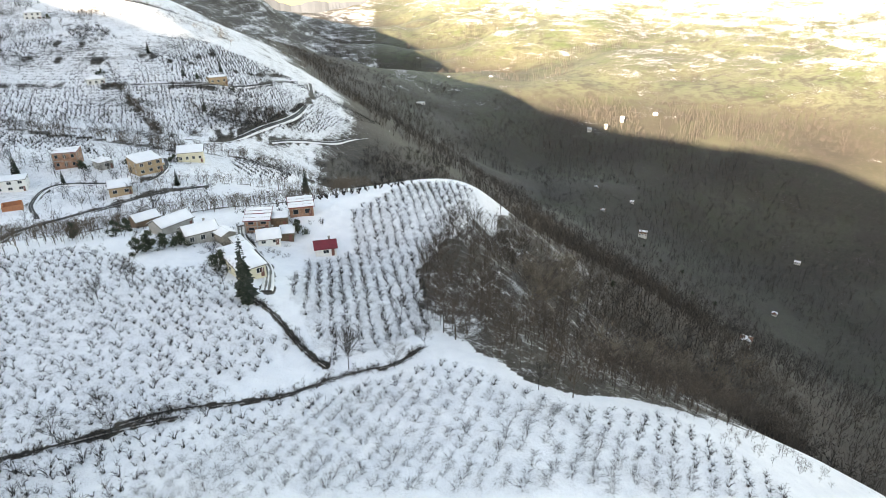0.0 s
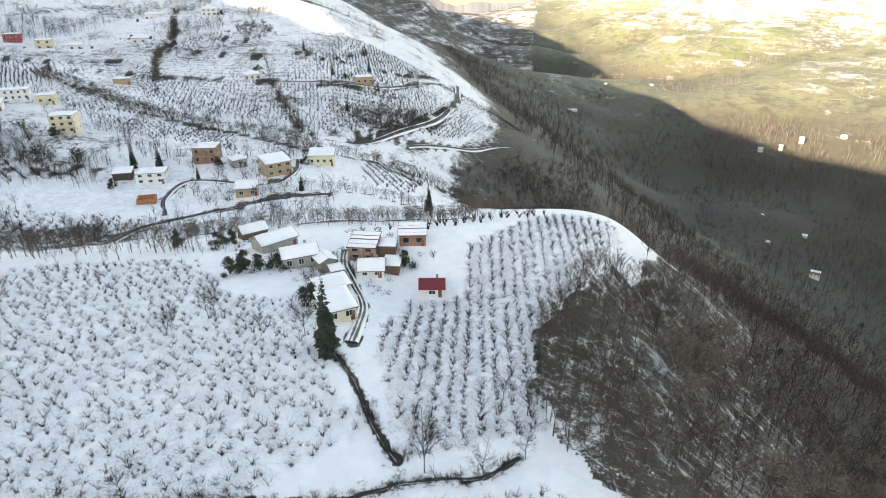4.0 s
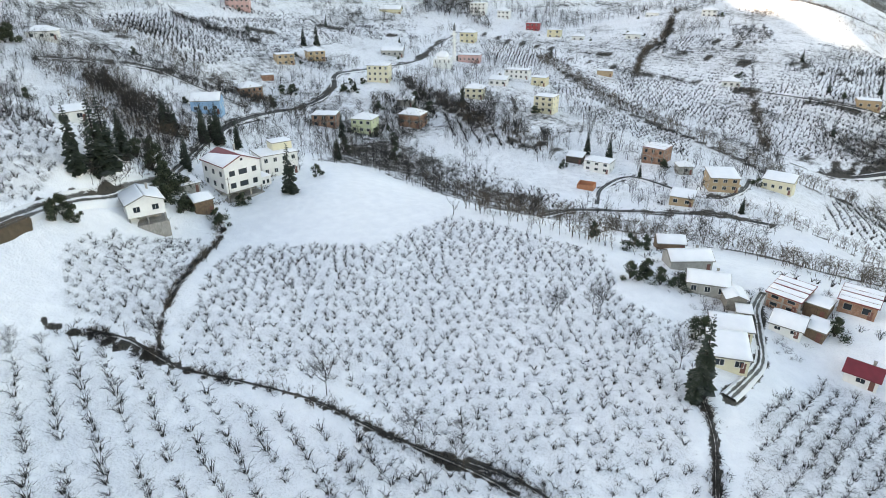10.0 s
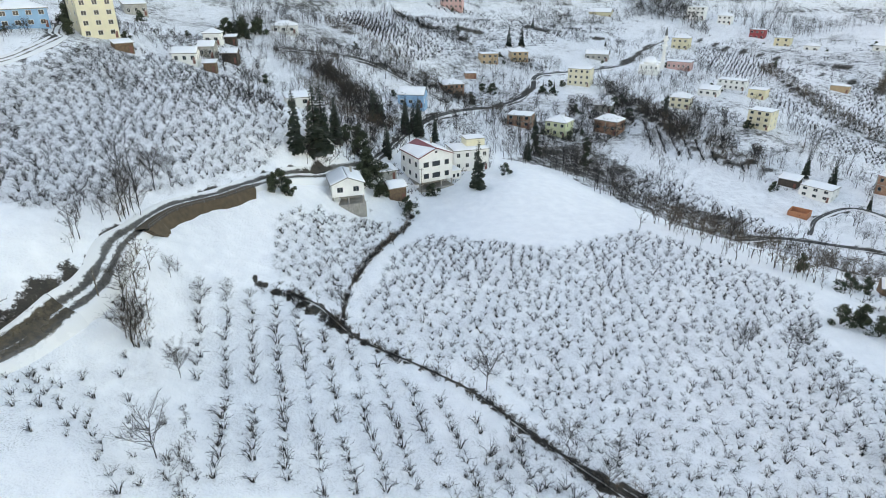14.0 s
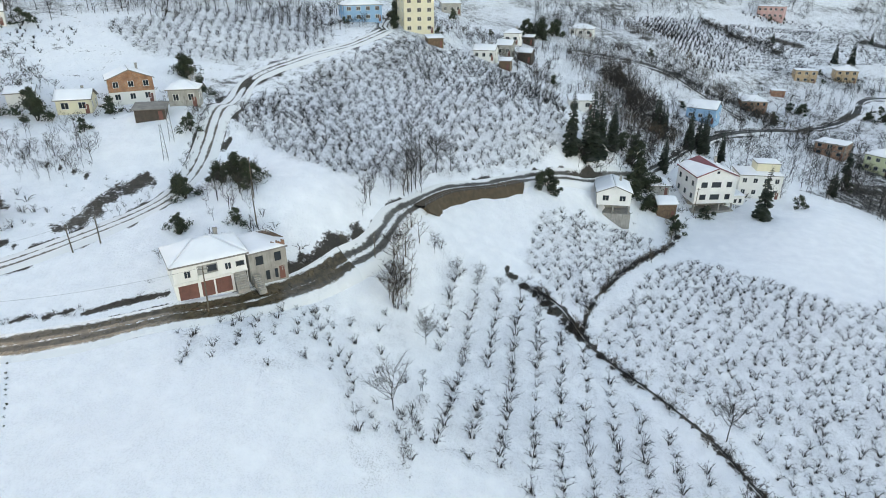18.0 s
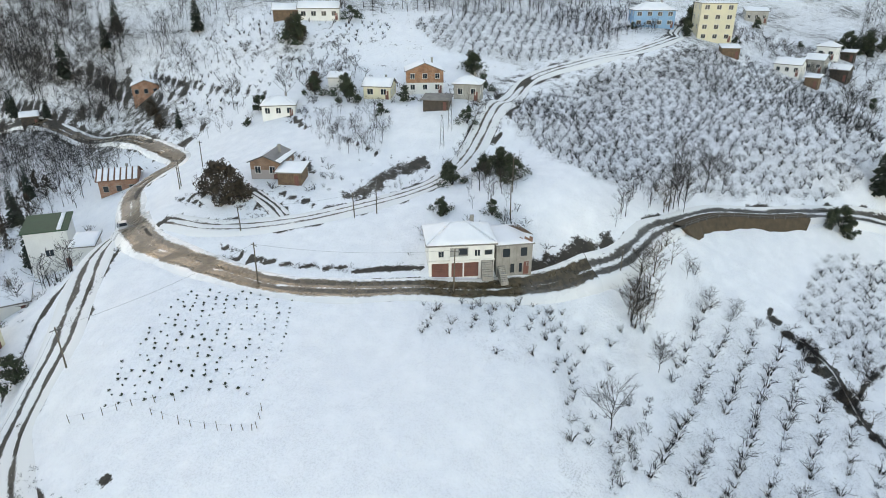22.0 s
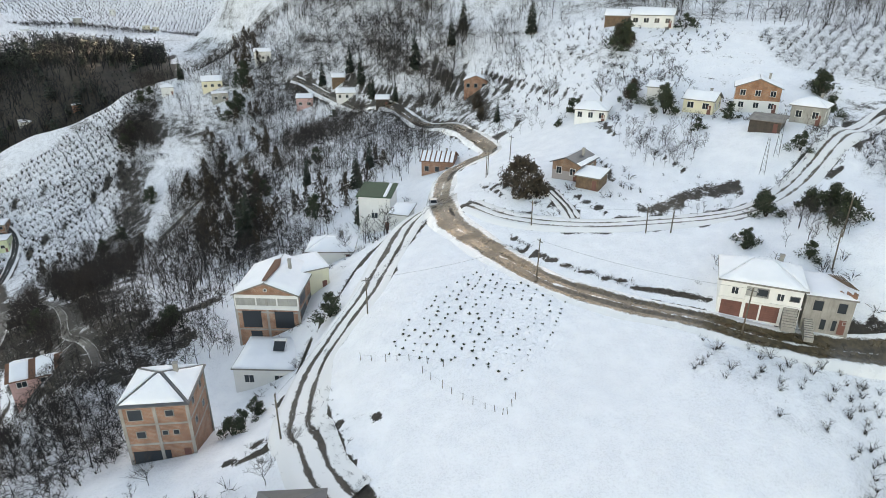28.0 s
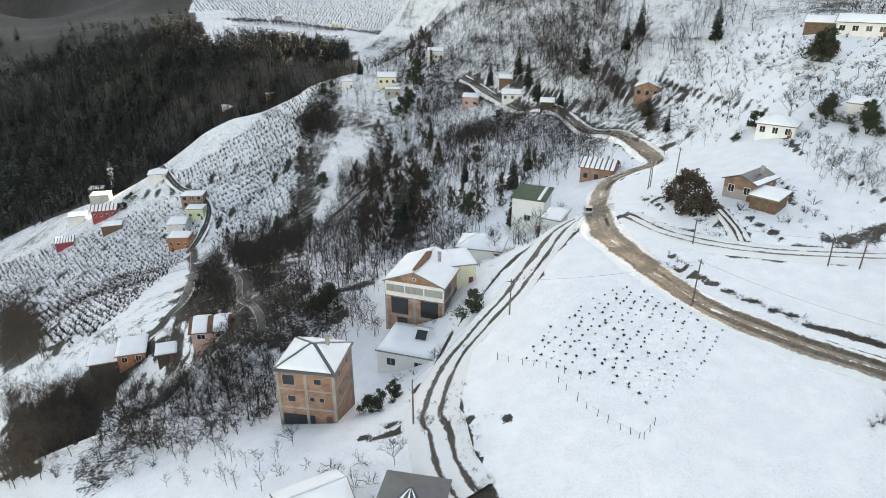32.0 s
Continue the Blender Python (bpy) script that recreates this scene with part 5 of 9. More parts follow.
def make_road(name, wide, pts, kind, label):
    line = along(pts, 1.6)
    ends = ROAD_ENDS.get(name, (wide, wide))
    run = np.linspace(0, 1, len(line)) ** 0.6
    wide = ends[0] + (ends[1] - ends[0]) * run
    t = np.gradient(line, axis=0)
    t /= np.linalg.norm(t, axis=1)[:, None] + 1e-9
    side = np.stack([t[:, 1], -t[:, 0]], 1)
    u = np.r_[-1.5, np.linspace(-1, 1, 13), 1.5]
    k = len(u)
    wob = 1 + 0.16 * (rough(np.arange(len(line)) / 5.0, np.full(len(line), float(ends[0]))) - 0.5)
    pos = line[:, None, :] + side[:, None, :] * (u[None, :, None] * (wide / 2 * wob)[:, None, None])
    x, y = pos[..., 0].ravel(), pos[..., 1].ravel()
    level = np.repeat(heights(line[:, 0], line[:, 1]), k)
    z = 0.5 * level + 0.5 * heights(x, y) + 0.20
    uu = np.tile(u, len(line))
    z = np.maximum(z, heights(x, y) + 0.16)
    z -= 0.13 * np.exp(-((np.abs(uu) - 0.42) / 0.13) ** 2)
    z = np.where(np.abs(uu) > 1.2, heights(x, y) - 0.25, z)
    n = len(line)
    i = (np.arange(n - 1)[:, None] * k + np.arange(k - 1)[None, :]).ravel()
    me = bpy.data.meshes.new(name)
    me.from_pydata(np.stack([x, y, z], 1).tolist(), [], np.stack([i, i + 1, i + k + 1, i + k], 1).tolist())
    me.polygons.foreach_set("use_smooth", np.ones(len(me.polygons), bool))
    me.attributes.new("across", "FLOAT", "POINT").data.foreach_set("value", uu.astype(np.float32))
    me.materials.append(ROAD_MATS[kind])
    tagged(new(name, me), label, "road", kind="structure")


for road_name, kind, label in (
        ("muddy_road", "mud", "wet muddy village road with thawing snow along its edges"),
        ("bend_road", "slush", "narrow road round the bend with slushy wheel tracks"),
        ("village_road", "tar", "dark wet asphalt road through the snowy village"),
        ("hairpin_road", "mud", "narrow muddy road bending round the hillside"),
        ("upper_lane", "dirty", "snowy lane with muddy wheel tracks climbing the slope"),
        ("snowy_lane", "tracks", "rutted lane half covered with trodden snow"),
        ("farm_track", "slush", "narrow dark track to the farmstead"),
        ("yard_track", "tracks", "short rutted track up to a yard"),
        ("spur_road", "tar", "thin road along the foot of the hamlet"),
        ("hamlet_lane", "tar", "dark lane winding between hamlet houses"),
        ("terrace_road", "tar", "road curving round the terraced spur"),
        ("terrace_lane", "tar", "lane along the end of the spur"),
        ("hill_lane", "tar", "dark lane between terraced orchards"),
        ("orchard_lane", "tar", "dark lane down between orchards"),
        ("ravine_path", "mud", "wet track descending the ravine"),
        ("lower_lane", "tar", "lane through the lower houses"),
        ("wood_track", "bed", "dark wet track below the wood"),
        ("wood_path", "bed", "thin dark path winding through the wood")):
    wide, pts = ROADS[road_name]
    make_road(road_name, wide, pts, kind, label)

for brook in (0, 1, 2, 5):
    make_road("brook", 0.42, BANKS[brook][0], "bed", "narrow dark brook bed cut through the snow")


# ---------- building kit ----------
def part(name, bm, material, parent, label=""):
    me = bpy.data.meshes.new(name)
    bm.to_mesh(me)
    bm.free()
    me.materials.append(material)
    ob = new(name, me)
    ob.parent = parent
    if label:
        tagged(ob, label)
    return ob


def share(name, me, parent, m):
    ob = new(name, me)
    ob.parent = parent
    ob.matrix_local = m
    return ob


def box(bm, x0, x1, y0, y1, z0, z1):
    v = [bm.verts.new(c) for c in ((x0, y0, z0), (x1, y0, z0), (x1, y1, z0), (x0, y1, z0), (x0, y0, z1), (x1, y0, z1), (x1, y1, z1), (x0, y1, z1))]
    for f in ((3, 2, 1, 0), (4, 5, 6, 7), (0, 1, 5, 4), (1, 2, 6, 5), (2, 3, 7, 6), (3, 0, 4, 7)):
        bm.faces.new([v[i] for i in f])


def slab(bm, poly, low, high):
    """A plate on a sloping polygon, from low to high above it."""
    a = [bm.verts.new((c[0], c[1], c[2] + low)) for c in poly]
    b = [bm.verts.new((c[0], c[1], c[2] + high)) for c in poly]
    bm.faces.new(b)
    bm.faces.new(a[::-1])
    n = len(poly)
    for i in range(n):
        bm.faces.new((a[i], a[(i + 1) % n], b[(i + 1) % n], b[i]))


def beam(bm, a, b, r0, r1=None, sides=6):
    r1 = r0 if r1 is None else r1
    a, b = Vector(a), Vector(b)
    q = (b - a).to_track_quat("Z", "Y")
    ring = []
    for c, r in ((a, r0), (b, r1)):
        ring.append([bm.verts.new(c + q @ Vector((r * math.cos(2 * math.pi * k / sides), r * math.sin(2 * math.pi * k / sides), 0))) for k in range(sides)])
    for k in range(sides):
        bm.faces.new((ring[0][k], ring[0][(k + 1) % sides], ring[1][(k + 1) % sides], ring[1][k]))
    bm.faces.new(ring[0][::-1])
    bm.faces.new(ring[1])


def shrunk(poly, s):
    c = [sum(p[i] for p in poly) / len(poly) for i in range(3)]
    return [tuple(c[i] + (p[i] - c[i]) * s for i in range(3)) for p in poly]


def lifted_snow(bm, poly, thick=0.26, n=7):
    """A soft, uneven sheet of snow on a sloping four- or three-sided face."""
    p = [Vector(c) for c in (poly if len(poly) == 4 else (poly[0], poly[1], poly[2], poly[2]))]
    top, low = [], []
    for i in range(n + 1):
        row, rowl = [], []
        for j in range(n + 1):
            u, w = i / n, j / n
            c = (p[0] * (1 - u) + p[1] * u) * (1 - w) + (p[3] * (1 - u) + p[2] * u) * w
            e = min(u, 1 - u, w, 1 - w) * n
            h = thick * (0.45 + 0.55 * min(1, e)) * (0.8 + 0.5 * noise.noise(Vector((c.x * 0.9, c.y * 0.9, c.z + n))))
            row.append(bm.verts.new((c.x, c.y, c.z + max(0.06, h))))
            rowl.append((c.x, c.y, c.z + 0.01))
        top.append(row)
        low.append(rowl)
    for i in range(n):
        for j in range(n):
            bm.faces.new((top[i][j], top[i + 1][j], top[i + 1][j + 1], top[i][j + 1])).smooth = True
    rim = [(i, 0) for i in range(n)] + [(n, j) for j in range(n)] + [(i, n) for i in range(n, 0, -1)] + [(0, j) for j in range(n, 0, -1)]
    base = [bm.verts.new(low[i][j]) for i, j in rim]
    for q in range(len(rim)):
        (i, j), (i2, j2) = rim[q], rim[(q + 1) % len(rim)]
        bm.faces.new((base[q], base[(q + 1) % len(rim)], top[i2][j2], top[i][j]))


WINDOWS = {}


def window_meshes(w, h, raw):
    """Frame and pane; raw is False for white frames, True for a bare opening whose shade the dark pane paints, 2 for a
    dark frame.
    """
    if (w, h, raw) not in WINDOWS:
        fr, pn = bmesh.new(), bmesh.new()
        t = 0.09
        xs, zs = (-w / 2, -w / 2 + t, -0.03, 0.03, w / 2 - t, w / 2), (0, t, h - t, h)
        grid = {}
        for side, yy in ((0, -0.05), (1, 0.06)):
            for i, xx in enumerate(xs):
                for j, zc in enumerate(zs):
                    grid[side, i, j] = fr.verts.new((xx, yy, zc))
        solid = {(i, j) for i in range(5) for j in range(3)} - {(1, 1), (3, 1)} - ({(2, 1)} if raw else set())
        for i, j in solid:
            fr.faces.new([grid[0, i, j], grid[0, i + 1, j], grid[0, i + 1, j + 1], grid[0, i, j + 1]])
            for di, dj, p0, p1 in ((-1, 0, (i, j + 1), (i, j)), (1, 0, (i + 1, j), (i + 1, j + 1)), (0, -1, (i, j), (i + 1, j)), (0, 1, (i + 1, j + 1), (i, j + 1))):
                if (i + di, j + dj) not in solid:
                    fr.faces.new([grid[0, *p0], grid[1, *p0], grid[1, *p1], grid[0, *p1]][::-1])
        for v in [v for v in fr.verts if not v.link_faces]:
            fr.verts.remove(v)
        box(pn, -w / 2 + t, w / 2 - t, -0.012, 0.05, t, h - t)
        out = []
        for name, bm, ma in (("window", fr, IRON if raw == 2 else CONCRETE if raw else FRAME), ("pane", pn, GLASS_AND_SHADE)):
            me = bpy.data.meshes.new(name)
            bm.to_mesh(me)
            bm.free()
            me.materials.append(ma)
            out.append(me)
        WINDOWS[w, h, raw] = out
    return WINDOWS[w, h, raw]


def window(parent, x, y, z, turn, w=0.95, h=1.2, raw=False):
    fr, pn = window_meshes(w, h, raw)
    ob = share("window", fr, parent, pose(x, y, z, 0, 0, turn))
    share("pane", pn, ob, Matrix())


def roof_faces(kind, w, d, h, over=0.45):
    a, b = w / 2 + over, d / 2 + over
    if kind == "gable":
        r = h + b * 0.52
        return [[(-a, -b, h), (a, -b, h), (a, 0, r), (-a, 0, r)], [(a, b, h), (-a, b, h), (-a, 0, r), (a, 0, r)]]
    if kind == "gablef":
        r = h + a * 0.40
        return [[(a, -b, h), (a, b, h), (0, b, r), (0, -b, r)], [(-a, b, h), (-a, -b, h), (0, -b, r), (0, b, r)]]
    if kind == "hip":
        s = min(a, b)
        r = h + s * 0.48
        e, g = max(a - s * 0.9, 0.1), max(b - s * 0.9, 0.1)
        if a >= b:
            e, g = max(a - b, 0.15), 0.0
        else:
            e, g = 0.0, max(b - a, 0.15)
        if g == 0.0:
            return [[(-a, -b, h), (a, -b, h), (e, 0, r), (-e, 0, r)], [(a, b, h), (-a, b, h), (-e, 0, r), (e, 0, r)],
                    [(a, -b, h), (a, b, h), (e, 0, r)], [(-a, b, h), (-a, -b, h), (-e, 0, r)]]
        return [[(a, -b, h), (a, b, h), (0, g, r), (0, -g, r)], [(-a, b, h), (-a, -b, h), (0, -g, r), (0, g, r)],
                [(-a, -b, h), (a, -b, h), (0, -g, r)], [(a, b, h), (-a, b, h), (0, g, r)]]
    if kind == "shed":
        return [[(-a, -b, h), (a, -b, h), (a, b, h + d * 0.17), (-a, b, h + d * 0.17)]]
    return [[(-a + 0.2, -b + 0.2, h), (a - 0.2, -b + 0.2, h), (a - 0.2, b - 0.2, h), (-a + 0.2, b - 0.2, h)]]


def strips(poly, k, fill):
    """Bands running up a four-sided roof face."""
    p = [Vector(c) for c in poly]
    out = []
    for i in range(k):
        u0, u1 = (i + 0.5 - fill / 2) / k, (i + 0.5 + fill / 2) / k
        if len(p) == 4:
            out.append([p[0].lerp(p[1], u0), p[0].lerp(p[1], u1), p[3].lerp(p[2], u1), p[3].lerp(p[2], u0)])
    return [[tuple(c) for c in q] for q in out]


def house(name, x, y, turn, w, d, h, roof, wall, roofing, label, floors=1, win=0, rows=0, pillars=0, balc=0, garage=0, panel=0, stairs=0, gallery=0, base=None):
    a = radians(turn)
    fx, fy = x + math.sin(a) * d / 2, y - math.cos(a) * d / 2
    z = height(fx, fy) if base is None else base
    top = new(name)
    top.matrix_world = pose(x, y, z, 0, 0, turn)
    far = math.hypot(x, y) > 420
    category = "shed" if name in ("shed", "outbuilding", "barn") else "house"
    tagged(top, label, category, group=category + "s of the village")
    low = 2.5 if pillars else -4.0
    bm = bmesh.new()
    if roof == "none":
        for q in ((-w / 2, w / 2, -d / 2, -d / 2 + 0.25), (-w / 2, -w / 2 + 0.25, -d / 2 + 0.25, d / 2), (w / 2 - 0.25, w / 2, -d / 2 + 0.25, d / 2), (-w / 2 + 0.25, w / 2 - 0.25, d / 2 - 0.25, d / 2)):
            box(bm, *q, -3, h)
    else:
        box(bm, -w / 2, w / 2, -d / 2, d / 2, low, h)
        if roof == "gable":
            r = h + (d / 2 + 0.45) * 0.52 - 0.30
            for s in (-w / 2, w / 2 - 0.2):
                v = [bm.verts.new(c) for c in ((s, -d / 2, h), (s, d / 2, h), (s, 0, r), (s + 0.2, -d / 2, h), (s + 0.2, d / 2, h), (s + 0.2, 0, r))]
                for f in ((2, 1, 0), (3, 4, 5), (0, 1, 4, 3), (1, 2, 5, 4), (2, 0, 3, 5)):
                    bm.faces.new([v[i] for i in f])
        if roof == "gablef":
            r = h + (w / 2 + 0.45) * 0.40 - 0.24
            for s in (-d / 2, d / 2 - 0.2):
                v = [bm.verts.new(c) for c in ((-w / 2, s, h), (w / 2, s, h), (0, s, r), (-w / 2, s + 0.2, h), (w / 2, s + 0.2, h), (0, s + 0.2, r))]
                for f in ((0, 1, 2), (5, 4, 3), (3, 4, 1, 0), (4, 5, 2, 1), (5, 3, 0, 2)):
                    bm.faces.new([v[i] for i in f])
        if roof == "shed":
            r = h + d * 0.17 - 0.12
            v = [bm.verts.new(c) for c in ((-w / 2, -d / 2, h), (w / 2, -d / 2, h), (w / 2, d / 2, h), (-w / 2, d / 2, h), (w / 2, d / 2, r), (-w / 2, d / 2, r))]
            for f in ((0, 3, 5), (1, 4, 2), (3, 2, 4, 5)):
                bm.faces.new([v[i] for i in f])
    part("wall", bm, WALL[wall], top)
    if pillars:
        bm = bmesh.new()
        box(bm, -w / 2 + 0.4, w / 2 - 0.4, -d / 2 + min(4.2, d * 0.45), d / 2, -4, 2.5)
        part("basement_wall", bm, CONCRETE, top)
        bm = bmesh.new()
        box(bm, -w / 2 - 0.3, w / 2 + 0.3, -d / 2 - 0.4, d / 2 - 0.1, -3.6, 0.35)
        part("plinth", bm, CONCRETE, top)
        k = max(3, int(w / 3) + 1)
        for i in range(k):
            bm = bmesh.new()
            px = -w / 2 + 0.2 + (w - 0.4) * i / (k - 1)
            box(bm, px - 0.2, px + 0.2, -d / 2 + 0.05, -d / 2 + 0.45, 0.3, 2.5)
            part("pillar", bm, CONCRETE, top)
    if wall == "brickframe" or (wall == "brick" and floors > 1):
        step = h / floors
        for f in range(1, floors + 1):
            bm = bmesh.new()
            zz = f * step - (0.0 if f < floors else 0.3)
            box(bm, -w / 2 - 0.03, w / 2 + 0.03, -d / 2 - 0.03, d / 2 + 0.03, max(zz - 0.14, low), zz + 0.14)
            part("floor_slab", bm, CONCRETE, top)
        for sx in (-w / 2, 0, w / 2):
            for sy in (-d / 2, d / 2):
                bm = bmesh.new()
                box(bm, sx - 0.2, sx + 0.2, sy - 0.05, sy + 0.05, max(low, -3), h)
                part("column", bm, CONCRETE, top)
    # openings
    step = (h - (2.5 if pillars and floors > 1 else 0)) / max(rows, 1)
    lift = 2.5 if pillars and floors > 1 else 0
    if garage:
        lift, step = h / 2, h / 2
        rows = 1
    raw = 2 if name == "apartment_house" and pillars else wall in ("brick", "brickframe", "concrete")
    if roof == "ruin":
        for fx, wz, ww, wh in ((-0.23, 2.9, 1.3, 1.6), (0.26, 2.9, 1.2, 1.6), (-0.05, 0.2, 0.8, 1.7), (0.18, 0.2, 0.7, 1.7), (-0.36, 1.0, 0.9, 0.7), (0.38, 1.3, 0.5, 0.6)):
            window(top, fx * w, -d / 2 - 0.012, wz, 0, ww, wh, True)
        for fy in (-0.2, 0.25):
            window(top, w / 2 + 0.012, fy * d, 2.9, 90, 1.1, 1.4, True)
    elif garage:
        for fx, wz, ww, wh in ((-0.315, 3.1, 0.95, 1.15), (0.24, 3.1, 0.95, 1.15), (0.41, 3.3, 1.2, 0.8)):
            window(top, fx * w, -d / 2 - 0.012, wz, 0, ww, wh, 2 if fx > 0.4 else False)
        # grey plate paints the loggia's shade on the unrecessed wall
        bm = bmesh.new()
        box(bm, -w * 0.18, w * 0.10, -d / 2 - 0.02, -d / 2 + 0.02, 2.9, 4.6)
        log = part("loggia", bm, WALL["greywash"], top, "grey plate painting the shade in the loggia recess")
        window(log, w * 0.02, -d / 2 - 0.032, 3.4, 0, 1.4, 1.1, 2)
        bm = bmesh.new()
        box(bm, -w * 0.18, w * 0.10, -d / 2 - 0.30, -d / 2 - 0.18, 2.62, 3.3)
        part("parapet", bm, WALL["white"], top)
        for yy in (-d * 0.2, d * 0.25):
            window(top, -w / 2 - 0.012, yy, 3.1, -90, 0.9, 1.1)
    elif roofing == "ridge":
        for fx, wz, ww, wh in ((-0.27, 3.9, 1.2, 1.1), (0.10, 4.2, 0.8, 0.8), (0.27, 4.2, 0.8, 0.8), (-0.30, 6.6, 1.8, 1.7), (0.22, 7.0, 1.1, 1.0)):
            window(top, fx * w, -d / 2 - 0.012, wz, 0, ww, wh, True)
        for fy, wz in ((-0.2, 4.0), (0.25, 4.0), (-0.2, 7.0), (0.25, 7.0)):
            window(top, w / 2 + 0.012, fy * d, wz, 90, 0.9, 1.1, True)
        # flat black plate paints the shade of the open ground floor
        bm = bmesh.new()
        box(bm, -w * 0.46, w * 0.12, -d / 2 - 0.014, -d / 2 + 0.02, -0.4, 1.9)
        part("bay_shade", bm, GLASS_AND_SHADE, top, "black plate painting the shade of the open ground floor")
    elif raw == 2:
        for zz in (lift + 1.1, lift + 4.7):
            for fx, ww in ((-0.30, 1.8), (0.0, 2.7), (0.32, 1.5)):
                window(top, fx * w, -d / 2 - 0.012, zz, 0, ww, 1.6, 2)
            for fy in (-0.33, 0.0, 0.33):
                window(top, -w / 2 - 0.012, fy * d, zz, -90, 1.2, 1.5, 2)
                window(top, w / 2 + 0.012, fy * d, zz, 90, 1.2, 1.5, 2)
    elif win:
        big = 1.6 if w / win > 3.2 else 1.25 if w / win > 2.3 else 1.0
        for f in range(rows):
            zz = lift + f * step + step * 0.34
            hh = min(1.5, step * 0.5)
            hh = round(hh, 1)
            for i in range(win):
                window(top, -w / 2 + w * (i + 0.5) / win, -d / 2 - 0.012, zz, 0, big, hh, raw)
            if not far:
                sides = 3 if d > 11 else 2
                for i in range(sides):
                    yy = -d / 2 + d * (i + 0.5) / sides
                    window(top, -w / 2 - 0.012, yy, zz, -90, 0.9, hh, raw)
                    window(top, w / 2 + 0.012, yy, zz, 90, 0.9, hh, raw)
    if name != "house" or not garage:
        if roof not in ("none",) and not pillars:
            bm = bmesh.new()
            dx = w * 0.5 / max(win, 1) if win != 1 else w * 0.25
            dx = w * 0.5 - 0.9
            box(bm, dx - 0.42, dx + 0.42, -d / 2 - 0.04, -d / 2 + 0.05, -0.1, min(2.0, h - 0.3))
            part("door", bm, GARAGE, top)
    for i in range(garage):
        bm = bmesh.new()
        gx, gw = -w / 2 + w * (0.17, 0.43, 0.65)[i], w * (0.13, 0.085, 0.11)[i]
        prev = None
        for q in range(17):
            yy, zc = -d / 2 - 0.03 - 0.02 * (q % 2), -0.2 + q * (h * 0.5 - 0.25) / 16
            row = [bm.verts.new((gx - gw, yy, zc)), bm.verts.new((gx + gw, yy, zc)), bm.verts.new((gx + gw, -d / 2 + 0.04, zc)), bm.verts.new((gx - gw, -d / 2 + 0.04, zc))]
            if prev:
                for k in range(4):
                    bm.faces.new((prev[k], prev[(k + 1) % 4], row[(k + 1) % 4], row[k]))
            prev = row
        bm.faces.new(prev)
        part("garage_door", bm, GARAGE, top)
    if garage:
        # dark plate paints the shade behind the steps
        bm = bmesh.new()
        box(bm, w * 0.30, w * 0.49, -d / 2 - 0.016, -d / 2 + 0.02, -0.2, h / 2 - 0.25)
        part("stairwell", bm, WALL["dark"], top, "dark plate painting the shade of the stair bay")
        for s in range(8):
            bm = bmesh.new()
            box(bm, w * 0.30, w * 0.47, -d / 2 - 1.5 + s * 0.18, -d / 2 - 0.03, s * h * 0.06 - 0.4, (s + 1) * h * 0.06 - 0.02)
            part("step", bm, CONCRETE, top)
        bm = bmesh.new()
        box(bm, -w / 2 - 0.1, w / 2 + 0.1, -d / 2 - 0.12, -d / 2 + 0.02, h / 2 - 0.2, h / 2 + 0.05)
        part("ledge", bm, FRAME, top)
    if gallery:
        # a grey plate paints the shade on the gallery's white inner wall
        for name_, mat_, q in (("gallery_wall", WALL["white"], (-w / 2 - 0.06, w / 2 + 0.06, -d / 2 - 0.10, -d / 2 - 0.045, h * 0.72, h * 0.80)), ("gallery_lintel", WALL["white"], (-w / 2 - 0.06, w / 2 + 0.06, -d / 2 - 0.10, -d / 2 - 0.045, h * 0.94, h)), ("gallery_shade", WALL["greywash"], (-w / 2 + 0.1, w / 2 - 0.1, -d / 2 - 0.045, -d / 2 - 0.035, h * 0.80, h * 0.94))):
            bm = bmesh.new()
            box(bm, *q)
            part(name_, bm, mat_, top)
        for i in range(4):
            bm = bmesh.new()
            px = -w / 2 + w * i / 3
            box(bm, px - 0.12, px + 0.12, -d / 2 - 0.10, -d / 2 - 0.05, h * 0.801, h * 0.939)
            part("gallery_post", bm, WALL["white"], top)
        # black plates on the solid wall paint the shade inside the openings
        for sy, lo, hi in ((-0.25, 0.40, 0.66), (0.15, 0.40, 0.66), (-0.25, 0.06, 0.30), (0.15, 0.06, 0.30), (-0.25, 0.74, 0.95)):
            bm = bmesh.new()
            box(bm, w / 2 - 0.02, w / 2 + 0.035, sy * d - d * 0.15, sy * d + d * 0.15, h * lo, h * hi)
            part("side_bay_shade", bm, GLASS_AND_SHADE, top, "black plate painting the shade in an unglazed opening")
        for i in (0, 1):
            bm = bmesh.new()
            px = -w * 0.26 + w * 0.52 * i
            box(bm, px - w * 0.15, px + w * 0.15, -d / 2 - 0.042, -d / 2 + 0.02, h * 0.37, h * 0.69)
            part("bay_shade", bm, GLASS_AND_SHADE, top, "black plate painting the shade of an open bay")
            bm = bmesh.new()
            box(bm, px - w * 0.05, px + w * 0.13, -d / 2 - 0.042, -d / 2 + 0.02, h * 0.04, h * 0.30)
            part("bay_shade", bm, GLASS_AND_SHADE, top, "black plate painting the shade of an open bay")
        bm = bmesh.new()
        rz = h + (w / 2 + 0.45) * 0.40 + 0.30
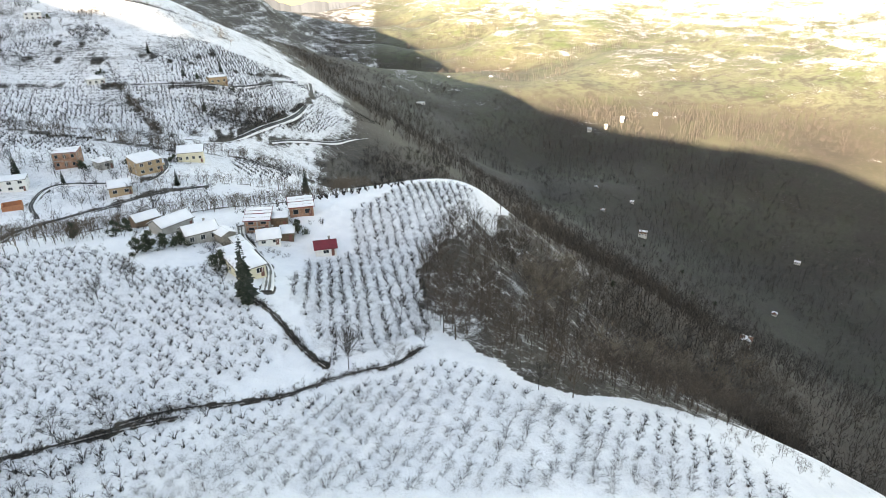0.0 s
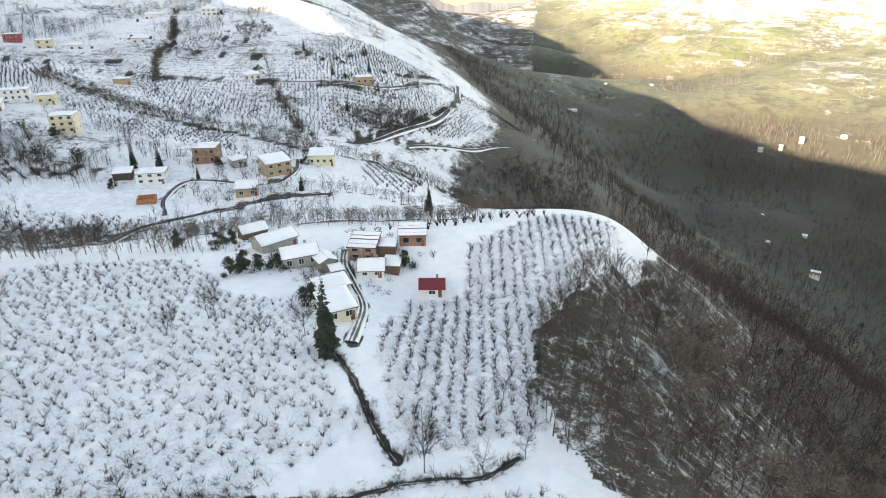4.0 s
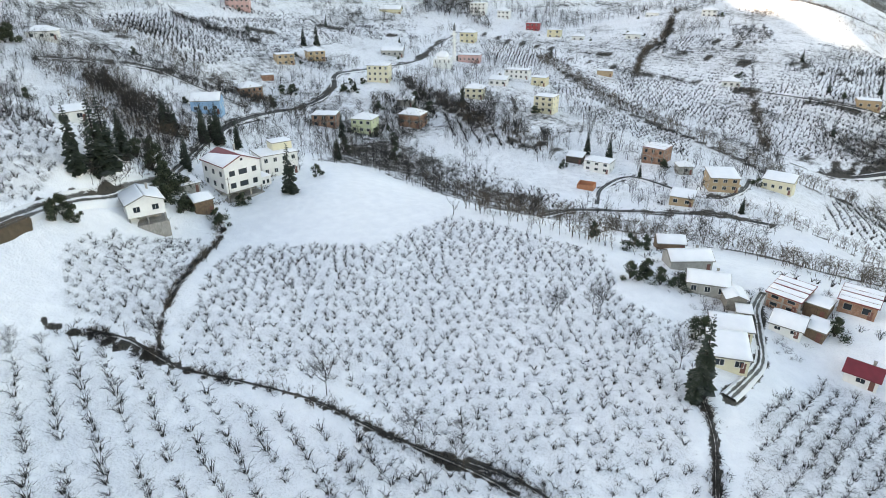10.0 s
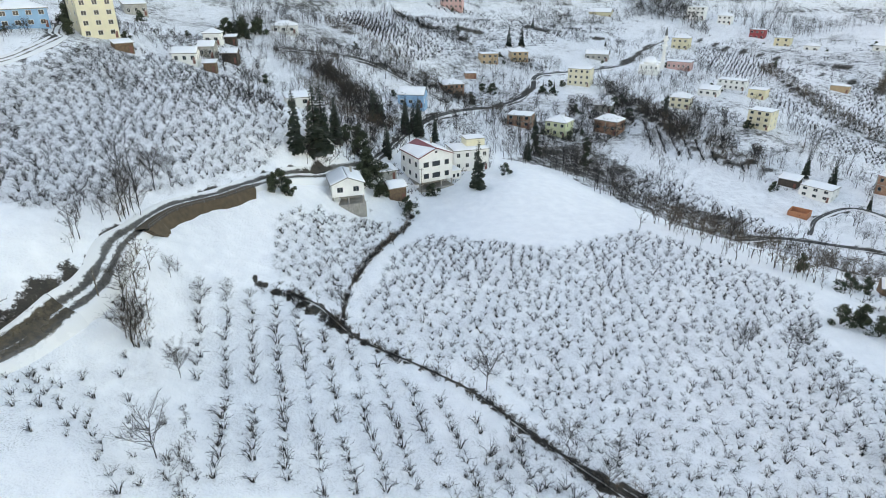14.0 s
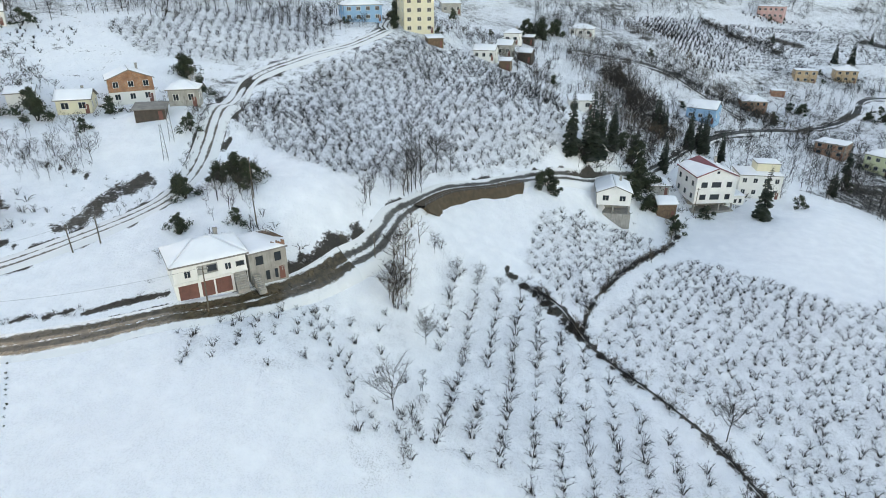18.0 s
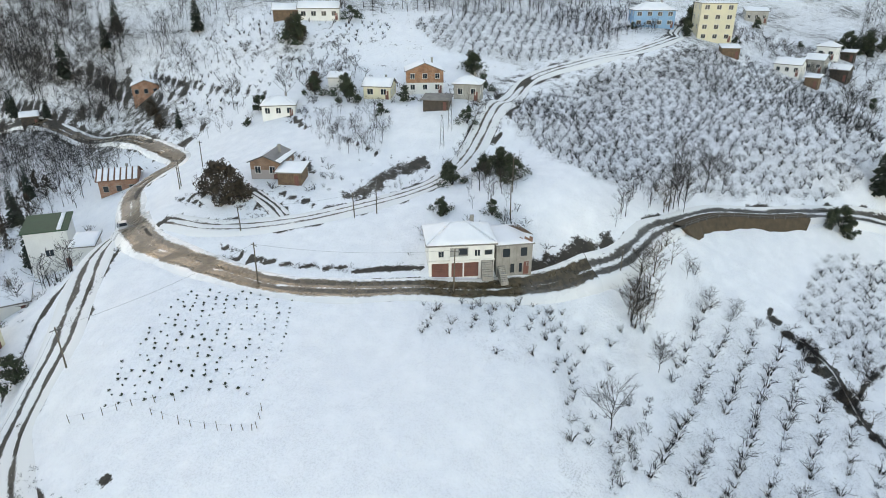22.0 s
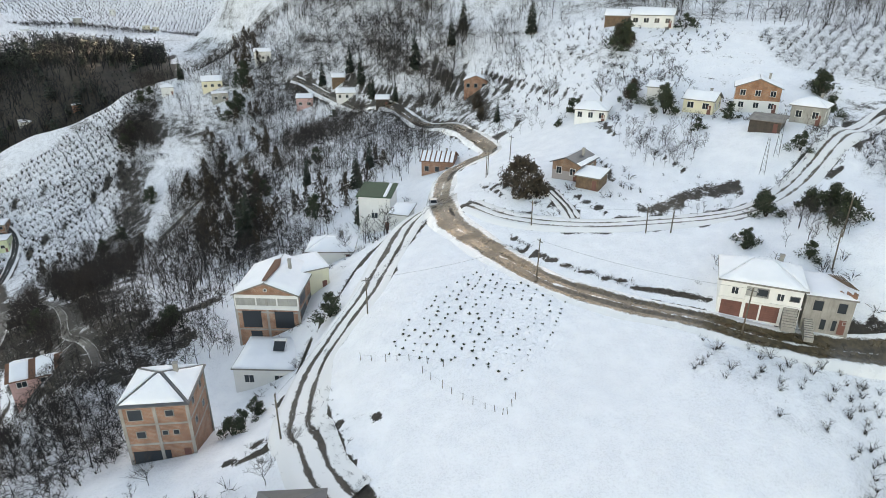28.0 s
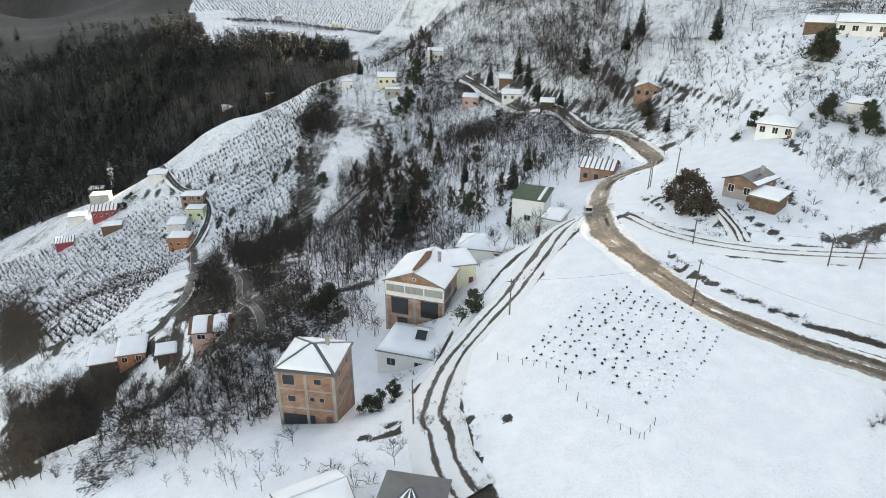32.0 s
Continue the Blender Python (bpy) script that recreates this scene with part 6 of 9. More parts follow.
        slab(bm, [(-0.35, -d * 0.5, rz), (0.3, -d * 0.5, rz), (0.9, d * 0.05, rz - 0.12), (0.3, d * 0.30, rz), (-0.7, d * 0.26, rz - 0.08)], 0.0, 0.06)
        part("ridge_cap", bm, ROOF["brown"], top, "bare rusty ridge sheets")
        bm = bmesh.new()
        beam(bm, (0, -d / 2 - 0.07, h + w * 0.085), (0, -d / 2 + 0.01, h + w * 0.085), 0.34, sides=16)
        ring = part("oculus", bm, FRAME, top)
        bm = bmesh.new()
        beam(bm, (0, -d / 2 - 0.085, h + w * 0.085), (0, -d / 2 - 0.065, h + w * 0.085), 0.22, sides=16)
        part("oculus_pane", bm, GLASS_AND_SHADE, ring)
    if balc:
        for f in range(1, floors):
            bm = bmesh.new()
            zz = f * h / floors
            box(bm, -w * 0.1, w / 2 + 0.3, -d / 2 - 1.2, -d / 2 - 0.01, zz - 0.1, zz + 0.06)
            bal = part("balcony", bm, CONCRETE, top)
            bm = bmesh.new()
            box(bm, -w * 0.1, w / 2 + 0.3, -d / 2 - 1.22, -d / 2 - 1.12, zz + 0.06, zz + 0.85)
            part("parapet", bm, WALL[wall], bal)
    if stairs:
        for s in range(9):
            bm = bmesh.new()
            box(bm, -w / 2 + 0.2, -w / 2 + 1.3, -d / 2 - 0.35 - 0.28 * (8 - s), -d / 2 - 0.07 - 0.28 * (8 - s), -0.5, 0.18 * (s + 1))
            part("step", bm, CONCRETE, top)
    if roof == "ruin":
        for i in range(9):
            bm = bmesh.new()
            px, tall = w * (0.5 - 0.035 * i) - 0.15, 0.9 - 0.09 * i + 0.2 * math.sin(i * 2.1)
            box(bm, px - 0.1, px + 0.1, -d / 2 + 0.05 + 0.2 * i, -d / 2 + 0.3 + 0.2 * i, h, h + max(0.2, tall))
            part("broken_brick", bm, WALL["brick"], top)
        for i in range(6):
            bm = bmesh.new()
            beam(bm, (w * 0.16 + 0.3 * i, d * 0.42, h + 0.35), (w * 0.30 + 0.36 * i, -d * 0.38 + 0.3 * i, h + 1.5 - 0.22 * i), 0.06, sides=5)
            part("rafter", bm, WALL["wood"], top)
    if roof == "gablef" and name == "apartment_house":
        window(top, 0, -d / 2 - 0.012, h + 0.9, 0, 0.8, 0.7, 2)
        bm = bmesh.new()
        box(bm, w / 2 - 0.1, w / 2 + 5.2, -d / 2 + 3.2, d / 2 - 1.5, -2.5, 3.4)
        wing = part("side_wing", bm, WALL["white"], top, "low white wing with a snowy roof")
        for i in range(3):
            window(wing, w / 2 + 1.0 + 1.5 * i, -d / 2 + 3.188, 1.2, 0, 0.8, 1.2, 2)
        bm = bmesh.new()
        lifted_snow(bm, [(w / 2, -d / 2 + 3.0, 3.41), (w / 2 + 5.4, -d / 2 + 3.0, 3.41), (w / 2 + 5.4, d / 2 - 1.4, 3.41), (w / 2, d / 2 - 1.4, 3.41)], 0.25)
        part("roof_snow", bm, SNOW, wing, "lying snow")
    # roof and its snow
    sheet = {"snow": "slab", "redstripe": "red", "redsnow": "brown", "redpatch": "red", "ridge": "grey", "greyedge": "grey", "moss": "slab", "brownsnow": "brown"}.get(roofing, roofing)
    if roof == "none":
        return top
    shape = "flat" if roof in ("flat", "terrace", "ruin") else roof
    faces = roof_faces(shape, w, d, h)
    if roof == "terrace":
        bm = bmesh.new()
        box(bm, -w * 0.05, w / 2 - 0.2, -d * 0.1, d / 2 - 0.2, h, h + 2.7)
        part("upper_storey", bm, WALL["cream"], top)
        faces = faces + [[(-w * 0.05 - 0.3, -d * 0.1 - 0.3, h + 2.72), (w / 2, -d * 0.1 - 0.3, h + 2.72), (w / 2, d / 2, h + 2.72), (-w * 0.05 - 0.3, d / 2, h + 2.72)]]
    bm = bmesh.new()
    for f in faces:
        slab(bm, f, -0.10, 0.08)
    deck = part("roof", bm, ROOF[sheet], top)
    if roofing in ("red", "grey", "green", "moss"):
        cover = [q for f in faces[:1] for q in strips(shrunk(f, 0.9), 3, 0.3)[(0 if roofing == "grey" else 2):]] if roofing in ("grey", "green") and len(faces[0]) == 4 else []
        if roofing == "red":
            cover = []
    elif roofing == "redstripe":
        cover = []
        for f in faces:
            p = [Vector(c) for c in shrunk(f, 0.97)]
            for a0, a1 in ((0.0, 0.20), (0.24, 0.46), (0.53, 0.70), (0.75, 0.97)):
                cover.append([tuple(p[0].lerp(p[3], a0)), tuple(p[1].lerp(p[2], a0)), tuple(p[1].lerp(p[2], a1)), tuple(p[0].lerp(p[3], a1))])
    elif roofing in ("redsnow", "brownsnow"):
        cover = [q for f in faces for q in strips(shrunk(f, 0.97), 7 if roofing != "brownsnow" else 2, 0.72)]
    elif roofing == "redpatch":
        low_face = [Vector(c) for c in shrunk(faces[1], 0.96)]
        cover = [[tuple(low_face[0]), tuple(low_face[1]), tuple(low_face[1].lerp(low_face[2], 0.96)), tuple(low_face[0].lerp(low_face[3], 0.5))]] + strips(shrunk(faces[0], 0.96), 3, 0.5)[:1] + strips(shrunk(faces[0], 0.96), 3, 0.9)[1:]
    elif roofing == "greyedge":
        p = [Vector(c) for c in shrunk(faces[0], 0.97)]
        cover = [[tuple(p[0]), tuple(p[1]), tuple(p[1].lerp(p[2], 0.24)), tuple(p[0].lerp(p[3], 0.30))], shrunk(faces[1], 0.96)]
    elif roofing == "ridge":
        cover = [shrunk(f, 0.86) for f in faces]
    else:
        cover = [shrunk(f, 0.975) for f in faces]
    for q in cover:
        bm = bmesh.new()
        lifted_snow(bm, [(c[0], c[1], c[2] + 0.08) for c in q], 0.30 if roofing != "redsnow" else 0.16)
        part("roof_snow", bm, SNOW, deck, "lying snow")
    if name not in ("shed", "barn", "outbuilding") and roof in ("gable", "hip", "gablef") and not far:
        bm = bmesh.new()
        box(bm, w * 0.22 - 0.25, w * 0.22 + 0.25, d * 0.12 - 0.25, d * 0.12 + 0.25, h + 0.3, h + min(w, d) * 0.22 + 1.0)
        box(bm, w * 0.22 - 0.32, w * 0.22 + 0.32, d * 0.12 - 0.32, d * 0.12 + 0.32, h + min(w, d) * 0.22 + 1.0, h + min(w, d) * 0.22 + 1.12)
        part("chimney", bm, CONCRETE, top)
    if panel:
        bm = bmesh.new()
        slab(bm, [(0.3, -0.2, h + 0.5), (2.1, -0.2, h + 0.5), (2.1, 1.2, h + 1.5), (0.3, 1.2, h + 1.5)], 0, 0.06)
        pan = part("solar_panel", bm, GLASS_AND_SHADE, top)
        bm = bmesh.new()
        beam(bm, (0.2, 1.35, h + 1.65), (2.2, 1.35, h + 1.65), 0.26, sides=12)
        part("tank", bm, FRAME, pan)
        for sx in (0.35, 2.05):
            bm = bmesh.new()
            beam(bm, (sx, 1.3, h + 0.05), (sx, 1.3, h + 1.5), 0.03)
            part("strut", bm, IRON, pan)
    return top


def put_houses(rows):
    for nm, x, y, turn, w, d, h, roof, wall, roofing, label, extra in rows:
        if math.hypot(x, y) > 225 and y > 0 and x < 0 and y < 600:
            w, d, h = w * 1.18, d * 1.15, h * 1.1
        house(nm, x, y, turn, w, d, h, roof, wall, roofing, label, **extra)


put_houses((
    ('farm_hut', -34.7, 118.8, 15, 5.53, 5, 2.2, 'gable', 'white', 'red', 'low whitewashed hut with a bare red sheet roof in the snow', {'base': 28.13, 'win': 1, 'rows': 1}),
    ('brick_house', -54.6, 126.9, 8, 6.7, 7, 3.54, 'shed', 'brick', 'redstripe', 'unfinished brick farmhouse under a snow-striped red sheet roof', {'floors': 2, 'base': 32.13, 'win': 2, 'rows': 2}),
    ('farmhouse', -50.1, 119.5, 17, 5.98, 6, 1.79, 'gable', 'white', 'snow', 'small white farmhouse with a thick snow-covered gable roof', {'base': 31.27, 'win': 2, 'rows': 1}),
    ('shed', -45.7, 122.4, 9, 3.6, 4, 2.5, 'shed', 'wood', 'snow', 'brown timber shed with snow on its lean-to roof', {}),
    ('brick_house', -44.3, 135.2, 16, 6.77, 6, 3.25, 'shed', 'brick', 'redstripe', 'unfinished red brick house with snow lying on its sheet roof', {'base': 33.04, 'win': 2, 'rows': 1}),
    ('outbuilding', -49.1, 128.8, 11, 4.5, 5, 3.0, 'flat', 'wood', 'snow', 'low brown outbuilding between two brick farmhouses', {}),
))
put_houses((
    ('barn', -61.2, 116.6, 47, 4, 5.5, 3.0, 'gablef', 'stone', 'snow', 'grey stone barn with a steep snowy gable roof', {}),
    ('farmhouse', -67.8, 116.6, 38, 8.5, 6, 3.0, 'gable', 'greywash', 'snow', 'long grey farmhouse with a snow-covered roof', {'win': 3, 'rows': 1}),
    ('farmhouse', -78.4, 124.2, 57, 10, 6, 2.8, 'gable', 'greywash', 'snow', 'long low farmhouse half hidden behind laurel bushes', {}),
    ('shed', -91.5, 135.3, 49, 7, 5, 2.4, 'gable', 'wood', 'snow', 'snow-roofed timber shed behind laurel bushes', {}),
    ('farmhouse', -54.5, 105.4, 41, 7.5, 4.5, 2.6, 'shed', 'cream', 'snow', 'cream one-storey cottage with a snow-laden lean-to roof', {'win': 2, 'rows': 1}),
    ('shed', -57.0, 114.0, 40, 2.6, 2.6, 2.2, 'shed', 'white', 'snow', 'tiny white shed beside the farm track', {}),
))
put_houses((
    ('farmhouse', -48.8, 95.1, 41, 6.5, 7, 2.8, 'shed', 'cream', 'snow', 'cream cottage dug into the slope beside the farm track', {'win': 2, 'rows': 1}),
    ('apartment_house', -166.1, 225.2, 17, 8, 8, 6.3, 'flat', 'brick', 'redstripe', 'brown brick house with balconies and a striped roof', {'floors': 2, 'balc': 1, 'win': 3, 'rows': 2}),
    ('house', -175.4, 199.6, 24, 9.5, 7, 4.2, 'flat', 'white', 'snow', 'white two-storey house with a flat snowy terrace roof', {'floors': 2, 'win': 3, 'rows': 2}),
    ('ruin', -161.0, 177.0, 32, 5.5, 5, 1.9, 'none', 'orange', 'snow', 'roofless orange block walls of an unfinished hut', {}),
    ('cottage', -149.4, 221.9, 54, 5, 5, 3, 'hip', 'greywash', 'snow', 'small grey cottage with a snowy hipped roof', {'win': 1, 'rows': 1}),
    ('house', -128.6, 216.5, 50, 9, 8, 5, 'shed', 'tan', 'snow', 'tan two-storey house with a brown balcony and snowy roof', {'floors': 2, 'balc': 1, 'win': 3, 'rows': 2}),
))
put_houses((
    ('house', -120.5, 244.8, 18, 9.5, 7, 4.4, 'shed', 'cream', 'snow', 'long cream house with a smooth snow-covered roof', {'floors': 2, 'win': 4, 'rows': 1}),
    ('cottage', -129.7, 195.2, 28, 7, 6, 3.2, 'shed', 'tan', 'snow', 'tan cottage with a flat sheet of snow on its roof', {'win': 2, 'rows': 1}),
    ('shed', -187.3, 197.1, 29, 6, 5, 2.8, 'shed', 'dark', 'snow', 'dark timber shed with snow on its roof', {}),
    ('apartment_house', -180.9, 45.9, 104, 11.56, 12.5, 10.3, 'gablef', 'white', 'redpatch', 'tall white villa on concrete pillars, snow sliding off its red roof', {'floors': 3, 'pillars': 1, 'base': 36.69, 'win': 3, 'rows': 2}),
    ('house', -191.0, 62.6, 91, 12, 9, 7, 'terrace', 'white', 'snow', 'white and pale yellow house with stepped snowy terraces', {'floors': 2, 'win': 4, 'rows': 2}),
    ('cottage', -156.2, 17.4, 91, 8.28, 9.5, 5.77, 'gablef', 'white', 'snow', 'white gabled cottage raised on concrete posts', {'floors': 2, 'pillars': 1, 'base': 42.82, 'win': 2, 'rows': 1}),
))
put_houses((
    ('shed', -177.6, 31.8, 100, 6, 5, 2.6, 'shed', 'greywash', 'snow', 'grey lean-to shed beside the white villa', {}),
    ('shed', -168.3, 33.0, 101, 5.2, 5, 4.0, 'gable', 'wood', 'snow', 'two-level brown timber shed with patchy snow on its roof', {}),
    ('house', -258.1, 129.5, 40, 8.5, 8, 6, 'hip', 'palegreen', 'snow', 'pale green two-storey house with a snowy hipped roof', {'floors': 2, 'win': 3, 'rows': 2}),
    ('brick_house', -269.4, 114.9, 53, 9.5, 8, 5, 'flat', 'brick', 'snow', 'unfinished brown brick house with a flat snowy roof', {'floors': 2, 'win': 3, 'rows': 2}),
    ('brick_house', -258.7, 156.1, 35, 9.5, 8, 5.4, 'hip', 'brick', 'snow', 'brick house with orange blockwork and a snowy roof', {'floors': 2, 'win': 3, 'rows': 1}),
    ('shed', -283.8, 167.1, 45, 7, 5, 3.2, 'shed', 'greywash', 'snow', 'grey shed with a snowy roof among evergreens', {}),
))
put_houses((
    ('house', -262.8, 61.0, 65, 9.5, 8, 4.8, 'gable', 'blue', 'snow', 'light blue house with a snowy gable roof', {'floors': 2, 'win': 3, 'rows': 1}),
    ('brick_house', -337.4, 100.9, 91, 10, 8, 5.6, 'hip', 'brick', 'snow', 'two-storey brick house with a snow-covered hipped roof', {'floors': 2, 'win': 4, 'rows': 2}),
    ('brick_house', -354.9, 117.5, 82, 5.5, 5, 3.5, 'flat', 'brick', 'snow', 'small brick outbuilding behind a brick house', {}),
    ('house', -375.4, 136.0, 85, 9, 7, 6, 'flat', 'tan', 'snow', 'tan two-storey house with open balconies and a flat roof', {'floors': 2, 'win': 3, 'rows': 2}),
    ('house', -381.1, 158.5, 82, 9, 8, 5.4, 'hip', 'tan', 'snow', 'tan house with a pyramid of snow on its roof', {'floors': 2, 'win': 3, 'rows': 2}),
    ('apartment_house', -324.5, 173.8, 50, 10.5, 9, 8.4, 'flat', 'cream', 'snow', 'cream three-storey apartment house with a flat snowy roof', {'floors': 3, 'win': 4, 'rows': 3}),
))
put_houses((
    ('house', -415.3, 303.6, 40, 10, 9, 7.5, 'hip', 'yellow', 'snow', 'yellow two-storey house above the mosque', {'floors': 2, 'win': 3, 'rows': 2}),
    ('house', -367.9, 270.5, 44, 13, 8, 4.8, 'flat', 'pink', 'snow', 'long dark pink house beside the mosque', {'floors': 1, 'win': 5, 'rows': 1}),
    ('house', -396.0, 223.4, 53, 13, 7, 3.8, 'gable', 'greywash', 'snow', 'long grey house with a ridged snowy roof', {'win': 4, 'rows': 1}),
    ('house', -282.1, 211.6, 43, 8.5, 8, 5, 'hip', 'cream', 'snow', 'cream house with a neat snowy hipped roof', {'floors': 2, 'win': 3, 'rows': 2}),
    ('apartment_house', -243.4, 229.9, 27, 9, 8, 7.6, 'flat', 'cream', 'snow', 'cream three-storey house with corner balconies', {'floors': 3, 'balc': 1, 'win': 3, 'rows': 3}),
    ('house', -288.3, 266.0, 32, 7.5, 7, 4.6, 'flat', 'yellow', 'snow', 'small yellow house with a flat snowy roof', {'win': 2, 'rows': 1}),
))
put_houses((
    ('house', -308.7, 265.2, 37, 13, 8, 5, 'flat', 'white', 'snow', 'wide white house with stepped flat roofs', {'floors': 2, 'win': 5, 'rows': 2}),
    ('house', -299.0, 241.9, 39, 9, 7, 3.4, 'shed', 'white', 'snow', 'low white house in the village centre', {'win': 3, 'rows': 1}),
    ('house', -414.4, 370.4, 36, 9, 7, 6.5, 'flat', 'crimson', 'snow', 'dark red two-storey house on the terraced slope', {'floors': 2, 'win': 3, 'rows': 2}),
    ('house', -386.8, 369.3, 34, 9, 7, 6, 'flat', 'yellow', 'snow', 'yellow house on the terraced slope', {'floors': 2, 'win': 2, 'rows': 2}),
    ('cottage', -365.3, 374.6, 36, 8, 6, 3.6, 'hip', 'white', 'snow', 'white cottage on the terraced slope', {'win': 2, 'rows': 1}),
    ('apartment_house', -478.0, 360.3, 41, 12, 9, 8.5, 'flat', 'white', 'snow', 'white three-storey block among bare trees', {'floors': 3, 'win': 4, 'rows': 3}),
))
put_houses((
    ('house', -458.3, 374.2, 39, 9, 8, 6, 'hip', 'white', 'snow', 'white house above the village', {'floors': 2, 'win': 3, 'rows': 2}),
    ('barn', -509.2, 286.8, 49, 16, 9, 3.6, 'gable', 'yellow', 'snow', 'long yellow barn with a snowy roof', {}),
    ('barn', -283.4, 318.0, 34, 8, 6, 3.4, 'flat', 'tan', 'snow', 'tan block barn beneath a terrace wall', {}),
    ('house', -481.1, 144.3, 65, 14, 9, 7, 'flat', 'pink', 'snow', 'pink building at the head of the orchards', {'floors': 2, 'win': 5, 'rows': 2}),
    ('cottage', -336.4, 404.9, 34, 9, 7, 4, 'hip', 'white', 'snow', 'white cottage on an upper terrace', {'win': 2, 'rows': 1}),
    ('cottage', -328.8, 487.4, 28, 10, 8, 5, 'hip', 'white', 'snow', 'white house at the top of the terraces', {'floors': 2, 'win': 3, 'rows': 2}),
))
put_houses((
    ('cottage', -372.5, 470.0, 32, 9, 7, 4.5, 'hip', 'white', 'snow', 'pale house among terraced orchards', {'win': 3, 'rows': 1}),
    ('house', -158.5, 399.6, 32, 10, 8, 4.5, 'flat', 'tan', 'snow', 'tan house under the terrace road', {'win': 3, 'rows': 1}),
    ('cottage', -227.8, 372.5, 37, 9, 7, 3.2, 'hip', 'white', 'snow', 'low white house on the terraced spur', {'win': 3, 'rows': 1}),
    ('apartment_house', -240.9, -52.2, 118, 11.5, 10, 12.4, 'flat', 'cream', 'snow', 'tall cream apartment block with four rows of windows', {'floors': 4, 'win': 3, 'rows': 4}),
    ('house', -233.5, -71.4, 121, 14, 9, 5.6, 'hip', 'blue', 'snow', 'wide blue house with a snowy roof', {'floors': 2, 'win': 4, 'rows': 2}),
    ('house', -294.6, -47.7, 109, 8.5, 7, 4.4, 'shed', 'greywash', 'snow', 'grey house behind the cream apartment block', {'win': 3, 'rows': 1}),
))
put_houses((
    ('shed', -228.1, -42.7, 114, 5.5, 5, 3, 'shed', 'wood', 'snow', 'brown shed at the top of the orchard', {}),
    ('cottage', -236.8, -24.9, 82, 8, 6, 3.4, 'gable', 'white', 'snow', 'white cottage in a cluster at the orchard edge', {'win': 3, 'rows': 1}),
    ('cottage', -253.6, -18.9, 80, 6, 6, 4, 'gable', 'greywash', 'snow', 'grey cottage in a cluster at the orchard edge', {'win': 2, 'rows': 1}),
    ('cottage', -276.6, -17.7, 80, 6.5, 6, 4.4, 'hip', 'white', 'snow', 'white cottage with a hipped snowy roof', {'win': 2, 'rows': 1}),
    ('shed', -255.3, -11.0, 79, 5.5, 5, 3.6, 'gable', 'dark', 'snow', 'dark timber hayshed in the cottage cluster', {}),
    ('shed', -233.4, -17.2, 84, 4, 4, 3, 'shed', 'wood', 'snow', 'small brown shed below the cottage cluster', {}),
))
put_houses((
    ('shed', -285.1, -11.3, 82, 4.5, 4, 3, 'shed', 'dark', 'snow', 'dark shed behind the cottages', {}),
    ('cottage', -334.7, 13.1, 78, 10, 7, 3.2, 'hip', 'white', 'snow', 'low white house beside a bend in the lane', {'win': 3, 'rows': 1}),
    ('cottage', -216.7, 10.0, 97, 8, 6, 3.2, 'shed', 'white', 'snow', 'white cottage with a dark skylight behind the firs', {'win': 2, 'rows': 1}),
    ('house', -73.3, -47.7, 131, 9.9, 7.5, 5.14, 'hip', 'white', 'snow', 'white house over brown garage doors beside the muddy road', {'floors': 2, 'garage': 3, 'base': 57.9, 'win': 3, 'rows': 1}),
    ('house', -79.2, -42.2, 135, 5.68, 7.5, 5.02, 'ruin', 'concrete', 'snow', 'bare concrete shell house with broken roof beside the garages', {'floors': 2, 'stairs': 1, 'base': 57.26, 'win': 2, 'rows': 1}),
    ('brick_house', -133.7, -98.3, 129, 9.54, 8, 5.5, 'gablef', 'brickwhite', 'snow', 'brick-topped house with white ground floor and snowy roof', {'floors': 2, 'base': 71.27, 'win': 3, 'rows': 2}),
))
put_houses((
    ('cottage', -126.9, -80.1, 112, 6.2, 5.5, 3.6, 'hip', 'greywash', 'snow', 'small grey cottage with a snowy hipped roof', {'win': 2, 'rows': 1}),
    ('shed', -118.4, -83.3, 113, 6, 4, 2.4, 'shed', 'dark', 'moss', 'dark open timber woodshed', {}),
    ('cottage', -123.4, -104.9, 115, 7, 6, 3, 'gable', 'cream', 'snow', 'cream cottage with a brown timber front', {'win': 2, 'rows': 1}),
    ('cottage', -106.1, -123.7, 132, 8, 6.5, 3, 'hip', 'white', 'snow', 'white bungalow with a snowy hipped roof', {'win': 3, 'rows': 1}),
    ('cottage', -123.2, -118.6, 126, 5.5, 5, 3, 'shed', 'white', 'snow', 'small white cottage behind an evergreen bush', {}),
    ('house', -80.0, -97.2, 117, 6, 8, 3.4, 'gablef', 'brickgrey', 'greyedge', 'plastered brick house with a grey sheet-metal roof', {'floors': 2, 'win': 2, 'rows': 1}),
))
